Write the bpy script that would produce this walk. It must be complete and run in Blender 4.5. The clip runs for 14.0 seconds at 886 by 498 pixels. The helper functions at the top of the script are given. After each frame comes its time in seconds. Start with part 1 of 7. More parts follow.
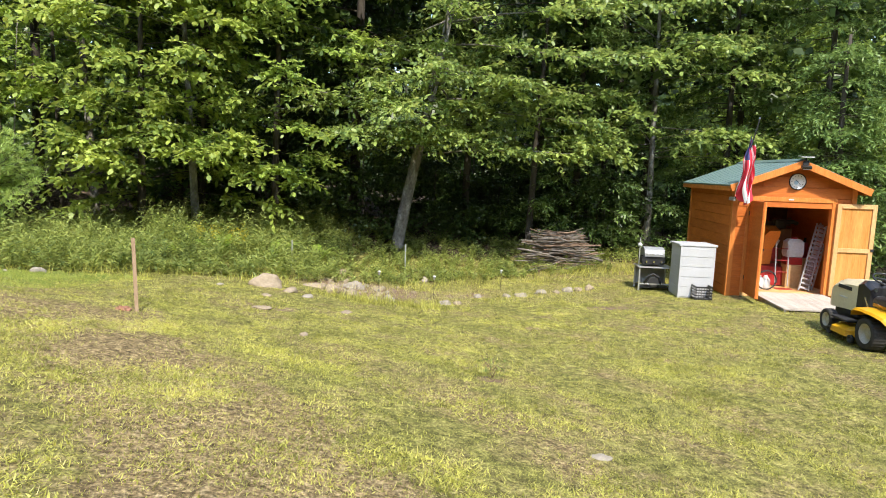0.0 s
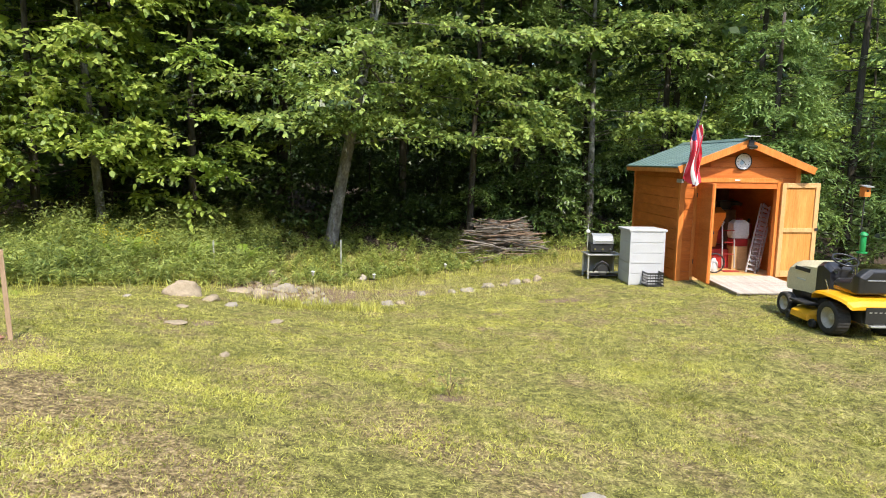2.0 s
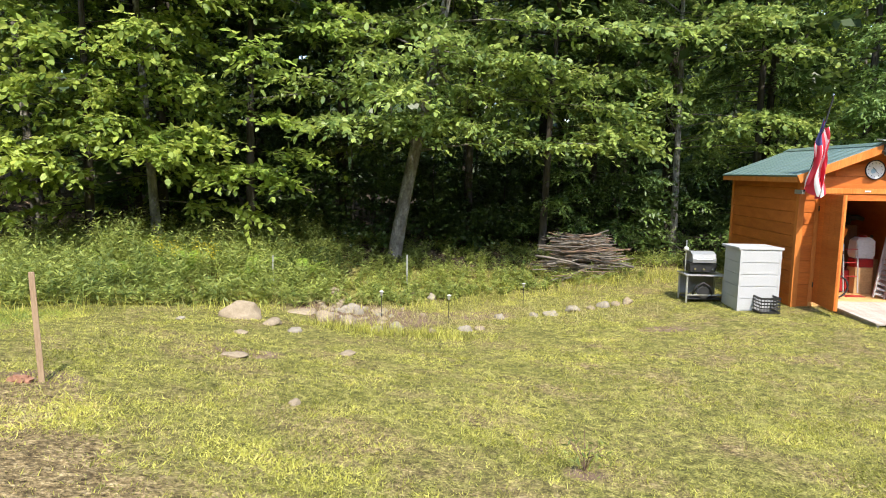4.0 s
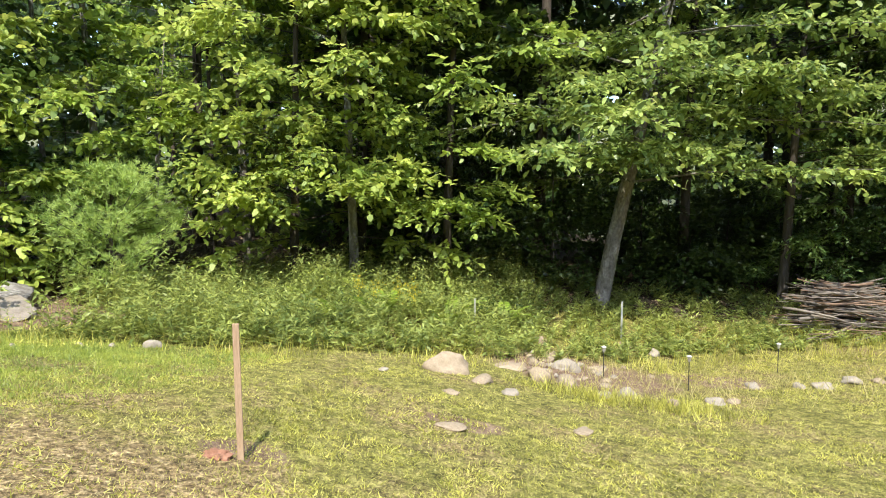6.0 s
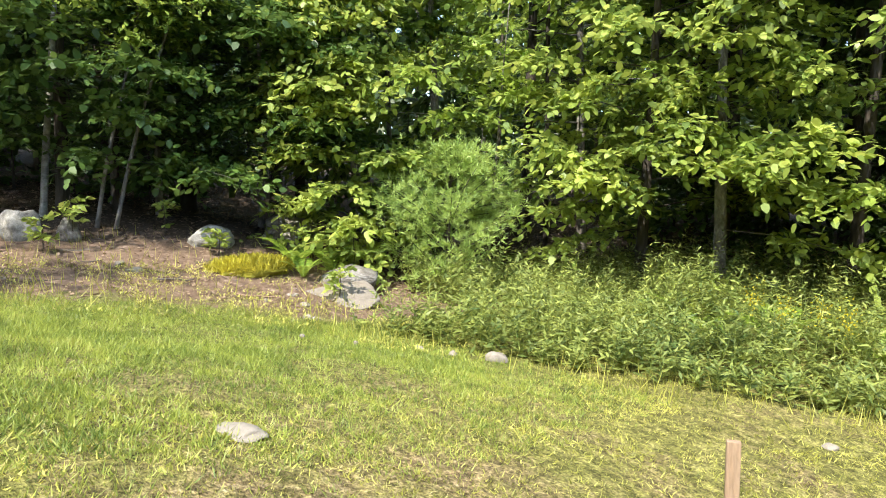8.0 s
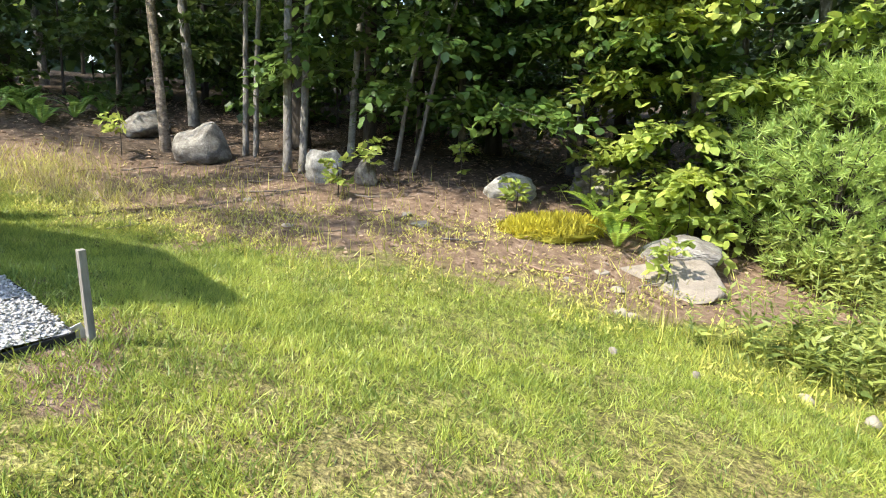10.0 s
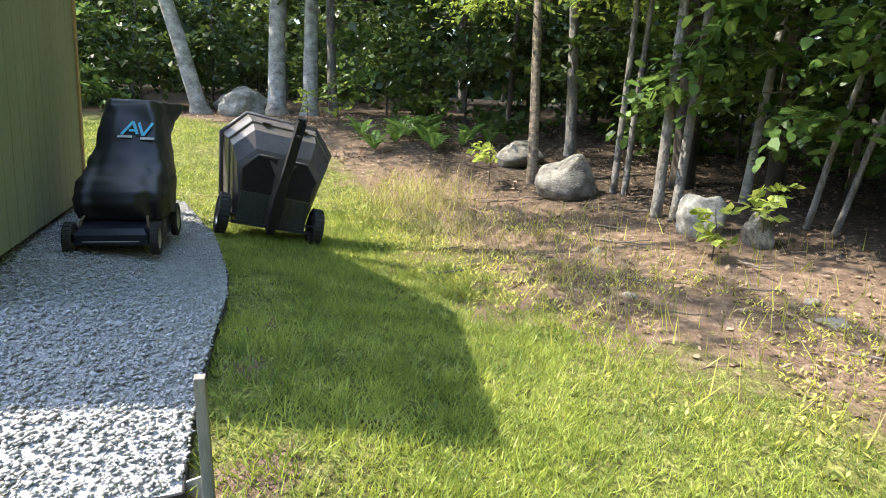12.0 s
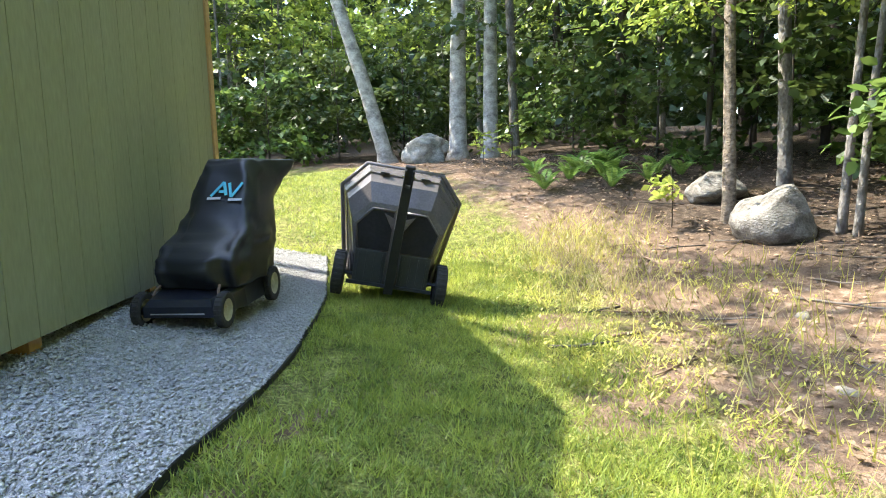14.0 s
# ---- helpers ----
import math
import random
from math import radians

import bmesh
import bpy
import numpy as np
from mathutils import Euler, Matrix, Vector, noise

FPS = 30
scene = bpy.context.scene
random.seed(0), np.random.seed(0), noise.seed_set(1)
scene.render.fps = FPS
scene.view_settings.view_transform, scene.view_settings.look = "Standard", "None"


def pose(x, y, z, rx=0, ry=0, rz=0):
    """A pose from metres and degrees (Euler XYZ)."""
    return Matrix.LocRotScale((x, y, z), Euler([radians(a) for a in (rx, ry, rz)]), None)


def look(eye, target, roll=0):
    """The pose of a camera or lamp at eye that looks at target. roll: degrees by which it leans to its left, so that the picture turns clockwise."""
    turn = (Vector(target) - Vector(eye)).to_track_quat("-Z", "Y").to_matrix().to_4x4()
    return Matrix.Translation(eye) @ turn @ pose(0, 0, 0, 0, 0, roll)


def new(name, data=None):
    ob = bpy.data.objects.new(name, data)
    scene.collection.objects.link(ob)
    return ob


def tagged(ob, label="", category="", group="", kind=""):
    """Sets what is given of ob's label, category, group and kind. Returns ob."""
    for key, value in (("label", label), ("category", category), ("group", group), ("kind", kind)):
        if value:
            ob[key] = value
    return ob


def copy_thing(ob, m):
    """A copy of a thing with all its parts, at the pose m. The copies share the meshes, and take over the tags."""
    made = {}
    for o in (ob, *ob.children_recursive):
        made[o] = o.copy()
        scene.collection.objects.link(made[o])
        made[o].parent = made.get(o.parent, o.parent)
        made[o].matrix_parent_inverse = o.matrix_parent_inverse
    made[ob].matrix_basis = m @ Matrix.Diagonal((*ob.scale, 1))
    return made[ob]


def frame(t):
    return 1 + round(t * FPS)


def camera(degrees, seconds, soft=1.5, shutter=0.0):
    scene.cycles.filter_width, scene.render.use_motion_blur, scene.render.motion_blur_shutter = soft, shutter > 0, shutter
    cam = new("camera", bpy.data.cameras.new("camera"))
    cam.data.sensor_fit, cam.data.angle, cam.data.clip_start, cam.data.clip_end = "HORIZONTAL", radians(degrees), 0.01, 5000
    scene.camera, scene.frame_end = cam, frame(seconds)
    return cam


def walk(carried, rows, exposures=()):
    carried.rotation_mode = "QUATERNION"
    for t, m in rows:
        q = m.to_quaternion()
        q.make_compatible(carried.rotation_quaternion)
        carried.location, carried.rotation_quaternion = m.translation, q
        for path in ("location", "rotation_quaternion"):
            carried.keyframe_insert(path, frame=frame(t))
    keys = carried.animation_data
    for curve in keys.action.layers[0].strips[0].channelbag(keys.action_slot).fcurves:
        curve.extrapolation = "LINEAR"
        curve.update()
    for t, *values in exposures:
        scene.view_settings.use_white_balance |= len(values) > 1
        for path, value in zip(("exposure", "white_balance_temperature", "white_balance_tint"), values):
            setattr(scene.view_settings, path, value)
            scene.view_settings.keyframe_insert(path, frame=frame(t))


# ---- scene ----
cam = camera(71.1, 14.0, 1.0)
METRES, EYE, TILT, LEAN, TURN = 10.5, 1.5, 0.0, 0.0, 0.0
ROWS = [
    (0.0, 0.0, 0.0, 0.0, 0.26, -7.24, -2.02),
    (0.5, -0.002, 0.0045, 0.0017, -1.28, -7.19, -1.98),
    (1.0, 0.0019, 0.0235, -0.0046, -3.27, -7.38, -1.62),
    (1.5, 0.0014, 0.0563, -0.0057, -5.05, -7.59, -1.05),
    (2.0, -0.0074, 0.0881, -0.0037, -5.95, -8.04, -0.65),
    (2.5, -0.0148, 0.1227, -0.01, -5.34, -8.29, -0.43),
    (5.0, -0.0808, 0.2609, -0.0084, 3.53, -5.32, -0.97),
    (5.5, -0.095, 0.2919, -0.0141, 7.84, -4.4, -0.76),
    (6.0, -0.1245, 0.3299, -0.0151, 14.15, -3.84, -0.38),
    (6.5, -0.1584, 0.3614, -0.0111, 21.63, -3.74, -0.18),
    (7.0, -0.1946, 0.3968, -0.0134, 29.09, -3.62, -0.08),
    (7.5, -0.2327, 0.4293, -0.014, 35.53, -4.33, -0.46),
    (10.0, -0.4307, 0.564, -0.0152, 69.69, -11.56, -1.15),
    (10.5, -0.4686, 0.5787, -0.0108, 78.91, -11.94, -1.19),
    (11.0, -0.5035, 0.5955, -0.0095, 88.6, -11.99, -1.42),
    (11.5, -0.5402, 0.6025, -0.0052, 97.84, -11.39, -1.86),
    (12.0, -0.563, 0.6095, -0.0039, 105.45, -10.48, -2.23),
    (12.5, -0.5931, 0.6202, -0.0025, 112.59, -9.36, -1.95),
    (13.0, -0.6243, 0.6217, -0.0022, 118.23, -8.27, -1.36),
    (13.5, -0.6472, 0.6288, -0.0008, 122.75, -7.6, -0.03),
    (14.0, -0.6639, 0.6345, 0.0005, 124.73, -7.26, 1.36),
]
EXPOSURES = [(0.0, 1.78), (2.7, 1.78), (5.0, 1.9), (7.5, 2.13), (10.0, 2.27), (12.0, 2.47), (12.5, 2.58), (13.0, 2.8), (13.5, 2.95), (14.0, 3.02)]
walk(cam, [(t, pose(0, 0, EYE, TILT, LEAN, TURN) @ pose(METRES * x, METRES * y, METRES * z, 90 + pitch, roll, yaw)) for t, x, y, z, yaw, pitch, roll in ROWS], EXPOSURES)

# ---- sky and sun ----
SUN_FROM = Vector((0.22, -0.975, 0)).normalized()
SUN_UP = radians(54)
world = bpy.data.worlds.new("sky")
scene.world = world
world.use_nodes = True
wn = world.node_tree.nodes
sky = wn.new("ShaderNodeTexSky")
sky.sky_type = "NISHITA"
sky.sun_disc = False
sky.sun_elevation = SUN_UP
sky.sun_rotation = math.atan2(SUN_FROM.x, SUN_FROM.y)
world.node_tree.links.new(sky.outputs[0], wn["Background"].inputs[0])
wn["Background"].inputs[1].default_value = 0.15
sun = new("sun", bpy.data.lights.new("sun", "SUN"))
sun.data.energy, sun.data.angle, sun.data.color = 2.1, radians(0.53), (1.0, 0.93, 0.80)
sun.matrix_world = look(SUN_FROM * 60 * math.cos(SUN_UP) + Vector((0, 0, 60 * math.sin(SUN_UP))), (0, 0, 0))


# ---- materials ----
def material(name, tint, second=None, scale=3.0, fine=40.0, rough=0.7, metal=0.0, bump=0.3, spread=0.5, vary=0.0, third=None, stretch=(1, 1, 1), dist=0.01, spec=None, amount=0.35):
    """A surface with two scales of variation and fine relief; vary: change of lightness from piece to piece."""
    m = bpy.data.materials.new(name)
    m.use_nodes = True
    n, l = m.node_tree.nodes, m.node_tree.links
    b = n["Principled BSDF"]
    co = n.new("ShaderNodeTexCoord")
    mp = n.new("ShaderNodeMapping")
    mp.inputs["Scale"].default_value = stretch
    l.new(co.outputs["Object"], mp.inputs[0])
    n1 = n.new("ShaderNodeTexNoise")
    n1.inputs["Scale"].default_value, n1.inputs["Detail"].default_value, n1.inputs["Roughness"].default_value = scale, 6, 0.65
    n2 = n.new("ShaderNodeTexNoise")
    n2.inputs["Scale"].default_value, n2.inputs["Detail"].default_value = fine, 4
    l.new(mp.outputs[0], n1.inputs[0])
    l.new(mp.outputs[0], n2.inputs[0])
    r = n.new("ShaderNodeValToRGB")
    r.color_ramp.elements[0].position, r.color_ramp.elements[1].position = 0.5 - spread * 0.4, 0.5 + spread * 0.4
    r.color_ramp.elements[0].color = (*tint, 1)
    r.color_ramp.elements[1].color = (*(second or [min(1, c * 1.35) for c in tint]), 1)
    if third:
        e = r.color_ramp.elements.new(0.5)
        e.color = (*third, 1)
    l.new(n1.outputs[0], r.inputs[0])
    mix = n.new("ShaderNodeMix")
    mix.data_type, mix.blend_type = "RGBA", "OVERLAY"
    mix.inputs[0].default_value = amount
    l.new(r.outputs[0], mix.inputs[6])
    l.new(n2.outputs[0], mix.inputs[7])
    out = mix.outputs[2]
    if vary:
        info = n.new("ShaderNodeObjectInfo")
        geo = n.new("ShaderNodeNewGeometry")
        add = n.new("ShaderNodeMath")
        add.operation = "ADD"
        l.new(info.outputs["Random"], add.inputs[0])
        l.new(geo.outputs["Random Per Island"], add.inputs[1])
        mr = n.new("ShaderNodeMapRange")
        mr.inputs[2].default_value = 2.0
        mr.inputs[3].default_value, mr.inputs[4].default_value = 1 - vary, 1 + vary
        l.new(add.outputs[0], mr.inputs[0])
        hsv = n.new("ShaderNodeHueSaturation")
        l.new(mr.outputs[0], hsv.inputs["Value"])
        l.new(out, hsv.inputs["Color"])
        out = hsv.outputs[0]
    l.new(out, b.inputs["Base Color"])
    b.inputs["Roughness"].default_value, b.inputs["Metallic"].default_value = rough, metal
    if spec is not None:
        b.inputs["Specular IOR Level"].default_value = spec
    if bump:
        bp = n.new("ShaderNodeBump")
        bp.inputs["Strength"].default_value, bp.inputs["Distance"].default_value = bump, dist
        l.new(n2.outputs[0], bp.inputs["Height"])
        l.new(bp.outputs[0], b.inputs["Normal"])
    return m


def leaf_material(name, dark, light, gloss=0.35, through_light=0.4, third=None, clump=0.9, contrast=1.0):
    """Leaves: each leaf its own green, light coming through the blade."""
    m = bpy.data.materials.new(name)
    m.use_nodes = True
    n, l = m.node_tree.nodes, m.node_tree.links
    b = n["Principled BSDF"]
    geo = n.new("ShaderNodeNewGeometry")
    co = n.new("ShaderNodeTexCoord")
    ns = n.new("ShaderNodeTexNoise")
    ns.inputs["Scale"].default_value, ns.inputs["Detail"].default_value, ns.inputs["Roughness"].default_value = clump, 5, 0.5 if contrast == 1.0 else 0.7
    l.new(co.outputs["Object"], ns.inputs[0])
    add = n.new("ShaderNodeMath")
    add.operation = "MULTIPLY_ADD"
    add.inputs[1].default_value = 0.55
    l.new(geo.outputs["Random Per Island"], add.inputs[0])
    sub = n.new("ShaderNodeMath")
    sub.operation = "MULTIPLY_ADD"
    sub.inputs[1].default_value, sub.inputs[2].default_value = contrast, 0.23 - 0.5 * contrast
    l.new(ns.outputs[0], sub.inputs[0])
    l.new(sub.outputs[0], add.inputs[2])
    r = n.new("ShaderNodeValToRGB")
    r.color_ramp.elements[0].color, r.color_ramp.elements[1].color = (*dark, 1), (*light, 1)
    r.color_ramp.elements[0].position, r.color_ramp.elements[1].position = 0.1, 0.85
    if third:
        e = r.color_ramp.elements.new(0.97)
        e.color = (*third, 1)
    l.new(add.outputs[0], r.inputs[0])
    l.new(r.outputs[0], b.inputs["Base Color"])
    b.inputs["Roughness"].default_value = gloss
    tr = n.new("ShaderNodeBsdfTranslucent")
    warm = n.new("ShaderNodeHueSaturation")
    warm.inputs["Hue"].default_value, warm.inputs["Saturation"].default_value, warm.inputs["Value"].default_value = 0.48, 0.95, 1.5
    l.new(r.outputs[0], warm.inputs["Color"])
    l.new(warm.outputs[0], tr.inputs[0])
    mx = n.new("ShaderNodeMixShader")
    mx.inputs[0].default_value = through_light
    l.new(b.outputs[0], mx.inputs[1])
    l.new(tr.outputs[0], mx.inputs[2])
    l.new(mx.outputs[0], n["Material Output"].inputs[0])
    return m


# ---- small builders ----
def mesh_from(name, verts, faces, mat=None, smooth=False):
    me = bpy.data.meshes.new(name)
    verts = np.asarray(verts, np.float32).reshape(-1, 3)
    faces = np.asarray(faces, np.int32)
    k = faces.shape[1]
    me.vertices.add(len(verts))
    me.vertices.foreach_set("co", verts.ravel())
    me.loops.add(faces.size)
    me.loops.foreach_set("vertex_index", faces.ravel())
    me.polygons.add(len(faces))
    me.polygons.foreach_set("loop_start", np.arange(0, faces.size, k, dtype=np.int32))
    me.update(calc_edges=True)
    if smooth:
        me.polygons.foreach_set("use_smooth", np.ones(len(faces), bool))
    if mat:
        me.materials.append(mat)
    return me


def finish(bm, name, mat, smooth=False):
    me = bpy.data.meshes.new(name)
    bmesh.ops.recalc_face_normals(bm, faces=bm.faces[:])
    for f in bm.faces:
        f.smooth = smooth
    bm.to_mesh(me)
    bm.free()
    me.materials.append(mat)
    return me


def part(name, bm, mat, parent=None, label="", smooth=False, m=None):
    """One mesh object, under a thing or under a part."""
    me = bm if isinstance(bm, bpy.types.Mesh) else finish(bm, name, mat, smooth)
    ob = new(name, me)
    ob.parent = parent
    if m is not None:
        ob.matrix_basis = m
    if label:
        ob["label"] = label
    return ob


def thing(name, m, label, category, group="", kind=""):
    ob = new(name)
    ob.empty_display_size = 0.1
    ob.matrix_basis = m
    return tagged(ob, label, category, group, kind)


def box(bm, x0, x1, y0, y1, z0, z1, bevel=0.0, m=None):
    r = bmesh.ops.create_cube(bm, size=1.0)
    bmesh.ops.transform(bm, verts=r["verts"], matrix=Matrix.Translation(((x0 + x1) / 2, (y0 + y1) / 2, (z0 + z1) / 2)) @ Matrix.Diagonal((abs(x1 - x0), abs(y1 - y0), abs(z1 - z0), 1)))
    vs = r["verts"]
    if bevel:
        es = list({e for v in vs for e in v.link_edges})
        rb = bmesh.ops.bevel(bm, geom=es, offset=bevel, segments=2, affect="EDGES", profile=0.6)
        vs = list({v for v in rb["verts"]} | {v for v in vs if v.is_valid})
    if m is not None:
        bmesh.ops.transform(bm, verts=vs, matrix=m)
    return bm


def boxed(x0, x1, y0, y1, z0, z1, bevel=0.004, m=None):
    return box(bmesh.new(), x0, x1, y0, y1, z0, z1, bevel, m)


def lathe(profile, seg=20, bm=None, m=None, caps=True):
    """A turned shape about z, from (radius, height) pairs."""
    bm = bm or bmesh.new()
    rings = []
    for r, z in profile:
        rings.append([bm.verts.new((r * math.cos(2 * math.pi * k / seg), r * math.sin(2 * math.pi * k / seg), z)) for k in range(seg)])
    for a, b in zip(rings, rings[1:]):
        for k in range(seg):
            bm.faces.new((a[k], a[(k + 1) % seg], b[(k + 1) % seg], b[k]))
    if caps:
        bm.faces.new(rings[0][::-1])
        bm.faces.new(rings[-1])
    if m is not None:
        bmesh.ops.transform(bm, verts=[v for r in rings for v in r], matrix=m)
    return bm


def tube(points, radius, seg=8, bm=None, caps=True):
    """A pipe along points; radius one number or one for each point."""
    bm = bm or bmesh.new()
    pts = [Vector(p) for p in points]
    rad = radius if isinstance(radius, (list, tuple)) else [radius] * len(pts)
    rings, side = [], None
    for i, p in enumerate(pts):
        d = (pts[min(i + 1, len(pts) - 1)] - pts[max(i - 1, 0)]).normalized()
        if side is None:
            side = d.orthogonal().normalized()
        side = (side - d * side.dot(d)).normalized()
        up = d.cross(side)
        rings.append([bm.verts.new(p + (side * math.cos(2 * math.pi * k / seg) + up * math.sin(2 * math.pi * k / seg)) * rad[i]) for k in range(seg)])
    for a, b in zip(rings, rings[1:]):
        for k in range(seg):
            bm.faces.new((a[k], a[(k + 1) % seg], b[(k + 1) % seg], b[k]))
    if caps:
        bm.faces.new(rings[0][::-1])
        bm.faces.new(rings[-1])
    return bm


def prism(outline, y0, y1, bm=None, bevel=0.0):
    """A solid from an outline in x and z, drawn out along y."""
    bm = bm or bmesh.new()
    a = [bm.verts.new((x, y0, z)) for x, z in outline]
    b = [bm.verts.new((x, y1, z)) for x, z in outline]
    n = len(outline)
    fs = [bm.faces.new(a), bm.faces.new(b[::-1])]
    for k in range(n):
        fs.append(bm.faces.new((a[k], b[k], b[(k + 1) % n], a[(k + 1) % n])))
    if bevel:
        bmesh.ops.bevel(bm, geom=list({e for f in fs for e in f.edges}), offset=bevel, segments=2, affect="EDGES")
    return bm


def lofted(rings, bm=None, caps=True):
    bm = bm or bmesh.new()
    rr = [[bm.verts.new(p) for p in r] for r in rings]
    n = len(rr[0])
    for a, b in zip(rr, rr[1:]):
        for k in range(n):
            bm.faces.new((a[k], a[(k + 1) % n], b[(k + 1) % n], b[k]))
    if caps:
        bm.faces.new(rr[0][::-1])
        bm.faces.new(rr[-1])
    return bm


# ---- lie of the land ----
SWELLS = [0.15, 0.04, -0.16, -0.57, -0.56, -0.57, 0.63, -0.27, 0.48, -0.01, -0.72, -0.65, -0.2, 0.11, -0.09, 0.15, 0.18, -0.38, -0.25, -0.79, -0.63, -0.01, -0.24, -0.2]


def height(x, y):
    """The lawn falls from the house towards the shed; broad swells lie on an even slope."""
    x, y = np.clip(np.asarray(x, float), -40, 30), np.clip(np.asarray(y, float), -20, 40)
    z = 0.08 - 0.079 * x - 0.023 * (y - 6)
    k = 0
    for a in (-16, -12, -8.5, -5, -1, 4):
        for c in (2.5, 6, 9.5, 14):
            z = z + SWELLS[k] * np.exp(-((x - a) ** 2 + (y - c) ** 2) / 18)
            k += 1
    # the filled ground under the gravel corner
    return z + 0.11 * np.exp(-(((x + 7.5) / 1.1) ** 2 + ((y - 5.0) / 0.9) ** 2))


def on_ground(x, y, dz=0.0):
    return (x, y, float(height(x, y)) + dz)

# ---- paints and surfaces ----
CEDAR = material("stained_cedar", (0.399, 0.098, 0.014), (0.570, 0.170, 0.032), 2.5, 30, 0.55, bump=0.35, vary=0.14, stretch=(0.35, 1, 3), spec=0.3)
CEDAR_TRIM = material("stained_trim", (0.50, 0.15, 0.025), (0.66, 0.24, 0.06), 3, 40, 0.5, bump=0.25, vary=0.1, stretch=(2, 2, 0.3), spec=0.3)
PINE = material("varnished_pine", (0.480, 0.194, 0.042), (0.640, 0.324, 0.098), 3, 30, 0.45, bump=0.2, vary=0.12, stretch=(3, 3, 0.3), spec=0.3)
PINE_PALE = material("pale_pine", (0.528, 0.288, 0.102), (0.656, 0.403, 0.184), 3, 30, 0.55, bump=0.2, vary=0.1, stretch=(2, 2, 0.5))
# bare wood with the shade inside the shed put into its colour
SHADED_WOOD = material("shaded_bare_wood", (0.10, 0.045, 0.02), (0.19, 0.095, 0.045), 3, 30, 0.8, bump=0.3, stretch=(3, 3, 0.4))
RAW_WOOD = material("weathered_plank", (0.300, 0.255, 0.210), (0.465, 0.413, 0.352), 3, 35, 0.85, bump=0.6, vary=0.15, stretch=(4, 0.4, 4))
STAKE_WOOD = material("stake_wood", (0.272, 0.180, 0.107), (0.388, 0.281, 0.183), 5, 60, 0.8, bump=0.5, stretch=(3, 3, 0.4))
GREY_WOOD = material("grey_wood", (0.17, 0.155, 0.135), (0.33, 0.31, 0.275), 5, 60, 0.85, bump=0.5, stretch=(3, 3, 0.4))
ROOF_GREEN = material("green_metal_roof", (0.120, 0.194, 0.185), (0.165, 0.238, 0.232), 1.5, 20, 0.35, 0.2, bump=0.05)
OLIVE = material("olive_siding", (0.270, 0.280, 0.178), (0.324, 0.333, 0.216), 1.2, 50, 0.75, bump=0.5, dist=0.004, stretch=(1, 1, 0.25), spec=0.25, amount=0.2)
TAN_TRIM = material("tan_corner_board", (0.40, 0.24, 0.10), (0.50, 0.32, 0.15), 4, 40, 0.7, bump=0.2)
# near-black colour that stands for shade in gaps and hollows
SHADE_BLACK = material("painted_shade", (0.015, 0.013, 0.012), None, 5, 40, 0.95)
GREY_RESIN = material("grey_resin", (0.404, 0.413, 0.426), (0.467, 0.474, 0.490), 2, 60, 0.5, bump=0.1)
LID_RESIN = material("dark_grey_resin", (0.20, 0.21, 0.22), (0.26, 0.27, 0.28), 2, 60, 0.5, bump=0.1)
BLACK_RESIN = material("black_resin", (0.014, 0.014, 0.015), (0.026, 0.026, 0.028), 4, 60, 0.3, bump=0.15)
BLACK_MATT = material("black_matt", (0.014, 0.014, 0.015), (0.024, 0.024, 0.026), 6, 80, 0.7, bump=0.2)
RUBBER = material("tyre_rubber", (0.018, 0.017, 0.016), (0.045, 0.042, 0.038), 8, 60, 0.85, bump=0.4)
STEEL = material("dull_steel", (0.35, 0.35, 0.36), (0.5, 0.5, 0.5), 5, 50, 0.38, 0.9, bump=0.1)
GALV = material("galvanised_steel", (0.45, 0.46, 0.46), (0.6, 0.6, 0.6), 6, 60, 0.45, 0.7, bump=0.1)
CHROME = material("bright_steel", (0.6, 0.6, 0.6), (0.7, 0.7, 0.7), 6, 60, 0.22, 1.0, bump=0.03)
YELLOW = material("yellow_enamel", (0.624, 0.300, 0.010), (0.688, 0.352, 0.016), 3, 40, 0.32, bump=0.05)
CREAM = material("beige_enamel", (0.58, 0.52, 0.34), (0.64, 0.58, 0.40), 3, 40, 0.35, bump=0.05)
RIM_CREAM = material("cream_rim", (0.372, 0.336, 0.253), (0.420, 0.383, 0.303), 5, 40, 0.5, bump=0.1)
RED = material("red_paint", (0.252, 0.012, 0.012), (0.330, 0.021, 0.018), 4, 40, 0.4, bump=0.1)
FLAG_RED = material("flag_red", (0.55, 0.025, 0.05), (0.65, 0.04, 0.07), 6, 200, 0.8, bump=0.2)
FLAG_WHITE = material("flag_white", (0.72, 0.70, 0.70), (0.80, 0.78, 0.78), 6, 200, 0.8, bump=0.2)
FLAG_BLUE = material("flag_blue", (0.03, 0.035, 0.12), (0.045, 0.05, 0.16), 6, 200, 0.8, bump=0.2)
WHITE = material("white_plastic", (0.518, 0.518, 0.511), (0.560, 0.560, 0.553), 4, 40, 0.45, bump=0.05)
CLOCK_WHITE = material("clock_face_white", (0.74, 0.74, 0.73), (0.80, 0.80, 0.79), 4, 40, 0.4, bump=0.0)
PALE_BLUE = material("pale_blue_print", (0.35, 0.52, 0.62), (0.45, 0.6, 0.7), 4, 40, 0.5, bump=0.0)
ORANGE = material("orange_plastic", (0.560, 0.165, 0.016), (0.624, 0.210, 0.024), 4, 40, 0.5, bump=0.1)
GREEN_PLASTIC = material("green_plastic", (0.015, 0.22, 0.06), (0.02, 0.28, 0.08), 4, 40, 0.35, bump=0.05)
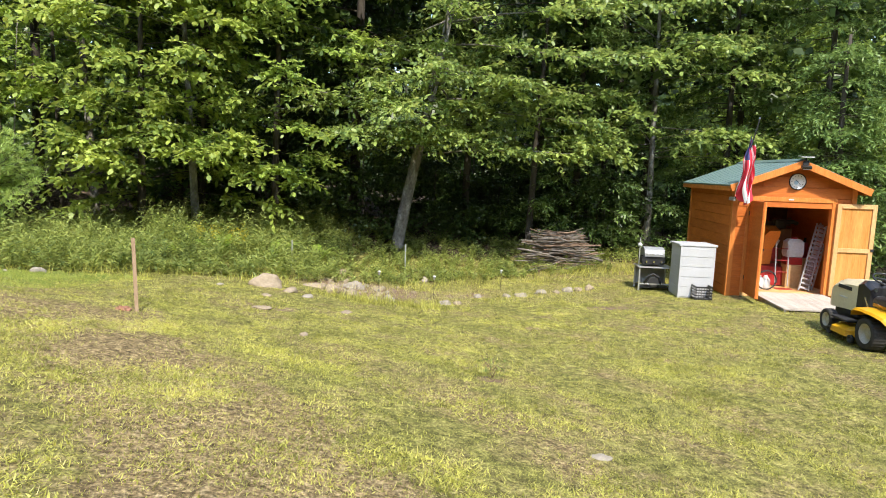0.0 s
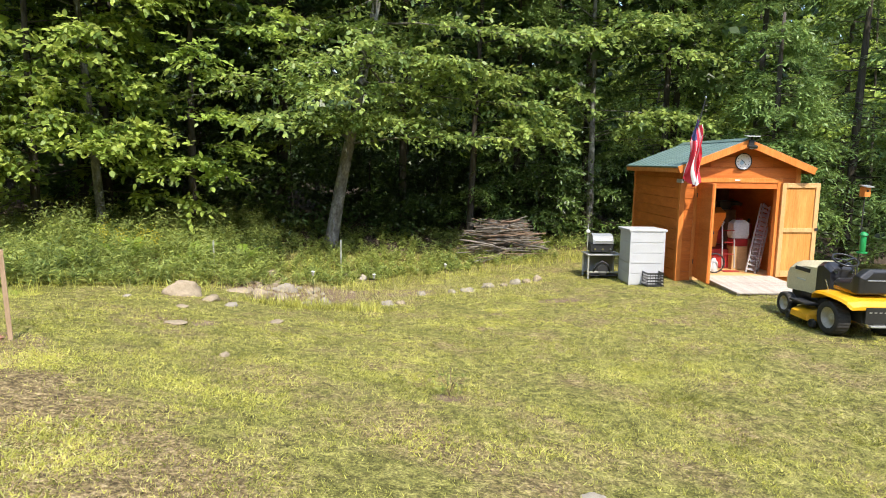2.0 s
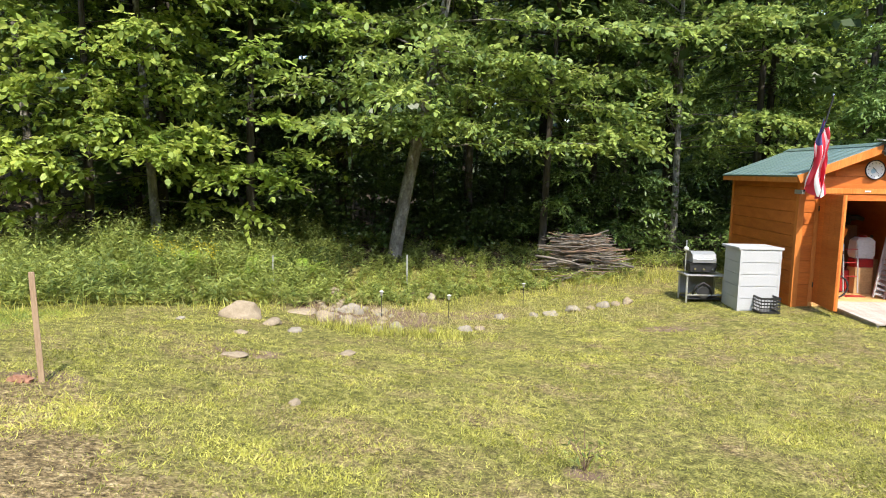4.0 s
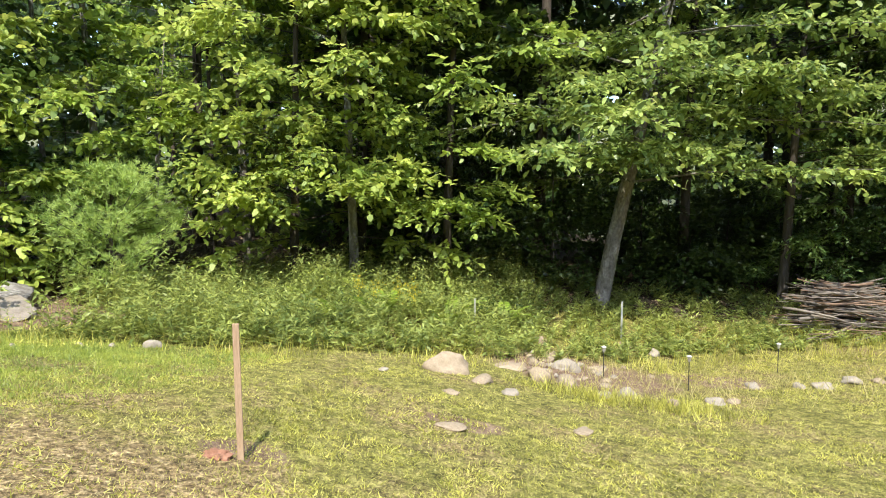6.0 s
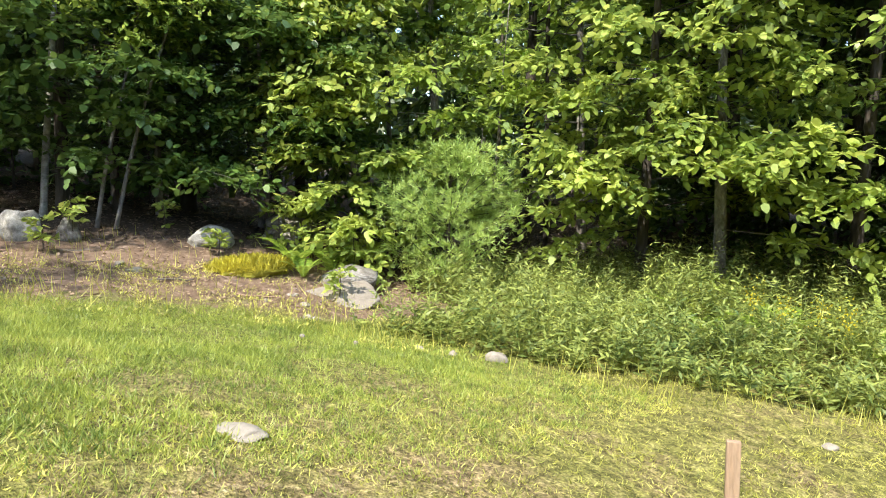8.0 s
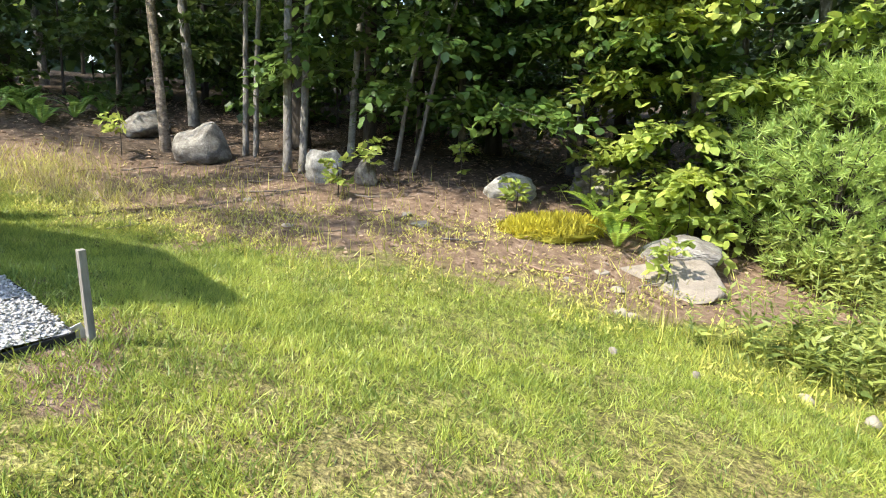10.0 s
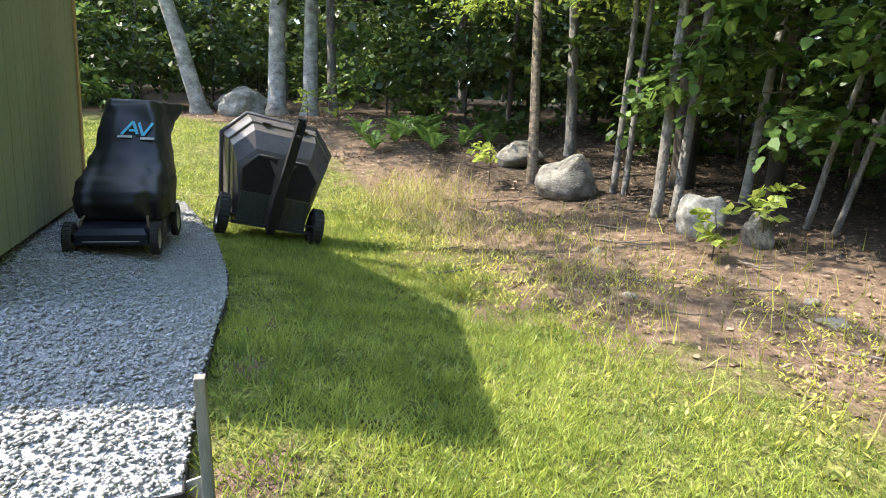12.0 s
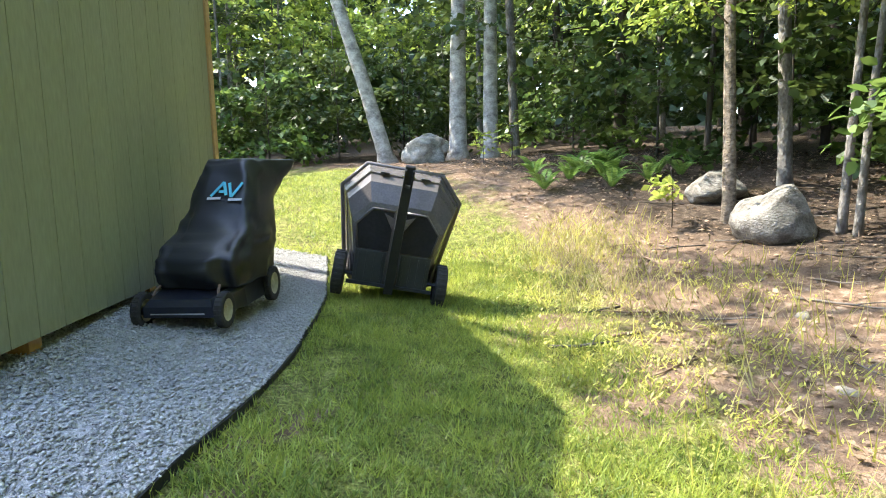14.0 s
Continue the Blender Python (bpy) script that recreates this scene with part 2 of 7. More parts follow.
COVER = material("black_cover_cloth", (0.012, 0.013, 0.016), (0.02, 0.021, 0.025), 5, 250, 0.42, bump=0.12, dist=0.004)
CYAN = material("light_blue_print", (0.10, 0.50, 0.68), (0.12, 0.56, 0.74), 8, 80, 0.5, bump=0.0)
MOWER_DARK = material("dark_blue_black_enamel", (0.010, 0.012, 0.018), (0.016, 0.018, 0.026), 4, 40, 0.3, bump=0.05)
GLASS_DARK = material("solar_cell", (0.01, 0.012, 0.02), (0.015, 0.018, 0.03), 10, 60, 0.12)
TERRACOTTA = material("red_clay_soil", (0.19, 0.088, 0.05), (0.28, 0.14, 0.085), 20, 90, 0.9, bump=0.6)
BARK_GREY = material("grey_beech_bark", (0.085, 0.076, 0.064), (0.40, 0.38, 0.345), 6, 30, 0.92, bump=1.0, dist=0.025, stretch=(1, 1, 0.6), third=(0.20, 0.182, 0.158), amount=0.7)
# bark tone lowered to carry some of the wood's inner shade
BARK_DARK = material("dark_bark", (0.038, 0.031, 0.024), (0.091, 0.075, 0.059), 5, 24, 0.95, bump=1.0, dist=0.03, stretch=(1, 1, 0.25))
BARK_BIRCH = material("white_birch_bark", (0.14, 0.13, 0.115), (0.54, 0.52, 0.48), 5, 24, 0.8, bump=0.7, dist=0.015, stretch=(1, 1, 1.4), spread=0.45, amount=0.5)
BARK_FLAKY = material("flaky_brown_bark", (0.060, 0.044, 0.033), (0.34, 0.275, 0.205), 11, 34, 0.9, bump=1.0, dist=0.02, stretch=(1, 1, 1.6), spread=0.4)
STICK = material("dry_grey_stick", (0.091, 0.075, 0.063), (0.210, 0.184, 0.152), 6, 40, 0.9, bump=0.5, vary=0.35)
STICK_BROWN = material("brown_stick", (0.130, 0.080, 0.052), (0.26, 0.175, 0.12), 6, 40, 0.9, bump=0.4, vary=0.3)
BOULDER = material("lichened_granite", (0.075, 0.065, 0.052), (0.34, 0.33, 0.29), 2.6, 18, 0.92, bump=1.0, dist=0.025, spread=0.5, third=(0.19, 0.175, 0.15), amount=0.65)
BOULDER_PALE = material("pale_granite", (0.13, 0.125, 0.105), (0.40, 0.39, 0.35), 3.2, 18, 0.92, bump=0.8, dist=0.012, spread=0.5, third=(0.26, 0.25, 0.22), amount=0.55)
FIELDSTONE = material("tan_fieldstone", (0.205, 0.160, 0.104), (0.32, 0.258, 0.178), 4, 40, 0.88, bump=0.5, vary=0.12)
PALE_STONE = material("pale_stone", (0.223, 0.191, 0.147), (0.300, 0.267, 0.216), 6, 40, 0.85, bump=0.4, vary=0.12)

LEAF_EDGE = leaf_material("maple_leaf", (0.052, 0.112, 0.020), (0.375, 0.495, 0.085), 0.5, 0.42)
LEAF_BRIGHT = leaf_material("sunny_leaf", (0.085, 0.155, 0.028), (0.45, 0.54, 0.11), 0.5, 0.45)
# green darkened so that the wood's interior shade sits in the leaf colour
LEAF_SHADED = leaf_material("shaded_forest_leaf", (0.018, 0.043, 0.011), (0.078, 0.123, 0.025), 0.42, 0.35)
LEAF_BEECH = leaf_material("beech_leaf", (0.055, 0.115, 0.030), (0.37, 0.47, 0.11), 0.45, 0.4, third=(0.40, 0.38, 0.12))
LEAF_MAPLE = leaf_material("shade_maple_leaf", (0.028, 0.070, 0.016), (0.15, 0.25, 0.05), 0.4, 0.4)
NEEDLE = leaf_material("pine_needle", (0.169, 0.281, 0.068), (0.488, 0.611, 0.169), 0.5, 0.3)
HEMLOCK = leaf_material("hemlock_spray", (0.057, 0.122, 0.036), (0.208, 0.308, 0.072), 0.5, 0.3)
SHRUB_LEAF = leaf_material("narrow_shrub_leaf", (0.050, 0.098, 0.022), (0.36, 0.41, 0.10), 0.55, 0.35)
FERN_LEAF = leaf_material("fern_leaf", (0.10, 0.20, 0.02), (0.32, 0.42, 0.06), 0.45, 0.45)
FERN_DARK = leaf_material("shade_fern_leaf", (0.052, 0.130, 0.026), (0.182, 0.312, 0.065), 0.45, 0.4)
LUSH_BLADE = leaf_material("lush_grass_blade", (0.085, 0.15, 0.026), (0.42, 0.48, 0.09), 0.5, 0.35, third=(0.48, 0.45, 0.16), clump=2.2, contrast=1.7)
GRASS_BLADE = leaf_material("grass_blade", (0.12, 0.135, 0.020), (0.62, 0.61, 0.135), 0.55, 0.35, third=(0.60, 0.52, 0.20), clump=1.8, contrast=1.9)
DRY_GRASS = leaf_material("dry_grass", (0.25, 0.235, 0.075), (0.54, 0.485, 0.21), 0.6, 0.3)
YELLOW_LEAF = leaf_material("yellow_flower_head", (0.42, 0.36, 0.02), (0.72, 0.60, 0.03), 0.5, 0.35)
MOSS = leaf_material("yellow_green_moss", (0.17, 0.165, 0.012), (0.48, 0.43, 0.025), 0.7, 0.2)
LITTER = leaf_material("fallen_leaf", (0.110, 0.065, 0.039), (0.386, 0.280, 0.187), 0.7, 0.15)


def ground_material():
    """Mown grass over brown thatch and bare soil, leaf litter under the trees: one sheet, three covers by zone."""
    m = bpy.data.materials.new("lawn_and_forest_floor")
    m.use_nodes = True
    n, l = m.node_tree.nodes, m.node_tree.links
    b = n["Principled BSDF"]
    co = n.new("ShaderNodeTexCoord")

    def tex(scale, detail=5, rough=0.6):
        t = n.new("ShaderNodeTexNoise")
        t.inputs["Scale"].default_value, t.inputs["Detail"].default_value, t.inputs["Roughness"].default_value = scale, detail, rough
        l.new(co.outputs["Object"], t.inputs[0])
        return t.outputs[0]

    def ramp(src, stops):
        r = n.new("ShaderNodeValToRGB")
        while len(r.color_ramp.elements) < len(stops):
            r.color_ramp.elements.new(0.5)
        for e, (p, c) in zip(r.color_ramp.elements, stops):
            e.position, e.color = p, (*c, 1)
        l.new(src, r.inputs[0])
        return r.outputs[0]

    def mixed(f, a, c, kind="MIX"):
        x = n.new("ShaderNodeMix")
        x.data_type, x.blend_type = "RGBA", kind
        if isinstance(f, float):
            x.inputs[0].default_value = f
        else:
            l.new(f, x.inputs[0])
        l.new(a, x.inputs[6])
        l.new(c, x.inputs[7])
        return x.outputs[2]

    def grey(src, lo, hi):
        r = n.new("ShaderNodeMapRange")
        r.inputs[1].default_value, r.inputs[2].default_value = lo, hi
        l.new(src, r.inputs[0])
        return r.outputs[0]

    fine = tex(55, 4)
    grass = ramp(tex(7, 6), [(0.25, (0.07, 0.07, 0.018)), (0.5, (0.17, 0.162, 0.045)), (0.75, (0.31, 0.28, 0.095))])
    thatch = ramp(tex(24, 6), [(0.28, (0.062, 0.043, 0.021)), (0.5, (0.21, 0.155, 0.075)), (0.78, (0.40, 0.32, 0.18))])
    zc = n.new("ShaderNodeAttribute")
    zc.attribute_name = "thatch"
    pa = n.new("ShaderNodeMath")
    pa.operation = "ADD"
    l.new(tex(1.3, 8, 0.75), pa.inputs[0])
    l.new(zc.outputs["Fac"], pa.inputs[1])
    patch = grey(pa.outputs[0], 0.48, 0.68)
    lawn = mixed(patch, grass, thatch)
    lawn = mixed(0.85, lawn, ramp(fine, [(0.34, (0.16, 0.16, 0.16)), (0.66, (0.84, 0.84, 0.84))]), "OVERLAY")
    lawn = mixed(0.75, lawn, ramp(tex(15, 4, 0.75), [(0.38, (0.2, 0.2, 0.2)), (0.62, (0.82, 0.82, 0.82))]), "OVERLAY")
    zd = n.new("ShaderNodeAttribute")
    zd.attribute_name = "lush"
    green = n.new("ShaderNodeRGB")
    green.outputs[0].default_value = (0.86, 0.98, 0.85, 1)
    lawn = mixed(zd.outputs["Fac"], lawn, green.outputs[0], "MULTIPLY")
    soil = ramp(tex(9, 8, 0.75), [(0.3, (0.085, 0.055, 0.038)), (0.55, (0.215, 0.148, 0.102)), (0.75, (0.46, 0.36, 0.27))])
    # brown litter, its ramp darkened to carry the shade under the trees
    litter = ramp(tex(14, 8, 0.75), [(0.3, (0.026, 0.019, 0.014)), (0.52, (0.075, 0.056, 0.041)), (0.72, (0.21, 0.165, 0.125))])
    za = n.new("ShaderNodeAttribute")
    za.attribute_name = "bare"
    zb = n.new("ShaderNodeAttribute")
    zb.attribute_name = "woods"

    def ragged(attr, amount):
        s = n.new("ShaderNodeMath")
        s.operation = "MULTIPLY_ADD"
        s.inputs[1].default_value, s.inputs[2].default_value = amount, -amount / 2
        l.new(tex(2.2, 8, 0.75), s.inputs[0])
        a = n.new("ShaderNodeMath")
        a.operation = "ADD"
        l.new(attr.outputs["Fac"], a.inputs[0])
        l.new(s.outputs[0], a.inputs[1])
        return grey(a.outputs[0], 0.38, 0.62)

    out = mixed(ragged(za, 1.1), lawn, soil)
    out = mixed(ragged(zb, 0.7), out, litter)
    l.new(out, b.inputs["Base Color"])
    b.inputs["Roughness"].default_value = 0.95
    b.inputs["Specular IOR Level"].default_value = 0.15
    bp = n.new("ShaderNodeBump")
    bp.inputs["Strength"].default_value, bp.inputs["Distance"].default_value = 0.9, 0.03
    l.new(fine, bp.inputs["Height"])
    l.new(bp.outputs[0], b.inputs["Normal"])
    return m


# ---- ground ----
LAWN_EDGE = [(-6, -19), (-13, -9), (-16.2, -4.6), (-16.6, -2.0), (-15.5, 0.6), (-13.3, 3.5), (-11.4, 4.95), (-10.2, 5.9), (-9.4, 6.9), (-8.95, 8.1), (-8.2, 8.9), (-7.4, 9.3), (-5.6, 9.9), (-3.9, 10.6), (-3.0, 11.3), (-1.5, 12.5), (0.6, 14.2), (4.0, 15.2), (7.5, 16.2), (14, 16.5)]
WOODS_EDGE = [(-6, -21), (-14, -10.5), (-17.6, -4.8), (-18.2, -2.6), (-17.6, -0.6), (-15.2, 3.2), (-13.6, 5.6), (-12.3, 7.4), (-11.2, 9.4), (-10.2, 12.6), (-6.5, 14.6), (-2.0, 16.0), (4.0, 16.8), (7.5, 17.0), (14, 17)]


def beyond(line, x, y):
    """Signed distance past a boundary line: positive on the wood's side."""
    x, y = np.asarray(x, float), np.asarray(y, float)
    best, sign = np.full(x.shape, 1e9), np.zeros(x.shape)
    for (ax, ay), (bx, by) in zip(line, line[1:]):
        dx, dy = bx - ax, by - ay
        k = np.clip(((x - ax) * dx + (y - ay) * dy) / (dx * dx + dy * dy), 0, 1)
        d = np.hypot(x - ax - k * dx, y - ay - k * dy)
        s = np.sign(dx * (y - ay) - dy * (x - ax))
        sign = np.where(d < best, s, sign)
        best = np.minimum(best, d)
    return best * sign


def spot(x, y, cx, cy, rx, ry):
    return np.clip(1.3 - np.hypot((x - cx) / rx, (y - cy) / ry), 0, 1)


def build_ground():
    fx = np.arange(-18.5, 10.01, 0.14)
    fy = np.arange(-1.5, 19.01, 0.14)
    xs = np.concatenate([[-400, -200, -100, -60, -40, -30, -25, -21], fx, [12, 15, 20, 30, 45, 80, 150, 300, 500]])
    ys = np.concatenate([[-400, -200, -80, -40, -20, -12, -7, -4], fy, [21, 24, 28, 34, 42, 60, 100, 200, 500]])
    X, Y = np.meshgrid(xs, ys)
    Z = height(X, Y)
    wob = np.array([noise.noise((x * 1.3, y * 1.3, 0)) * 0.016 + noise.noise((x * 4, y * 4, 5)) * 0.007 for x, y in zip(X.ravel(), Y.ravel())]).reshape(X.shape)
    w = beyond(WOODS_EDGE, X, Y)
    Z = Z + wob * (1 + 1.5 * np.clip(w, 0, 1))
    nx, ny = len(xs), len(ys)
    i = np.arange(nx - 1)
    j = np.arange(ny - 1)[:, None]
    q = np.stack([j * nx + i, j * nx + i + 1, (j + 1) * nx + i + 1, (j + 1) * nx + i], -1).reshape(-1, 4)
    me = mesh_from("ground", np.stack([X, Y, Z], -1), q, ground_material(), True)
    lawn = beyond(LAWN_EDGE, X, Y)
    bare = np.clip(0.45 + lawn * 0.3, 0, 0.8)
    bare = np.where(X > -8.2, np.minimum(bare, 0.25), bare)
    for c in [(-1.5, 11.9, 1.5, 1.1), (0.3, 12.6, 0.9, 0.5), (-10.2, 5.7, 0.9, 0.35), (-10.9, 4.75, 0.6, 0.3), (-10.2, 6.5, 0.8, 0.5), (-6.95, 5.42, 0.45, 0.2), (-7.3, 5.5, 0.4, 0.12), (-7.95, 5.12, 0.3, 0.12), (-8.5, 4.8, 0.35, 0.12), (0.55, 6.1, 0.2, 0.14), (3.1, 11.3, 0.6, 0.25), (-3.4, 6.8, 0.4, 0.25), (-9.6, 9.6, 0.7, 0.5), (-2.4, 8.5, 0.5, 0.25)]:
        bare = np.maximum(bare, spot(X, Y, *c))
    thatch = 0.16 * np.clip(1.4 - np.hypot((X + 1.2) / 3.2, (Y - 3.6) / 3.0), 0, 1) + 0.14 * np.clip(1.4 - np.hypot((X + 4.6) / 2.2, (Y - 6.3) / 1.6), 0, 1) + 0.08 * np.clip(1.3 - np.hypot((X - 3.5) / 3, (Y - 10) / 2.5), 0, 1)
    # mown stripes, one of them scalped down to the thatch
    across = (X + 2.98) * 0.73 + (Y - 6.25) * 0.685
    edge = np.array([noise.noise((x * 1.1, y * 1.1, 9)) for x, y in zip(X.ravel(), Y.ravel())]).reshape(X.shape) * 0.35
    scalped = np.clip((across + edge + 1.35) * 4, 0, 1) * np.clip((0.05 - across - edge) * 4, 0, 1) * np.clip((6.7 - Y) * 1.2, 0, 1)
    thatch = 0.5 * thatch + 0.3 * scalped - 0.09 * np.clip(1 - np.abs(across - 0.35) * 2.2, 0, 1) + np.where(X > -5, 0.05 * np.sin(across * 5.2), 0) * np.clip((11 - Y) * 0.5, 0, 1)
    for name, v in (("bare", bare), ("thatch", thatch), ("lush", np.clip((-5.5 - X) / 2.0, 0, 1)), ("woods", np.clip(0.5 + w * 0.35, 0, 1))):
        me.attributes.new(name, "FLOAT", "POINT").data.foreach_set("value", v.astype(np.float32).ravel())
    return tagged(new("ground", me), "sloping mown lawn with bare patches and leaf litter", "ground", kind="structure")


ground = build_ground()


# ---- house wall beside the gravel ----
NEAR, FAR = Vector((-7.68, 3.953)), Vector((-10.33, 1.93))
WALL_LEN = (FAR - NEAR).length
WALL_YAW = math.degrees(math.atan2(FAR.y - NEAR.y, FAR.x - NEAR.x))
PAD = 0.62


def build_house():
    """A small outbuilding with grooved olive panels; its gable end stands along the gravel."""
    hm = pose(NEAR.x, NEAR.y, PAD, 0, 0, WALL_YAW)
    h = thing("olive_house", hm, "olive green building with vertically grooved panel siding", "building")
    L, D, z0, ze, zp = WALL_LEN, 5.0, 0.175, 2.52, 3.2
    gap, panel = 0.006, 0.203
    n = int(L / panel)
    xs = np.linspace(0, L, n + 1)

    def top(x):
        return ze + (zp - ze) * (1 - abs(x - L / 2) / (L / 2))

    wall = part("wall", prism([(0, z0), (L, z0), (L, ze), (L / 2, zp), (0, ze)], 0.012, 0.14), OLIVE, h)
    for a, b in zip(xs, xs[1:]):
        pts = [(a + gap / 2, z0), (b - gap / 2, z0), (b - gap / 2, top(b - gap / 2))]
        if a < L / 2 < b:
            pts.append((L / 2, zp))
        pts.append((a + gap / 2, top(a + gap / 2)))
        part("panel", prism(pts, -0.002, 0.011), OLIVE, wall)
    for x0, x1, y0, y1 in ((0, 0.14, 0.15, D), (L - 0.14, L, 0.15, D), (0.15, L - 0.15, D - 0.14, D)):
        part("wall", boxed(x0, x1, y0, y1, z0, ze, 0), OLIVE, h)
    part("corner_board", boxed(L - 0.075, L + 0.018, -0.022, -0.003, z0, ze, 0.003), TAN_TRIM, h, "tan wooden corner board")
    part("corner_board", boxed(L + 0.001, L + 0.02, -0.002, 0.08, z0, ze, 0.003), TAN_TRIM, h)
    part("corner_board", boxed(-0.018, 0.075, -0.022, -0.003, z0, ze, 0.003), TAN_TRIM, h)
    part("roof", prism([(-0.12, ze - 0.03), (L / 2, zp + 0.02), (L + 0.12, ze - 0.03), (L + 0.12, ze + 0.06), (L / 2, zp + 0.12), (-0.12, ze + 0.06)], -0.04, D + 0.15), ROOF_GREEN, h)
    # solid black box paints the shade below the wall
    part("underside", boxed(0.25, L - 0.25, 0.3, D - 0.2, -0.35, z0 - 0.002, 0), SHADE_BLACK, h, "black box standing for the shade in the crawl space")
    for x in (0.6, 1.9, L - 0.3):
        part("foundation_post", boxed(x, x + 0.1, 0.04, 0.16, -0.2, z0 - 0.002, 0.003), PINE_PALE, h, "short wooden foundation post")
    return h


build_house()


# ---- garden shed ----
SHED = pose(5.86, 12.63, -0.875, 0, 0, -4.5)
SW, SD, SE, SP = 2.36, 2.76, 2.33, 2.79   # width, depth, eave, ridge
DL, DR, DT = 0.36, 1.92, 1.99             # door opening


def build_shed():
    s = thing("garden_shed", SHED, "orange stained wooden shed with green metal roof and open doors", "shed")
    floor = part("floor", boxed(0.03, SW - 0.03, 0.03, SD - 0.03, -0.1, 0.1, 0), PINE_PALE, s)

    def gable(x):
        return SE + (SP - SE) * (1 - abs(x - SW / 2) / (SW / 2)) - 0.03

    front = part("front_wall", boxed(0.02, DL - 0.07, 0.03, 0.08, 0.02, DT + 0.08, 0), CEDAR, s)
    box_r = part("front_wall", boxed(DR + 0.07, SW - 0.02, 0.03, 0.08, 0.02, DT + 0.08, 0), CEDAR, s)
    top_w = part("front_wall", prism([(0.02, DT + 0.085), (SW - 0.02, DT + 0.085), (SW - 0.02, SE - 0.03), (SW / 2, SP - 0.05), (0.02, SE - 0.03)], 0.03, 0.08), CEDAR, s)
    z, h = 0.0, 0.208
    while z < SP - 0.1:
        z1 = z + h - 0.008
        spans = [(0.0, DL - 0.075), (DR + 0.075, SW)] if z1 < DT + 0.08 else [(0.0, SW)]
        for x0, x1 in spans:
            if z >= SE - 0.06:
                k = (z1 - SE + 0.06) / (SP - SE) * SW / 2
                x0, x1 = x0 + k, x1 - k
            elif z1 > SE - 0.04:
                x0, x1 = x0 + 0.1, x1 - 0.1
            if x1 - x0 > 0.1:
                bd = boxed(x0, x1, 0.004, 0.028, z, z1, 0.004)
                bmesh.ops.rotate(bd, verts=bd.verts[:], cent=(0, 0.016, z1), matrix=Matrix.Rotation(radians(-3), 3, "X"))
                part("board", bd, CEDAR, front if x0 < 0.3 else box_r if x0 > 1.5 else top_w)
        z += h
    for x, name in ((0.0, "left_wall"), (SW, "right_wall")):
        sgn = 1 if x == 0 else -1
        w = part(name, boxed(x + sgn * 0.03, x + sgn * 0.08, 0.085, SD - 0.085, 0.02, SE - 0.02, 0), CEDAR, s)
        z = 0.0
        while z < SE - 0.1:
            part("board", boxed(min(x, x + sgn * 0.028), max(x, x + sgn * 0.028), 0.06, SD - 0.06, z, z + h - 0.008, 0.004), CEDAR, w)
            z += h
    part("back_wall", prism([(0.02, 0.0), (SW - 0.02, 0.0), (SW - 0.02, SE - 0.03), (SW / 2, SP - 0.05), (0.02, SE - 0.03)], SD - 0.08, SD), SHADED_WOOD, s, "bare wood back wall, coloured dark for the shed's inner shade")
    for x in (0.0, SW):
        sgn = 1 if x == 0 else -1
        for y in (-0.012, SD - 0.08):
            part("corner_trim", boxed(min(x - sgn * 0.014, x + sgn * 0.085), max(x - sgn * 0.014, x + sgn * 0.085), y, y + 0.09, -0.03, SE - 0.04, 0.005), CEDAR_TRIM, s)
    # door casing
    part("door_casing", boxed(DL - 0.09, DL, -0.016, 0.1, 0.1, DT, 0.004), CEDAR_TRIM, s)
    part("door_casing", boxed(DR, DR + 0.09, -0.016, 0.1, 0.1, DT, 0.004), CEDAR_TRIM, s)
    part("door_casing", boxed(DL - 0.09, DR + 0.09, -0.018, 0.1, DT + 0.001, DT + 0.09, 0.004), CEDAR_TRIM, s)
    part("door_plate", boxed(1.06, 1.16, -0.024, -0.019, DT + 0.03, DT + 0.06, 0.002), WHITE, s, "small white plate over the door")
    # roof
    over, t = 0.2, 0.03
    for sgn in (-1, 1):
        ang = math.atan2(SP - SE, SW / 2)
        ln = SW / 2 / math.cos(ang) + over
        m = pose(SW / 2, 0, SP + 0.035, 0, math.degrees(ang) * sgn, 0) if sgn > 0 else pose(SW / 2, 0, SP + 0.035, 0, -math.degrees(ang), 0) @ pose(0, 0, 0, 0, 0, 0)
        deck = part("roof_panel", boxed(0.0 if sgn > 0 else -ln, ln if sgn > 0 else 0.0, -0.22, SD + 0.15, -t, 0, 0, m), ROOF_GREEN, s, "green ribbed metal roof")
        for k in range(11):
            y = -0.2 + k * 0.295
            rb = prism([(y, 0.0), (y + 0.05, 0.0), (y + 0.035, 0.009), (y + 0.015, 0.009)], 0.0, ln - 0.01)
            bmesh.ops.transform(rb, verts=rb.verts[:], matrix=m @ pose(0, 0, 0, 0, 0, 90 if sgn < 0 else -90) @ Matrix.Diagonal((1 if sgn < 0 else -1, 1, 1, 1)))
            part("rib", rb, ROOF_GREEN, deck)
        part("fascia", boxed(0.0 if sgn > 0 else -ln, ln if sgn > 0 else 0.0, -0.245, -0.222, -0.14, -0.005, 0.004, m), CEDAR_TRIM, s, "orange stained gable board")
        part("soffit_board", boxed(0.02 if sgn > 0 else -ln + 0.05, ln - 0.05 if sgn > 0 else -0.02, -0.219, -0.03, -0.075, -t - 0.002, 0, m), CEDAR, s)
        ex = SW / 2 + sgn * (ln - 0.03) * math.cos(ang)
        ez = SP + 0.035 - (ln - 0.03) * math.sin(ang)
        part("eave_board", boxed(ex - 0.012, ex + 0.012, -0.2, SD + 0.13, ez - 0.13, ez - 0.035, 0.003), CEDAR_TRIM, s)
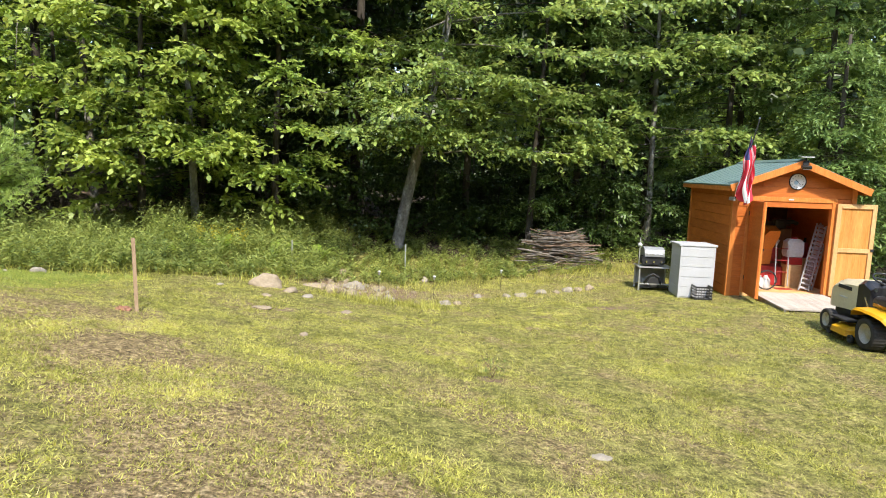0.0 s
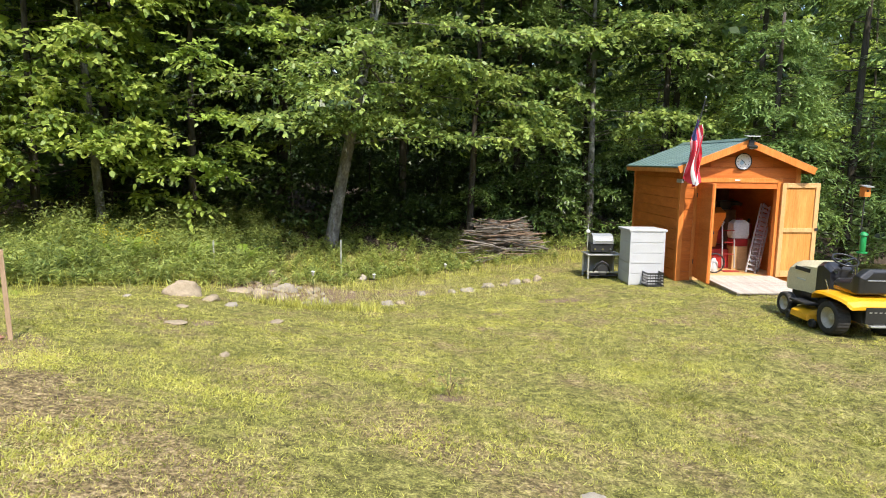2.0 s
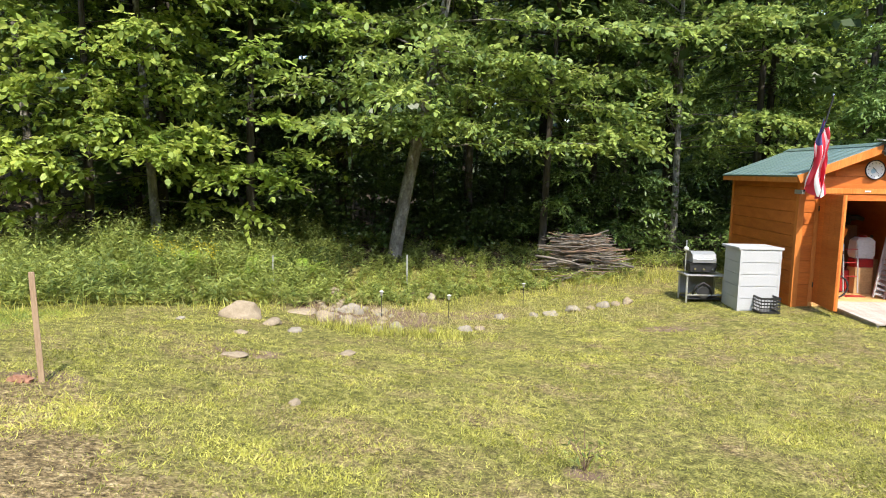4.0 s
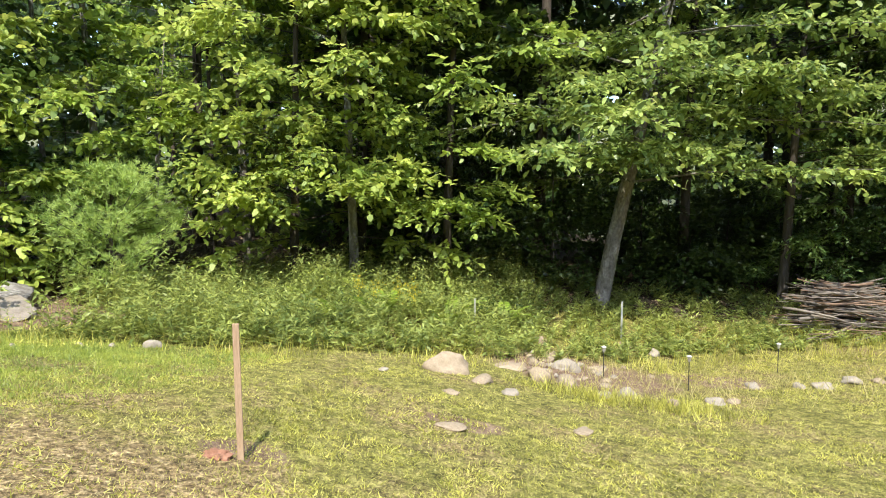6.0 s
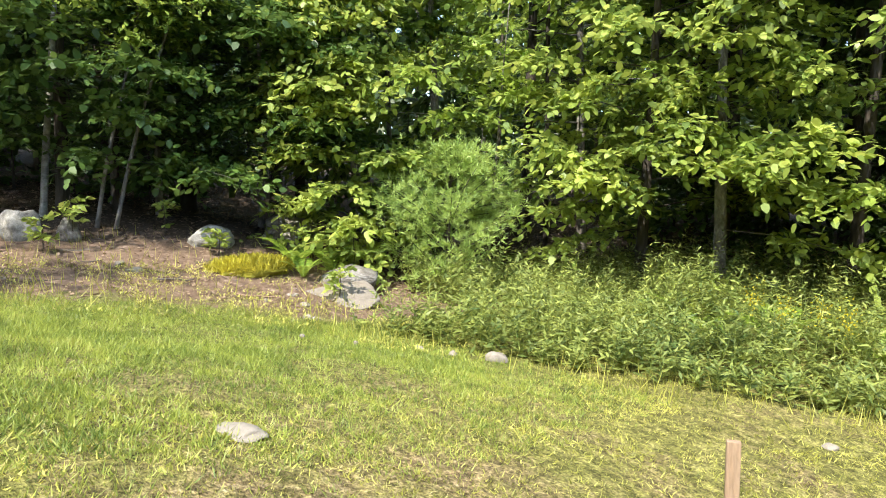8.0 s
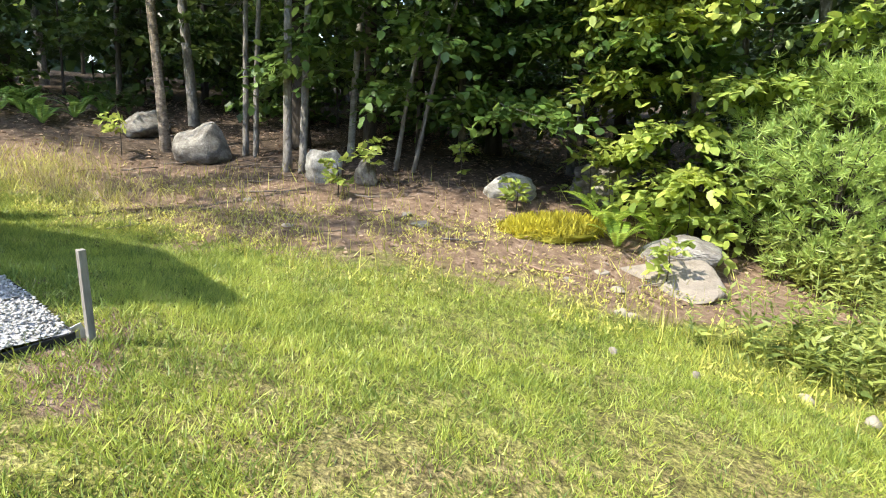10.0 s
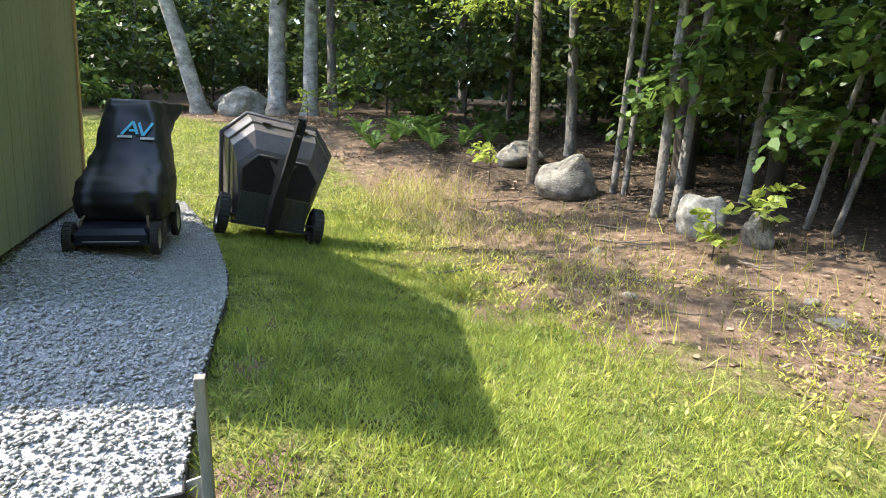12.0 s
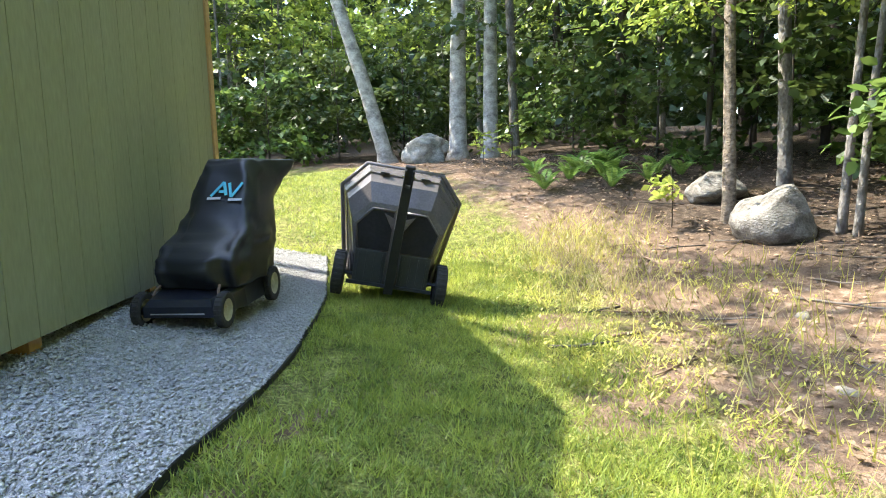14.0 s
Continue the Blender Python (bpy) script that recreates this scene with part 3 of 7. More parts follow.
    part("ridge_cap", prism([(SW / 2 - 0.12, SP - 0.005), (SW / 2, SP + 0.05), (SW / 2 + 0.12, SP - 0.005), (SW / 2 + 0.12, SP + 0.005), (SW / 2, SP + 0.065), (SW / 2 - 0.12, SP + 0.005)], -0.22, SD + 0.15), ROOF_GREEN, s)
    # doors
    dw, dh = (DR - DL) / 2, DT - 0.12

    def leaf(m, inside, name, lock):
        d = part("door", boxed(0, dw, -0.02, 0.0, 0, dh, 0.002), PINE if inside else CEDAR, s, name, m=m)
        mats = PINE_PALE if inside else CEDAR_TRIM
        sy = (0.001, 0.034)
        for x0, x1, z0, z1 in ((0, 0.085, 0, dh), (dw - 0.085, dw, 0, dh), (0.086, dw - 0.086, dh - 0.09, dh), (0.086, dw - 0.086, 0, 0.12), (0.086, dw - 0.086, dh * 0.48, dh * 0.48 + 0.085)):
            part("batten", boxed(x0, x1, sy[0], sy[1], z0, z1, 0.004), mats, d)
        for k in range(4):
            w = (dw - 0.176) / 4
            part("panel_board", boxed(0.088 + k * w + 0.001, 0.088 + (k + 1) * w - 0.001, 0.001, 0.007, 0.121, dh - 0.091, 0.001), PINE if inside else CEDAR, d)
        for k in range(4):
            w = dw / 4
            part("outer_board", boxed(k * w + 0.001, (k + 1) * w - 0.001, -0.03, -0.0205, 0, dh, 0.002), CEDAR, d)
        for zz in (0.25, dh - 0.3):
            part("hinge", boxed(-0.02, 0.02, -0.036, -0.0305, zz, zz + 0.09, 0.002), BLACK_MATT, d, "black steel hinge")
        part("latch", boxed(dw - 0.05, dw + 0.012, 0.035, 0.05, dh * 0.5, dh * 0.5 + 0.05, 0.003), BLACK_MATT, d, "black latch")
        return d

    leaf(pose(DR + 0.07, -0.045, 0.12, 0, 0, 3) @ Matrix.Diagonal((1, -1, 1, 1)), True, "open shed door with pale varnished inner face", True)
    leaf(pose(DL - 0.01, -0.045, 0.12, 0, 0, -95), False, "open shed door seen on edge", False)
    # clock, lamp, flag are things of their own
    return s


build_shed()


def on_shed(x, y, z, rx=0, ry=0, rz=0):
    return SHED @ pose(x, y, z, rx, ry, rz)


def build_clock():
    c = thing("wall_clock", on_shed(SW / 2 + 0.02, -0.002, 2.40, 90, 0, 0), "round pale wall clock with black rim on the shed gable", "clock")
    part("face", lathe([(0.15, 0.004), (0.15, 0.012)], 32), CLOCK_WHITE, c)
    part("rim", lathe([(0.152, 0.0), (0.166, 0.0), (0.166, 0.022), (0.16, 0.028), (0.153, 0.022), (0.152, 0.0)], 32, caps=False), BLACK_MATT, c, "black rim")
    for k in range(12):
        part("hour_mark", boxed(-0.004, 0.004, 0.105, 0.125, 0.0125, 0.0135, 0, pose(0, 0, 0, 0, 0, 30 * k)), BLACK_MATT, c)
    part("printed_motif", lathe([(0.045, 0.0125), (0.045, 0.0131)], 7, m=Matrix.Translation((-0.03, -0.02, 0))), PALE_BLUE, c, "pale blue printed motif")
    part("hand", boxed(-0.004, 0.004, -0.02, 0.085, 0.014, 0.0155, 0, pose(0, 0, 0, 0, 0, -140)), BLACK_MATT, c)
    part("hand", boxed(-0.005, 0.005, -0.015, 0.06, 0.016, 0.0175, 0, pose(0, 0, 0, 0, 0, 50)), BLACK_MATT, c)


def build_solar_lamp():
    c = thing("solar_floodlight", on_shed(SW / 2 + 0.02, -0.245, SP - 0.03), "black solar floodlight on the shed gable peak", "lamp")
    part("bracket", boxed(-0.05, 0.05, -0.03, -0.001, -0.04, 0.05, 0.004), BLACK_MATT, c)
    part("head", boxed(-0.09, 0.09, -0.13, -0.05, -0.07, -0.02, 0.008, pose(0, 0, 0, 25, 0, 0)), BLACK_RESIN, c)
    part("lens", boxed(-0.07, 0.07, -0.128, -0.06, -0.078, -0.072, 0.002, pose(0, 0, 0, 25, 0, 0)), WHITE, c, "white lamp lens")
    part("panel_arm", boxed(-0.012, 0.012, -0.03, -0.005, 0.051, 0.12, 0.003), BLACK_MATT, c)
    p = part("solar_panel", boxed(-0.12, 0.12, -0.09, 0.09, 0.12, 0.138, 0.003, pose(0, 0, 0, 8, 0, 0)), WHITE, c, "white framed solar panel")
    part("cell", boxed(-0.11, 0.11, -0.08, 0.08, 0.139, 0.141, 0, pose(0, 0, 0, 8, 0, 0)), GLASS_DARK, p)


def build_flag():
    f = thing("flag", on_shed(-0.08, -0.27, 2.0), "red and white striped flag hanging limp from a short pole", "flag")
    part("bracket", boxed(-0.025, 0.025, 0.0, 0.25, -0.02, 0.05, 0.004), GALV, f)
    top = Vector((0.26, -0.16, 1.55))
    part("pole", tube([(0, 0, 0.02), tuple(top)], 0.012, 10), BLACK_MATT, f)
    part("finial", lathe([(0.002, 0), (0.02, 0.015), (0.02, 0.03), (0.004, 0.05)], 10, m=Matrix.Translation(top)), CHROME, f)
    # limp cloth: deep folds hanging from the pole, stripes run down the hang, the blue field gathered at the hoist
    nv, field = 36, 12
    for s in range(13):
        grid = []
        for a in range(4):
            row = []
            u = (s + a / 3) / 13
            for b in range(nv + 1):
                v = b / nv
                wide = 0.10 + 0.15 * math.sin(min(1, v * 1.2) * math.pi * 0.6)
                ang = u * math.pi * 4.6 + 0.9 * math.sin(v * 5)
                x = (u - 0.5) * wide * 1.2 + 0.05 * math.sin(ang * 0.7 + v * 4) * v + 0.02 * math.sin(v * 11 + u * 9)
                y = 0.075 * math.sin(ang) * (0.35 + v) + 0.03 * math.sin(v * 8 + u * 4)
                z = -v * (1.22 - 0.3 * abs(u - 0.45)) + 0.03 * math.cos(ang)
                base = top.lerp(Vector((0, 0, 0.02)), 0.22 + 0.12 * u)
                row.append((base.x + x - 0.05 * v, base.y + y - 0.03, base.z + z))
            grid.append(row)
        for lo, hi, mat in ((0, field, FLAG_BLUE), (field, nv, None)) if s < 5 else ((0, nv, None),):
            bm = bmesh.new()
            vs = [[bm.verts.new(q) for q in row[lo:hi + 1]] for row in grid]
            for p, q in zip(vs, vs[1:]):
                for b in range(hi - lo):
                    bm.faces.new((p[b], p[b + 1], q[b + 1], q[b]))
            part("canton_fold" if mat else "stripe", bm, mat or (FLAG_WHITE if s % 3 == 1 else FLAG_RED), f, smooth=True)


def build_ramp():
    r = thing("ramp", on_shed(0, 0, 0), "weathered grey plank ramp leading up to the shed floor", "ramp")
    x0, x1, n = DL + 0.12, DR + 0.0, 10
    sl = pose(0, -0.03, 0.135, 1.2, 0, 0)
    for k in range(n):
        y = -(k + 1) * 0.152
        part("plank", boxed(x0, x1, y + 0.003, y + 0.149, -0.03, 0.0, 0.004, sl), RAW_WOOD, r)
    for x in (x0 + 0.02, (x0 + x1) / 2, x1 - 0.06):
        part("joist", boxed(x, x + 0.04, -n * 0.15, -0.02, -0.12, -0.031, 0.003, sl), GREY_WOOD, r)


build_clock()
build_solar_lamp()
build_flag()
build_ramp()


# ---- gravel strip ----
GRAVEL_EDGE = [(-6.35, 4.66), (-7.16, 5.39), (-7.68, 5.07), (-7.93, 4.93), (-8.25, 4.74), (-8.76, 4.44), (-9.26, 4.08), (-10.13, 3.39), (-10.8, 2.74), (-11.42, 2.12)]
HOUSE_LINE = [(-6.4, 4.6), (-7.3, 3.9), (-9.0, 2.6), (-10.4, 1.55), (-11.1, 1.1)]


def in_gravel(x, y):
    """Whether a place lies on the gravel strip along the house."""
    poly = GRAVEL_EDGE + HOUSE_LINE[::-1]
    x, y = np.asarray(x, float), np.asarray(y, float)
    inside = np.zeros(x.shape, bool)
    for (ax, ay), (bx, by) in zip(poly, poly[1:] + poly[:1]):
        c = ((ay > y) != (by > y)) & (x < (bx - ax) * (y - ay) / (by - ay + 1e-12) + ax)
        inside ^= c
    return inside


GRAVEL = material("blue_grey_crushed_stone", (0.33, 0.322, 0.305), (0.55, 0.54, 0.51), 30, 120, 0.88, bump=0.3, vary=0.25)
GRAVEL_BASE = material("stone_dust", (0.28, 0.275, 0.27), (0.46, 0.455, 0.445), 40, 160, 0.9, bump=0.8)


def build_gravel():
    rng = np.random.default_rng(2)
    top = 0.035
    # bedding
    n = 90
    us = np.linspace(0, 1, n)

    def along(line, u):
        p = np.array(line)
        s = np.r_[0, np.cumsum(np.hypot(*np.diff(p, axis=0).T))]
        return np.stack([np.interp(u * s[-1], s, p[:, 0]), np.interp(u * s[-1], s, p[:, 1])], -1)

    a, b = along(GRAVEL_EDGE, us), along(HOUSE_LINE, us)
    rows = np.stack([a + (b - a) * k for k in np.linspace(0.004, 1, 16)], 1)
    z = height(rows[..., 0], rows[..., 1]) + top
    v = np.concatenate([rows, z[..., None]], -1)
    i = np.arange(15)
    j = np.arange(n - 1)[:, None]
    q = np.stack([j * 16 + i, j * 16 + i + 1, (j + 1) * 16 + i + 1, (j + 1) * 16 + i], -1).reshape(-1, 4)
    tagged(new("gravel_bed", mesh_from("gravel_bed", v, q, GRAVEL_BASE)), "bed of grey stone dust under the gravel", "gravel", kind="structure")
    m = 105000
    x, y = rng.uniform(-11.6, -6.4, m), rng.uniform(1.1, 5.35, m)
    k = in_gravel(x, y)
    x, y = x[k][:40000], y[k][:40000]
    m = len(x)
    octa = np.array([[1, 0, 0], [0, 1, 0], [-1, 0, 0], [0, -1, 0], [0, 0, 1], [0, 0, -1]], float)
    tri = np.array([[0, 1, 4], [1, 2, 4], [2, 3, 4], [3, 0, 4], [1, 0, 5], [2, 1, 5], [3, 2, 5], [0, 3, 5]])
    s = rng.uniform(0.005, 0.014, (m, 1, 1)) * np.stack([np.ones(m), rng.uniform(0.55, 1, m), rng.uniform(0.3, 0.6, m)], -1)[:, None]
    p = octa[None] * s * rng.uniform(0.75, 1.25, (m, 6, 1))
    a1, a2, a3 = rng.uniform(0, 6.28, m), rng.normal(0, 0.35, m), rng.normal(0, 0.35, m)
    c, sn = np.cos(a2)[:, None], np.sin(a2)[:, None]
    p = np.stack([p[..., 0], p[..., 1] * c - p[..., 2] * sn, p[..., 1] * sn + p[..., 2] * c], -1)
    c, sn = np.cos(a1)[:, None], np.sin(a1)[:, None]
    p = np.stack([p[..., 0] * c - p[..., 1] * sn, p[..., 0] * sn + p[..., 1] * c, p[..., 2]], -1)
    p = p + np.stack([x, y, height(x, y) + top + rng.uniform(0.002, 0.014, m)], -1)[:, None]
    f = (tri[None] + 6 * np.arange(m)[:, None, None]).reshape(-1, 3)
    tagged(new("gravel", mesh_from("gravel", p.reshape(-1, 3), f, GRAVEL)), "loose blue-grey crushed stone along the building", "gravel", kind="stuff")
    # edging strip
    e = thing("garden_edging", pose(0, 0, 0), "black plastic edging strip round the gravel", "edging")
    pts = along(GRAVEL_EDGE[1:], np.linspace(0, 1, 60))
    for line in (np.array([GRAVEL_EDGE[0], GRAVEL_EDGE[1]]), pts):
        ring = []
        for k in range(len(line)):
            d = line[min(k + 1, len(line) - 1)] - line[max(k - 1, 0)]
            nrm = np.array([-d[1], d[0]]) / np.linalg.norm(d)
            h0 = float(height(*line[k]))
            t = 0.005
            w = 0.006 * math.sin(k * 0.7)
            ring.append([(line[k][0] + nrm[0] * (w + o), line[k][1] + nrm[1] * (w + o), h0 + zz) for o, zz in ((-t, -0.04), (t, -0.04), (t, 0.036), (0, 0.04), (-t, 0.036))])
        part("strip", lofted(ring), BLACK_MATT, e)


build_gravel()


# ---- stakes and posts ----
def build_stakes():
    s = thing("wooden_stake", pose(*on_ground(-3.33, 6.64)) @ pose(0, 0, 0, 0, -1.3, 25), "tall brown wooden stake standing in the lawn", "stake")
    part("shaft", boxed(-0.019, 0.019, -0.01, 0.01, -0.12, 0.815, 0.003), STAKE_WOOD, s)
    c = thing("clay_clod", pose(*on_ground(-3.46, 6.58)), "lump of red clay soil beside the stake", "soil")
    bm = bmesh.new()
    bmesh.ops.create_icosphere(bm, subdivisions=3, radius=1)
    for v in bm.verts:
        k = 1 + 0.5 * noise.noise(v.co * 2.3)
        v.co = Vector((v.co.x * 0.085 * k, v.co.y * 0.06 * k, max(-0.03, v.co.z * 0.045 * k)))
    part("lump", bm, TERRACOTTA, c)
    p = thing("wooden_post", pose(*on_ground(-7.2, 5.44)) @ pose(0, 0, 0, 2, 2.5, 30), "short weathered grey post at the gravel's corner", "post")
    part("shaft", boxed(-0.016, 0.016, -0.014, 0.014, -0.1, 0.37, 0.003), GREY_WOOD, p)
    part("flashing", boxed(0.0, 0.14, -0.03, -0.022, -0.01, 0.075, 0.002, pose(0, 0, 0, 0, 20, -100)), GALV, p, "scrap of pale metal edging")
    for x, y, h in ((-3.15, 12.84, 0.6), (-0.89, 14.61, 0.66)):
        g = thing("fence_post", pose(*on_ground(x, y)), "thin galvanised metal post among the weeds", "post", "metal posts")
        part("shaft", boxed(-0.016, 0.016, -0.004, 0.004, -0.1, h, 0.001), GALV, g)
        part("flange", boxed(-0.003, 0.003, 0.0045, 0.024, -0.1, h, 0.001), GALV, g)
    for x, y, h in ((-1.21, 11.76, 0.44), (-0.15, 11.82, 0.46), (1.29, 13.39, 0.44)):
        g = thing("solar_stake_light", pose(*on_ground(x, y)), "small solar stake light with pale cap in the garden bed", "lamp", "solar stake lights")
        part("rod", tube([(0, 0, -0.1), (0, 0, h - 0.08)], 0.006, 6), BLACK_MATT, g)
        part("lens", lathe([(0.012, h - 0.08), (0.022, h - 0.05), (0.024, h - 0.015)], 10), GALV, g)
        part("cap", lathe([(0.034, h - 0.014), (0.034, h - 0.006), (0.012, h + 0.006)], 12), WHITE, g, "pale cap")


build_stakes()


# ---- stones ----
def rock_mesh(seed, sub=3, flat=0.6, rough=0.28, facets=5, mat=None, cut=(0.62, 0.85)):
    """A weathered stone: a ball cut by a few planes, roughened at two scales."""
    r = random.Random(seed)
    bm = bmesh.new()
    bmesh.ops.create_icosphere(bm, subdivisions=sub, radius=1)
    cuts = [(Vector((r.gauss(0, 1), r.gauss(0, 1), r.gauss(0.3, 0.8))).normalized(), r.uniform(*cut)) for _ in range(facets)]
    off = Vector((seed * 3.1, seed * 1.7, 0))
    for v in bm.verts:
        p = v.co.copy()
        for n, d in cuts:
            k = p.dot(n)
            if k > d:
                p -= n * (k - d) * 0.85
        p *= 1 + rough * noise.noise(p * 1.4 + off) + rough * 0.35 * noise.noise(p * 4 + off)
        v.co = Vector((p.x, p.y, p.z * flat))
    return finish(bm, "stone", mat, True)


SLAB_TAN = material("tan_slab", (0.17, 0.145, 0.115), (0.28, 0.245, 0.20), 4, 30, 0.9, bump=0.7, dist=0.02)


def build_stones():
    protos = [rock_mesh(k, 3, 0.6, 0.3, 5, FIELDSTONE) for k in range(5)]
    pale = [rock_mesh(20 + k, 3, 0.6, 0.3, 4, PALE_STONE) for k in range(4)]
    n = 0

    def stone(x, y, w, h, mat="tan", turn=0, label=""):
        nonlocal n
        me = (protos if mat == "tan" else pale)[n % (5 if mat == "tan" else 4)]
        ob = new("rock", me)
        ob.matrix_basis = pose(*on_ground(x, y, h * 0.05), 0, 0, turn or n * 47) @ Matrix.Diagonal((w / 2, w / 2 * 0.75, h / 0.95, 1))
        tagged(ob, label or ("tan fieldstone set in the garden bed" if mat == "tan" else "pale round stone in the garden bed"), "rock", "garden stones")
        n += 1

    stone(-3.02, 10.5, 0.62, 0.32, "tan", 5, "large rounded tan boulder at the garden bed's corner")
    for x, y, w, h, m in [(-2.53, 13.8, 0.2, 0.15, "pale"), (-2.68, 13.8, 0.16, 0.12, "tan"), (-2.2, 13.4, 0.3, 0.14, "tan"), (-1.75, 12.0, 0.34, 0.2, "pale"), (-1.58, 11.9, 0.2, 0.19, "pale"),
                          (-1.64, 11.1, 0.42, 0.14, "tan"), (-1.98, 10.98, 0.34, 0.2, "tan"), (-2.4, 11.3, 0.5, 0.07, "tan"), (-2.54, 10.25, 0.3, 0.12, "tan"), (-2.2, 9.95, 0.26, 0.1, "pale"),
                          (-2.73, 9.46, 0.2, 0.05, "tan"), (-1.22, 10.69, 0.22, 0.1, "pale"), (-0.94, 10.9, 0.3, 0.17, "pale"), (-0.43, 10.9, 0.16, 0.1, "tan"), (0.09, 11.25, 0.24, 0.12, "pale"), (0.3, 11.4, 0.2, 0.09, "tan"),
                          (-0.4, 13.95, 0.26, 0.13, "pale"), (-0.87, 14.2, 0.3, 0.1, "tan"), (-2.46, 8.32, 0.28, 0.05, "tan"), (-1.42, 9.02, 0.24, 0.05, "tan"), (-1.57, 6.97, 0.15, 0.045, "tan"),
                          (1.35, 12.58, 0.2, 0.12, "pale"), (1.67, 12.66, 0.3, 0.11, "pale"), (2.13, 13.0, 0.36, 0.13, "pale"), (2.45, 13.02, 0.2, 0.09, "tan"), (2.7, 13.15, 0.28, 0.18, "pale"), (2.95, 13.22, 0.2, 0.1, "tan"), (3.21, 13.34, 0.26, 0.16, "tan"), (0.75, 12.45, 0.26, 0.1, "pale"),
                          (-1.3, 12.3, 0.3, 0.08, "tan"), (-2.0, 12.3, 0.22, 0.1, "tan"), (-2.15, 11.9, 0.18, 0.1, "tan"), (-1.9, 12.6, 0.25, 0.12, "tan"), (-2.25, 12.55, 0.2, 0.1, "pale"), (-1.2, 11.3, 0.2, 0.07, "tan")]:
        stone(x, y, w, h, m)
    r = random.Random(12)
    for _ in range(34):
        x, y = r.gauss(-1.7, 0.55), r.gauss(12.0, 0.5)
        w = r.uniform(0.06, 0.17)
        stone(x, y, w, w * 0.5, r.choice(("tan", "pale")), r.uniform(1, 360), "small broken stone in the garden bed")
    stone(-6.35, 9.6, 0.24, 0.16, "pale", 0, "white stone in front of the weeds")
    stone(-5.54, 6.4, 0.3, 0.05, "pale", 20, "flat pale stone flush with the lawn")
    stone(-5.0, 5.8, 0.1, 0.05, "pale", 0, "small pale stone in the lawn")
    stone(1.2, 4.3, 0.17, 0.03, "pale", 0, "flat pale stone flush with the lawn")
    stone(-3.6, 9.9, 0.12, 0.05, "pale", 0, "small pale stone in the lawn")
    for x, y, w in [(-7.33, 8.65, 0.07), (-7.68, 8.29, 0.08), (-8.43, 8.9, 0.12), (-8.37, 8.97, 0.1), (-10.57, 7.94, 0.25), (-10.9, 7.89, 0.16), (-8.9, 9.2, 0.14), (-9.3, 9.3, 0.16), (-9.1, 8.8, 0.1), (-7.0, 9.2, 0.1), (-11.9, 6.3, 0.12), (-10.7, 6.6, 0.13), (-6.7, 9.35, 0.14)]:
        stone(x, y, w, 0.06, "pale", 0, "small pale stone on the bare bank")

    def boulder(seed, x, y, w, d, h, turn, mat, label, rough=0.25, facets=6, sink=0.18):
        ob = new("boulder", rock_mesh(seed, 4, 1.0, rough, facets, mat))
        ob.matrix_basis = pose(*on_ground(x, y, h * (0.5 - sink)), 0, 0, turn) @ Matrix.Diagonal((w / 1.75, d / 1.75, h / 1.7, 1))
        tagged(ob, label, "boulder", "boulders along the wood's edge")

    boulder(64, -14.1, 5.86, 0.62, 0.78, 0.56, 20, BOULDER, "large rounded grey granite boulder below slim trees", 0.2, 9)
    boulder(52, -15.6, 5.0, 0.6, 0.8, 0.4, 60, BOULDER, "low grey boulder half buried in leaf litter")
    boulder(53, -12.55, 7.27, 0.36, 0.44, 0.44, 10, BOULDER_PALE, "pale grey boulder at the wood's edge")
    boulder(54, -11.45, 9.4, 0.45, 0.58, 0.4, 0, BOULDER_PALE, "rounded pale grey boulder above the mossy bank", sink=0.34)
    boulder(55, -11.5, 10.75, 0.9, 0.9, 0.5, 40, BOULDER, "dark lichened boulder beside the ferns", 0.3, 7)
    def slab(seed, x, y, w, d, h, turn, tilt, mat, label, dz):
        """A split block with flat broken faces."""
        ob = new("boulder", rock_mesh(seed, 4, 1.0, 0.16, 13, mat, (0.4, 0.62)))
        ob.matrix_basis = pose(*on_ground(x, y, dz), 0, 0, turn) @ pose(0, 0, 0, tilt, 0, 0) @ Matrix.Diagonal((w * 0.8, d * 0.8, h * 0.8, 1))
        tagged(ob, label, "boulder", "boulders along the wood's edge")

    slab(56, -9.62, 10.55, 0.85, 0.5, 0.42, 38, 8, BOULDER, "angular grey split boulder at the end of the bank", 0.12)
    slab(57, -8.95, 9.95, 0.85, 0.55, 0.16, 44, 17, SLAB_TAN, "broad flat tan rock slab leaning on the bank", 0.04)
    boulder(58, -17.8, -1.35, 0.6, 0.8, 0.6, 30, BOULDER_PALE, "large pale boulder at the foot of the birches")
    boulder(59, -19.2, -2.2, 0.8, 1.2, 0.6, 0, BOULDER_PALE, "pale boulder beyond the birches")
    boulder(60, -12.2, 7.75, 0.25, 0.3, 0.3, 70, BOULDER, "small upright grey stone")


build_stones()


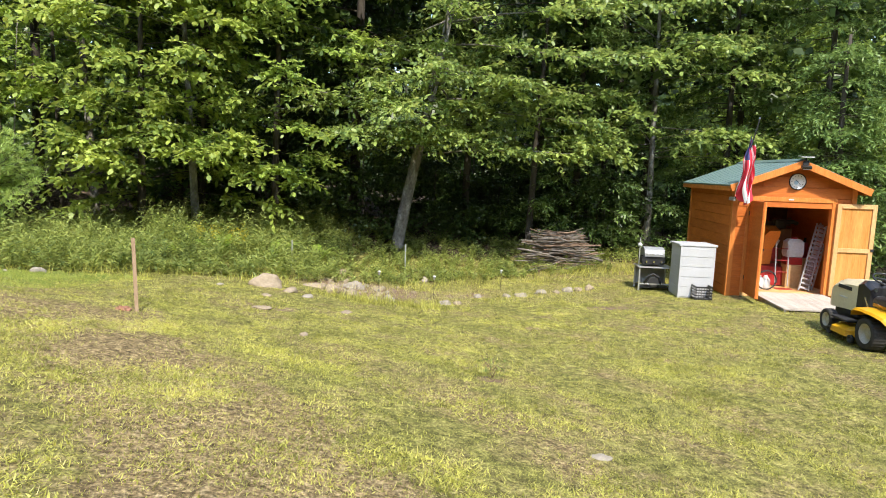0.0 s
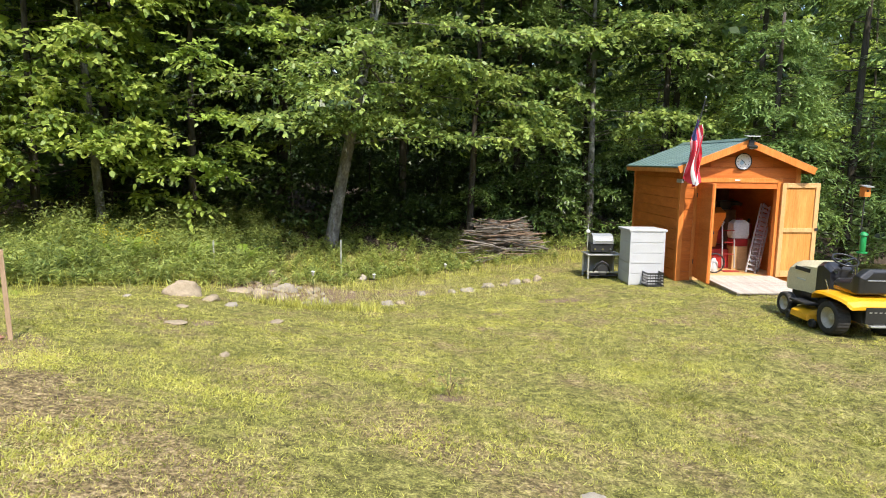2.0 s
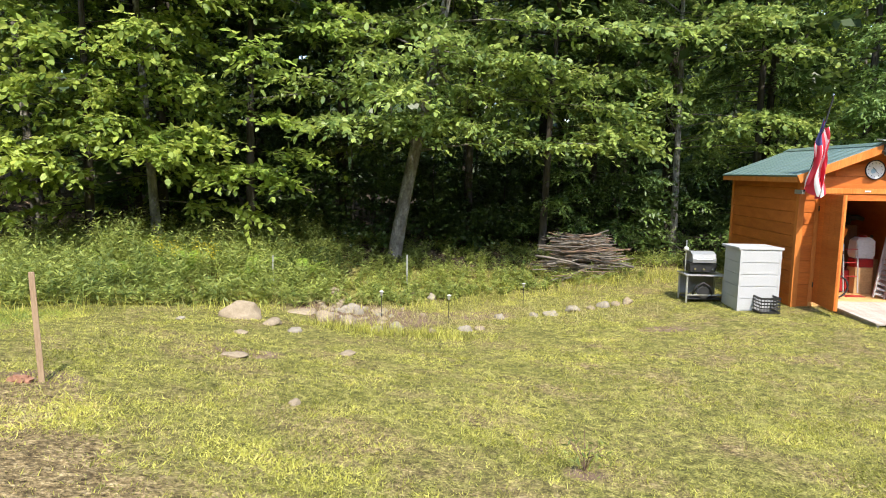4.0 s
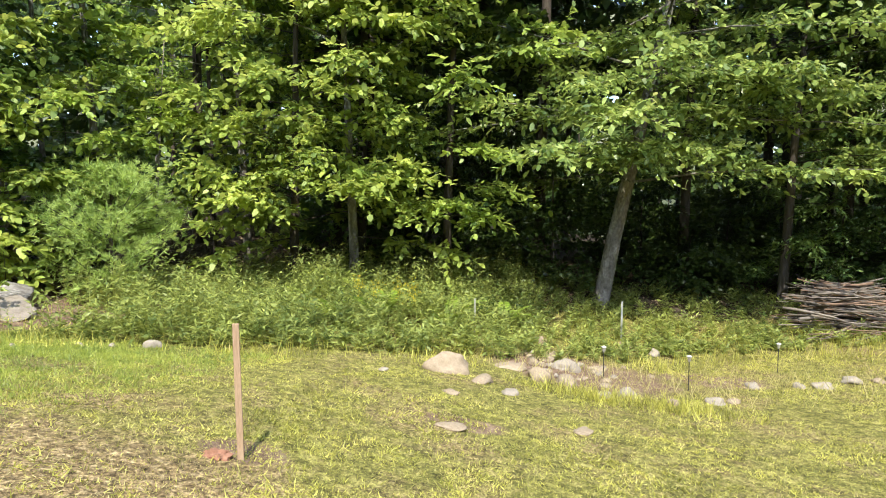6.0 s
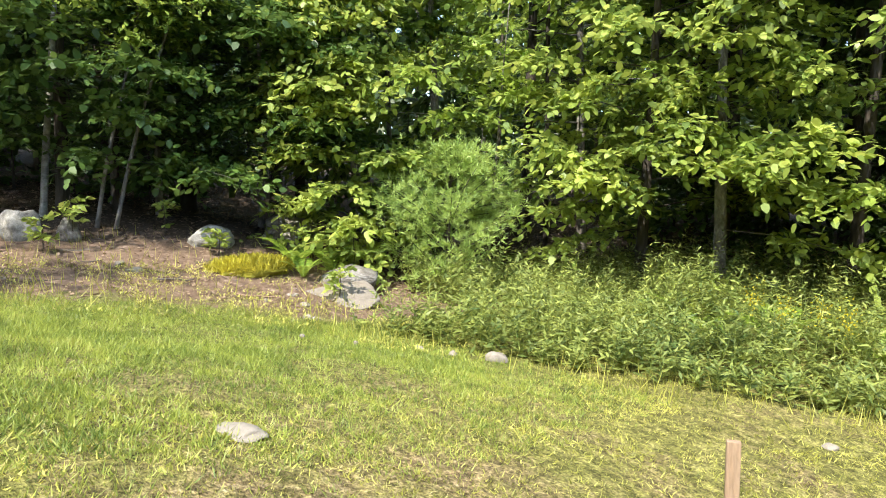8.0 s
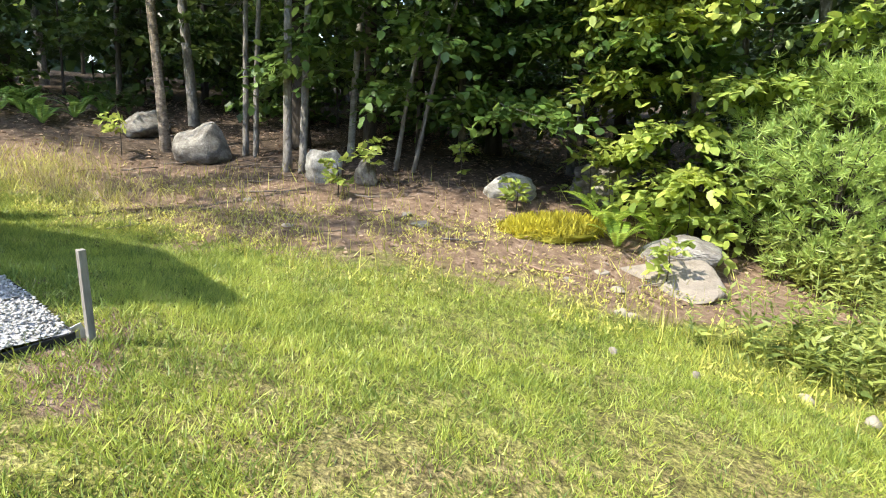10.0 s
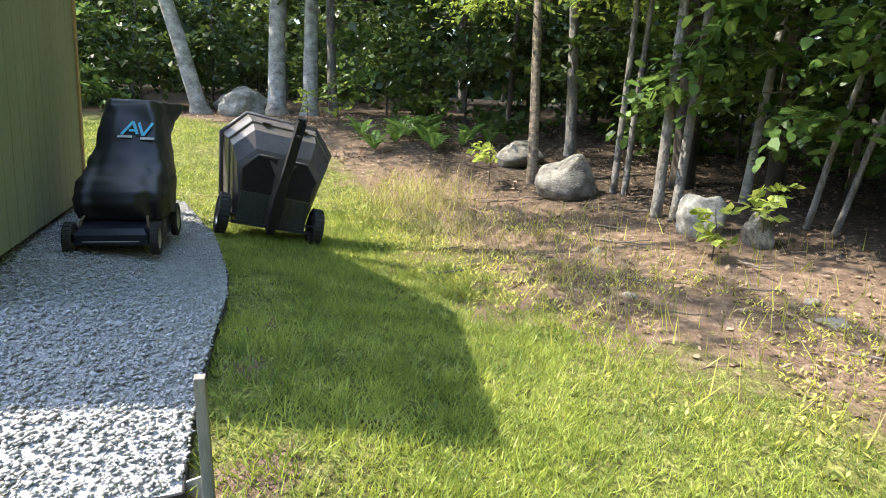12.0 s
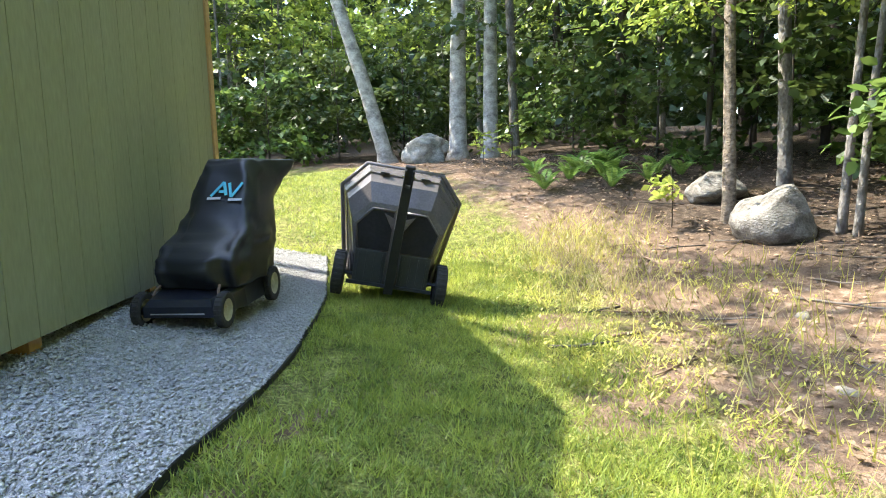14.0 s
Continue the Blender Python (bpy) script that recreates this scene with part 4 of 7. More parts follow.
def build_sticks():
    meshes = []
    for k in range(10):
        r = random.Random(900 + k)
        pts, p = [], Vector((0, 0, 0))
        for i in range(6):
            pts.append(tuple(p))
            p = p + Vector((0.2, r.gauss(0, 0.02), r.gauss(0, 0.012)))
        bm = tube(pts, [1.0 * 0.016 * (1 - 0.11 * i) for i in range(6)], 6)
        if k % 2:
            q = Vector(pts[3])
            tube([tuple(q), tuple(q + Vector((0.14, 0.1, 0.03))), tuple(q + Vector((0.3, 0.16, 0.05)))], [0.008, 0.006, 0.003], 5, bm)
        meshes.append(finish(bm, "stick", STICK if k % 4 else STICK_BROWN, True))
    pile = thing("brush_pile", pose(*on_ground(3.0, 15.95)) @ Matrix.Diagonal((0.82, 0.8, 0.9, 1)), "heap of cut grey and brown branches at the wood's edge", "brush pile")
    r = random.Random(33)
    for k in range(270):
        z = r.random() ** 1.2
        spread = 1.05 * (1 - 0.55 * z)
        ob = new("branch", meshes[k % 10])
        ob.parent = pile
        ln = r.uniform(1.1, 2.1) * (1 - 0.25 * z)
        fr = r.uniform(0.5, 1.3) if r.random() < 0.85 else 2.0
        turn = r.gauss(4, 18) + (180 if r.random() < 0.5 else 0)
        ob.matrix_basis = pose(r.gauss(0, spread * 0.33), r.gauss(0, spread * 0.4), 0.04 + z * 0.92, 0, r.gauss(0, 6), turn) @ Matrix.Translation((-ln / 2, 0, 0)) @ Matrix.Diagonal((ln, fr, fr, 1))
    for x, y, ln, t in [(-11.0, 5.25, 0.7, 150), (-10.5, 5.0, 0.5, 140), (-12.3, 6.2, 0.7, 60), (-12.0, 6.9, 0.9, 100), (-11.7, 7.5, 0.5, 20), (-13.0, 5.2, 0.8, 130), (-13.4, 4.7, 0.6, 30), (-10.1, 7.9, 0.5, 80), (-9.4, 8.6, 0.6, 35), (-12.7, 5.9, 0.9, 170), (-11.4, 8.4, 0.6, 200)]:
        ob = new("fallen_stick", meshes[(int(abs(x) * 10)) % 10])
        ob.matrix_basis = pose(*on_ground(x, y, 0.015), 0, 0, t) @ Matrix.Diagonal((ln, 0.8, 0.8, 1))
        tagged(ob, "dry grey stick lying on the bare bank", "stick", "fallen sticks")
    r = random.Random(71)
    n = 0
    while n < 46:
        x, y = r.uniform(-15.5, -8.6), r.uniform(3.6, 9.6)
        if not 0.25 < float(beyond(LAWN_EDGE, x, y)) < 3.2:
            continue
        ob = new("fallen_stick", meshes[n % 10])
        ln = r.uniform(0.2, 0.75)
        ob.matrix_basis = pose(*on_ground(x, y, 0.012), 0, r.gauss(0, 3), r.uniform(0, 360)) @ Matrix.Diagonal((ln, 0.5, 0.5, 1))
        tagged(ob, "thin dry twig lying on the leaf-strewn bank", "stick", "fallen sticks")
        n += 1


build_sticks()


# ---- wheels ----
def wheel(parent, x, y, z, r, w, rim_mat, lugs=18, label=""):
    """A tyre with lugs on a dished rim; axle along x."""
    t = part("wheel", lathe([(r * 0.62, -w * 0.42), (r * 0.86, -w * 0.5), (r * 0.95, -w * 0.44), (r * 0.975, -w * 0.25), (r * 0.975, w * 0.25), (r * 0.95, w * 0.44), (r * 0.86, w * 0.5), (r * 0.62, w * 0.42)], 32, caps=False), RUBBER, parent, label, True, pose(x, y, z, 0, 90, 0))
    rim = part("rim", lathe([(r * 0.63, -w * 0.40), (r * 0.55, -w * 0.3), (r * 0.52, -w * 0.1), (r * 0.2, -w * 0.06), (r * 0.18, -w * 0.2), (r * 0.02, -w * 0.2), (r * 0.02, w * 0.2), (r * 0.18, w * 0.2), (r * 0.2, w * 0.06), (r * 0.52, w * 0.1), (r * 0.55, w * 0.3), (r * 0.63, w * 0.40)], 28, caps=False), rim_mat, t, smooth=True)
    lug = boxed(r * 0.965, r * 1.0, -r * 0.05, r * 0.05, -w * 0.42, w * 0.42, 0.003)
    me = finish(lug, "lug", RUBBER)
    for k in range(lugs):
        part("lug", me, None, t, m=pose(0, 0, 0, 0, 0, 360 * k / lugs) @ pose(0, 0, 0, 0, 0, 0))
    return t


# ---- covered push mower ----
def build_mower():
    m0 = pose(-8.89, 3.58, float(height(-8.89, 3.58)) + 0.045, 0, 0, 121)
    t = thing("push_mower", m0, "push lawn mower under a fitted black cloth cover on the gravel", "lawn mower")
    for x in (-0.23, 0.23):
        wheel(t, x, 0.0, 0.1, 0.1, 0.05, RIM_CREAM, 22)
        wheel(t, x * 1.06, 0.72, 0.115, 0.115, 0.05, RIM_CREAM, 24)
    part("deck", lofted([[(-0.2, -0.06, 0.07), (0.2, -0.06, 0.07), (0.24, 0.3, 0.06), (0.23, 0.72, 0.06), (-0.23, 0.72, 0.06), (-0.24, 0.3, 0.06)],
                         [(-0.19, -0.07, 0.13), (0.19, -0.07, 0.13), (0.235, 0.28, 0.17), (0.22, 0.72, 0.17), (-0.22, 0.72, 0.17), (-0.235, 0.28, 0.17)],
                         [(-0.17, -0.04, 0.165), (0.17, -0.04, 0.165), (0.2, 0.25, 0.21), (0.2, 0.7, 0.21), (-0.2, 0.7, 0.21), (-0.2, 0.25, 0.21)]]), MOWER_DARK, t, "dark blue-black steel mower deck")
    part("front_bar", tube([(-0.22, -0.03, 0.105), (0.22, -0.03, 0.105)], 0.026, 12), MOWER_DARK, t, smooth=True)
    part("bar_stripe", boxed(-0.15, 0.15, -0.079, -0.072, 0.09, 0.096, 0.001), GALV, t)
    for x in (-0.19, 0.19):
        part("height_lever", tube([(x, 0.0, 0.12), (x * 0.95, 0.05, 0.2), (x * 0.9, 0.09, 0.22)], 0.008, 6), STICK_BROWN, t, "rusty height lever")

    levels = [  # height, half width, front, back
        (0.19, 0.245, 0.13, 0.80), (0.235, 0.255, 0.10, 0.81), (0.30, 0.26, 0.075, 0.84), (0.36, 0.258, 0.09, 0.88), (0.41, 0.252, 0.17, 0.92), (0.45, 0.244, 0.27, 0.95),
        (0.50, 0.235, 0.36, 0.97), (0.58, 0.222, 0.44, 1.03), (0.68, 0.207, 0.52, 1.11), (0.80, 0.188, 0.61, 1.22), (0.885, 0.175, 0.68, 1.33), (0.925, 0.166, 0.72, 1.38), (0.935, 0.135, 0.78, 1.36)]
    rings, seg = [], 64
    for li, (z, hw, f, b) in enumerate(levels):
        ring = []
        for k in range(seg):
            a = 2 * math.pi * k / seg
            c, s = math.cos(a), math.sin(a)
            e = 0.45
            x = hw * math.copysign(abs(c) ** e, c)
            y = (f + b) / 2 + (b - f) / 2 * math.copysign(abs(s) ** e, s)
            if z > 0.72 and c > 0 and s > 0:
                x += 0.2 * (z - 0.72) / 0.2 * c * s
                y += 0.05 * c * s
            fold = 0.010 * noise.noise((x * 7, y * 5, z * 4)) + 0.007 * noise.noise((x * 14 + 3, y * 9, z * 6)) + (0.012 * math.sin(a * 9 + z * 6) if z < 0.5 else 0.005 * math.sin(a * 7 + z * 11))
            ring.append((x * (1 + fold * 2.2), y + fold * 1.5 * s, z + (0.018 * noise.noise((x * 8, y * 8, 2)) if li < 12 else 0)))
        rings.append(ring)
    # finer rows between the levels
    fine = []
    for a, b in zip(rings, rings[1:]):
        for k in range(4):
            u = k / 4
            row = []
            for p, q in zip(a, b):
                w = Vector(p).lerp(Vector(q), u)
                q3 = Vector((w.x * 6 + w.z * 4, w.y * 4, w.z * 3 - w.x * 3))
                crease = 0.5 - abs(noise.noise(q3)) - 0.6 * abs(noise.noise(q3 * 1.9 + Vector((7, 0, 0))))
                w += Vector((math.copysign(1, w.x) * crease, -crease if w.y < 0.7 else crease, crease * 0.3)) * 0.027
                row.append(tuple(w))
            fine.append(row)
    fine.append(rings[-1])
    part("cover", lofted(fine), COVER, t, "black cloth cover with creases", True)
    def face(z):
        lv = levels
        return float(np.interp(z, [l[0] for l in lv], [l[2] for l in lv])) - 0.024

    def bar(x0, z0, x1, z1, w, mat, name):
        d = Vector((x1 - x0, 0, z1 - z0)).normalized()
        nrm = Vector((d.z, 0, -d.x)) * w / 2
        vs = []
        for x, z in ((x0, z0), (x1, z1)):
            for s in (1, -1):
                vs.append((x + nrm.x * s, z + nrm.z * s))
        order = [vs[0], vs[1], vs[3], vs[2]]
        lo = [(x, face(z), z) for x, z in order]
        hi = [(x, face(z) + 0.008, z) for x, z in order]
        part(name, lofted([lo, hi]), mat, t)

    for x0, z0, x1, z1 in ((-0.035, 0.70, 0.03, 0.785), (0.03, 0.785, 0.06, 0.705), (0.01, 0.728, 0.05, 0.728), (0.065, 0.78, 0.095, 0.695), (0.095, 0.695, 0.15, 0.78)):
        bar(x0, z0, x1, z1, 0.016, CYAN, "printed_mark")
    for x0, x1, z in ((-0.055, 0.03, 0.688), (0.08, 0.165, 0.679)):
        bar(x0, z, x1, z, 0.014, WHITE, "printed_line")


build_mower()


# ---- tipped dump cart ----
# black plastic, its base colour raised to carry the sky's sheen
CART_TUB = material("sheen_toned_black_poly", (0.085, 0.074, 0.073), (0.13, 0.115, 0.112), 5, 70, 0.27, bump=0.12)
CART_PANEL = material("dark_grey_poly", (0.026, 0.027, 0.029), (0.042, 0.043, 0.046), 4, 60, 0.4, bump=0.1)
def build_cart():
    a, b = Vector(on_ground(-10.47, 3.22)), Vector(on_ground(-10.93, 3.76))
    mid, dx = (a + b) / 2, (b - a)
    roll = math.degrees(math.atan2(-dx.z, math.hypot(dx.x, dx.y)))
    m0 = Matrix.Translation(mid) @ pose(0, 0, 0, 0, 0, math.degrees(math.atan2(dx.y, dx.x))) @ pose(0, 0, 0, 4, roll + 4.0, 0)
    t = thing("dump_cart", m0, "black poly garden dump cart tipped up on its wheels", "garden cart")

    squat = Matrix.Diagonal((1.01, 1, 0.92, 1))

    def piece(name, bm, mat, parent, label="", smooth=False, m=None):
        return part(name, bm, mat, parent, label, smooth, (squat if m is None else squat @ m) if parent is t else m)

    def outline(hw, z0, z1, cx, cz, y):
        return [(-hw * 0.76, y, z0 + cz * 0.4), (-hw * 0.76 + cx * 0.3, y, z0), (hw * 0.76 - cx * 0.3, y, z0), (hw * 0.76, y, z0 + cz * 0.4), (hw, y, z1 - cz), (hw - cx, y, z1), (-hw + cx, y, z1), (-hw, y, z1 - cz)]

    tub = piece("tub", lofted([outline(0.475, 0.06, 1.11, 0.17, 0.22, 0.34), outline(0.46, 0.08, 1.09, 0.17, 0.22, 0.24), outline(0.43, 0.1, 1.05, 0.16, 0.2, 0.14), outline(0.41, 0.12, 0.99, 0.15, 0.18, 0.02), outline(0.36, 0.15, 0.83, 0.13, 0.16, -0.06), outline(0.33, 0.17, 0.79, 0.12, 0.15, -0.07)]), CART_TUB, t, "black moulded poly tub")
    piece("rim_lip", tube([(x * 1.02, 0.335, z) for x, _, z in outline(0.475, 0.06, 1.11, 0.17, 0.22, 0)] + [(-0.475 * 0.7752, 0.335, 0.148)], 0.022, 8), CART_TUB, t, smooth=True)
    piece("step_lip", lofted([outline(0.44, 0.1, 1.06, 0.16, 0.2, 0.13), outline(0.445, 0.1, 1.065, 0.16, 0.2, 0.155)]), CART_TUB, t)
    for x in (-0.16, 0.16):
        piece("moulded_tab", boxed(x - 0.035, x + 0.035, 0.1, 0.16, 1.055, 1.075, 0.004), BLACK_RESIN, t)
        sg = 1 if x > 0 else -1
        # no hollow is cut: a thin black plate paints the recess's shade
        pan = piece("recess_shade", prism([(sg * 0.045, 0.44), (sg * 0.28, 0.44), (sg * 0.315, 0.63), (sg * 0.205, 0.775), (sg * 0.045, 0.775)], -0.082, -0.073), SHADE_BLACK, t, "black plate standing for the shade in a recess")
        piece("recess_rim", tube([(sg * 0.285, -0.078, 0.44), (sg * 0.32, -0.078, 0.635), (sg * 0.208, -0.078, 0.782), (sg * 0.045, -0.078, 0.782)], 0.012, 8), CART_TUB, t, smooth=True)
        # ribbed lower panel
        rp = piece("lower_panel", boxed(sg * 0.055, sg * 0.29, -0.1, -0.074, 0.15, 0.43, 0.006), CART_PANEL, t, "dark grey ribbed panel")
        for k in range(4):
            xx = sg * (0.08 + 0.06 * k)
            piece("rib", boxed(xx - 0.006, xx + 0.006, -0.112, -0.101, 0.17, 0.41, 0.003), CART_PANEL, rp)
        piece("bracket", prism([(sg * 0.03, 0.72), (sg * 0.12, 0.76), (sg * 0.03, 0.6)], -0.105, -0.088), CART_TUB, t, "bare steel bracket")
        wheel(t, sg * 0.40, -0.03, 0.175, 0.175, 0.09, STEEL, 26)
    piece("axle", tube([(-0.39, -0.03, 0.195), (0.39, -0.03, 0.195)], 0.016, 8), BLACK_MATT, t)
    piece("frame_bar", boxed(-0.33, 0.33, -0.125, -0.101, 0.13, 0.16, 0.003), BLACK_MATT, t)
    tongue = piece("tongue", boxed(-0.035, 0.035, -0.2, -0.13, 0.1, 1.09, 0.006), BLACK_MATT, t, "black steel towing tongue", m=pose(0, -0.13, 0.12, 20, 0, 0) @ pose(0, 0.165, -0.12))
    piece("clevis", boxed(-0.034, -0.02, -0.21, -0.12, 1.092, 1.24, 0.004), BLACK_MATT, tongue)
    piece("clevis", boxed(0.02, 0.034, -0.21, -0.12, 1.092, 1.24, 0.004), BLACK_MATT, tongue)
    piece("handle", boxed(-0.035, 0.035, -0.185, -0.145, 1.11, 1.26, 0.01), BLACK_MATT, tongue)
    piece("pin", tube([(-0.045, -0.165, 1.17), (0.045, -0.165, 1.17)], 0.008, 8), CHROME, tongue)
    piece("warning_label", boxed(-0.16, 0.07, -0.004, 0.002, 0.985, 1.022, 0.001, pose(0, 0.075, 0.025, -30, 0, 0)), YELLOW, t, "yellow printed label strip")


build_cart()


# ---- riding mower ----
def build_tractor():
    gx, gy = 6.31, 8.38
    t = thing("riding_mower", pose(gx, gy, float(height(gx, gy)) + 0.0, 0, 0.5, -4.5) @ Matrix.Diagonal((0.87, 0.93, 0.9, 1)), "yellow and beige riding lawn mower with black seat on the grass", "riding mower")
    for x in (-0.40, 0.40):
        wheel(t, x, 0.0, 0.25, 0.25, 0.22, RIM_CREAM, 26, "knobbly rear tyre on cream rim")
        wheel(t, x * 0.92, 1.2, 0.19, 0.19, 0.15, RIM_CREAM, 20, "front tyre on cream rim")
    part("chassis", boxed(-0.2, 0.2, -0.3, 1.35, 0.24, 0.42, 0.01), BLACK_MATT, t)
    part("front_axle", boxed(-0.33, 0.33, 1.16, 1.24, 0.17, 0.24, 0.01), BLACK_MATT, t)
    part("rear_axle", tube([(-0.35, 0, 0.25), (0.35, 0, 0.25)], 0.04, 10), BLACK_MATT, t)

    def sec(y, hw, z0, z1, c):
        return [(-hw, y, z0), (hw, y, z0), (hw, y, z1 - c), (hw - c * 1.2, y, z1), (-hw + c * 1.2, y, z1), (-hw, y, z1 - c)]

    hood = part("hood", lofted([sec(0.66, 0.27, 0.46, 0.98, 0.1), sec(0.9, 0.27, 0.45, 0.965, 0.1), sec(1.2, 0.255, 0.42, 0.92, 0.1), sec(1.42, 0.235, 0.40, 0.85, 0.1), sec(1.52, 0.2, 0.42, 0.74, 0.08)]), CREAM, t, "beige engine hood")
    for s in (-1, 1):
        part("side_vent", boxed(s * 0.268, s * 0.283, 0.82, 1.2, 0.77, 0.83, 0.004), BLACK_MATT, hood, "black side vent")
        part("engine_side", boxed(s * 0.2, s * 0.25, 0.62, 1.02, 0.36, 0.56, 0.02), BLACK_MATT, t, "dark engine bay")
        part("decal", boxed(s * 0.262, s * 0.277, 0.92, 1.14, 0.62, 0.64, 0.001), WHITE, hood)
    part("grille", boxed(-0.17, 0.17, 1.505, 1.54, 0.46, 0.68, 0.01), BLACK_MATT, hood)
    part("dash", lofted([sec(0.44, 0.2, 0.5, 0.9, 0.05), sec(0.55, 0.25, 0.45, 1.0, 0.06), sec(0.66, 0.268, 0.42, 0.985, 0.08)]), BLACK_RESIN, t, "black dashboard tower")
    col = part("steering_column", tube([(0, 0.52, 0.92), (0, 0.42, 1.04)], 0.03, 10), BLACK_MATT, t)
    ring = [(0.185 * math.cos(k * math.pi / 14), 0.42 + 0.16 * math.sin(k * math.pi / 14), 1.05 + 0.07 * math.sin(k * math.pi / 14)) for k in range(29)]
    part("steering_wheel", tube(ring, 0.015, 8), BLACK_RESIN, t, smooth=True)
    for a in (0.3, 2.84, 4.71):
        part("spoke", tube([(0, 0.42, 1.045), (0.18 * math.cos(a), 0.42 + 0.155 * math.sin(a), 1.05 + 0.068 * math.sin(a))], 0.011, 6), BLACK_RESIN, t)
    for x in (-0.13, 0.13):
        part("gauge", lathe([(0.03, 0), (0.03, 0.012)], 14, m=pose(x, 0.43, 0.86, 80, 0, 0)), CHROME, t, "chrome ringed dial")
    # fender pan: a sheet arched over the rear wheels
    rows = []
    for y, z, hw in ((-0.4, 0.50, 0.44), (-0.36, 0.57, 0.5), (-0.2, 0.605, 0.53), (0.1, 0.615, 0.53), (0.3, 0.60, 0.53), (0.40, 0.56, 0.5), (0.46, 0.49, 0.46)):
        rows.append([(-hw, y, z - 0.04), (-hw + 0.03, y, z - 0.005), (-0.28, y, z + 0.012), (0.28, y, z + 0.012), (hw - 0.03, y, z - 0.005), (hw, y, z - 0.04), (hw - 0.02, y, z - 0.045), (0, y, z - 0.03), (-hw + 0.02, y, z - 0.045)])
    part("fender", lofted(rows), YELLOW, t, "yellow rear fender")
    part("seat_base", boxed(-0.24, 0.24, -0.16, 0.3, 0.63, 0.69, 0.02), YELLOW, t)
    seat = part("seat", lofted([sec(-0.3, 0.2, 0.68, 0.98, 0.1), sec(-0.27, 0.27, 0.66, 1.03, 0.12), sec(-0.16, 0.275, 0.66, 1.02, 0.1), sec(-0.1, 0.27, 0.68, 0.86, 0.06), sec(0.28, 0.25, 0.69, 0.80, 0.05), sec(0.33, 0.2, 0.7, 0.76, 0.03)]), BLACK_RESIN, t, "black vinyl seat")
    bmod = seat.modifiers.new("round", "BEVEL")
    bmod.width, bmod.segments, bmod.limit_method = 0.025, 2, "ANGLE"
    part("seat_seam", boxed(-0.17, 0.17, -0.312, -0.301, 0.86, 0.875, 0.003), LID_RESIN, seat)
    part("rear_plate", boxed(-0.22, 0.22, -0.41, -0.39, 0.26, 0.5, 0.006), BLACK_RESIN, t, "black rear plate")
    for k in range(5):
        part("slot", boxed(-0.17 + k * 0.075, -0.13 + k * 0.075, -0.415, -0.411, 0.42, 0.435, 0.001), GALV, t)
    part("hitch", boxed(-0.16, 0.16, -0.46, -0.4, 0.22, 0.245, 0.004), GALV, t, "steel hitch plate")
    part("deck", lofted([[(-0.56, 0.38, 0.1), (-0.2, 0.3, 0.1), (0.4, 0.3, 0.1), (0.58, 0.45, 0.1), (0.58, 0.8, 0.1), (0.3, 0.98, 0.1), (-0.3, 0.98, 0.1), (-0.56, 0.8, 0.1)],
                         [(-0.55, 0.4, 0.19), (-0.2, 0.32, 0.21), (0.4, 0.32, 0.21), (0.57, 0.46, 0.19), (0.57, 0.79, 0.19), (0.3, 0.96, 0.21), (-0.3, 0.96, 0.21), (-0.55, 0.79, 0.19)],
                         [(-0.42, 0.46, 0.24), (-0.2, 0.4, 0.25), (0.4, 0.4, 0.25), (0.44, 0.5, 0.24), (0.44, 0.74, 0.24), (0.25, 0.88, 0.25), (-0.25, 0.88, 0.25), (-0.42, 0.74, 0.24)]]), YELLOW, t, "yellow mowing deck")
    for x, y in ((-0.5, 0.32), (-0.5, 0.92), (0.5, 0.92)):
        wheel(t, x, y, 0.075, 0.07, 0.05, BLACK_MATT, 0)
    for s in (-1, 1):
        part("footrest", boxed(s * 0.27, s * 0.48, 0.5, 0.98, 0.3, 0.33, 0.008), BLACK_MATT, t, "black footrest")
        part("lever", tube([(s * 0.3, 0.3, 0.6), (s * 0.34, 0.34, 0.76)], 0.012, 8), CHROME, t)


build_tractor()


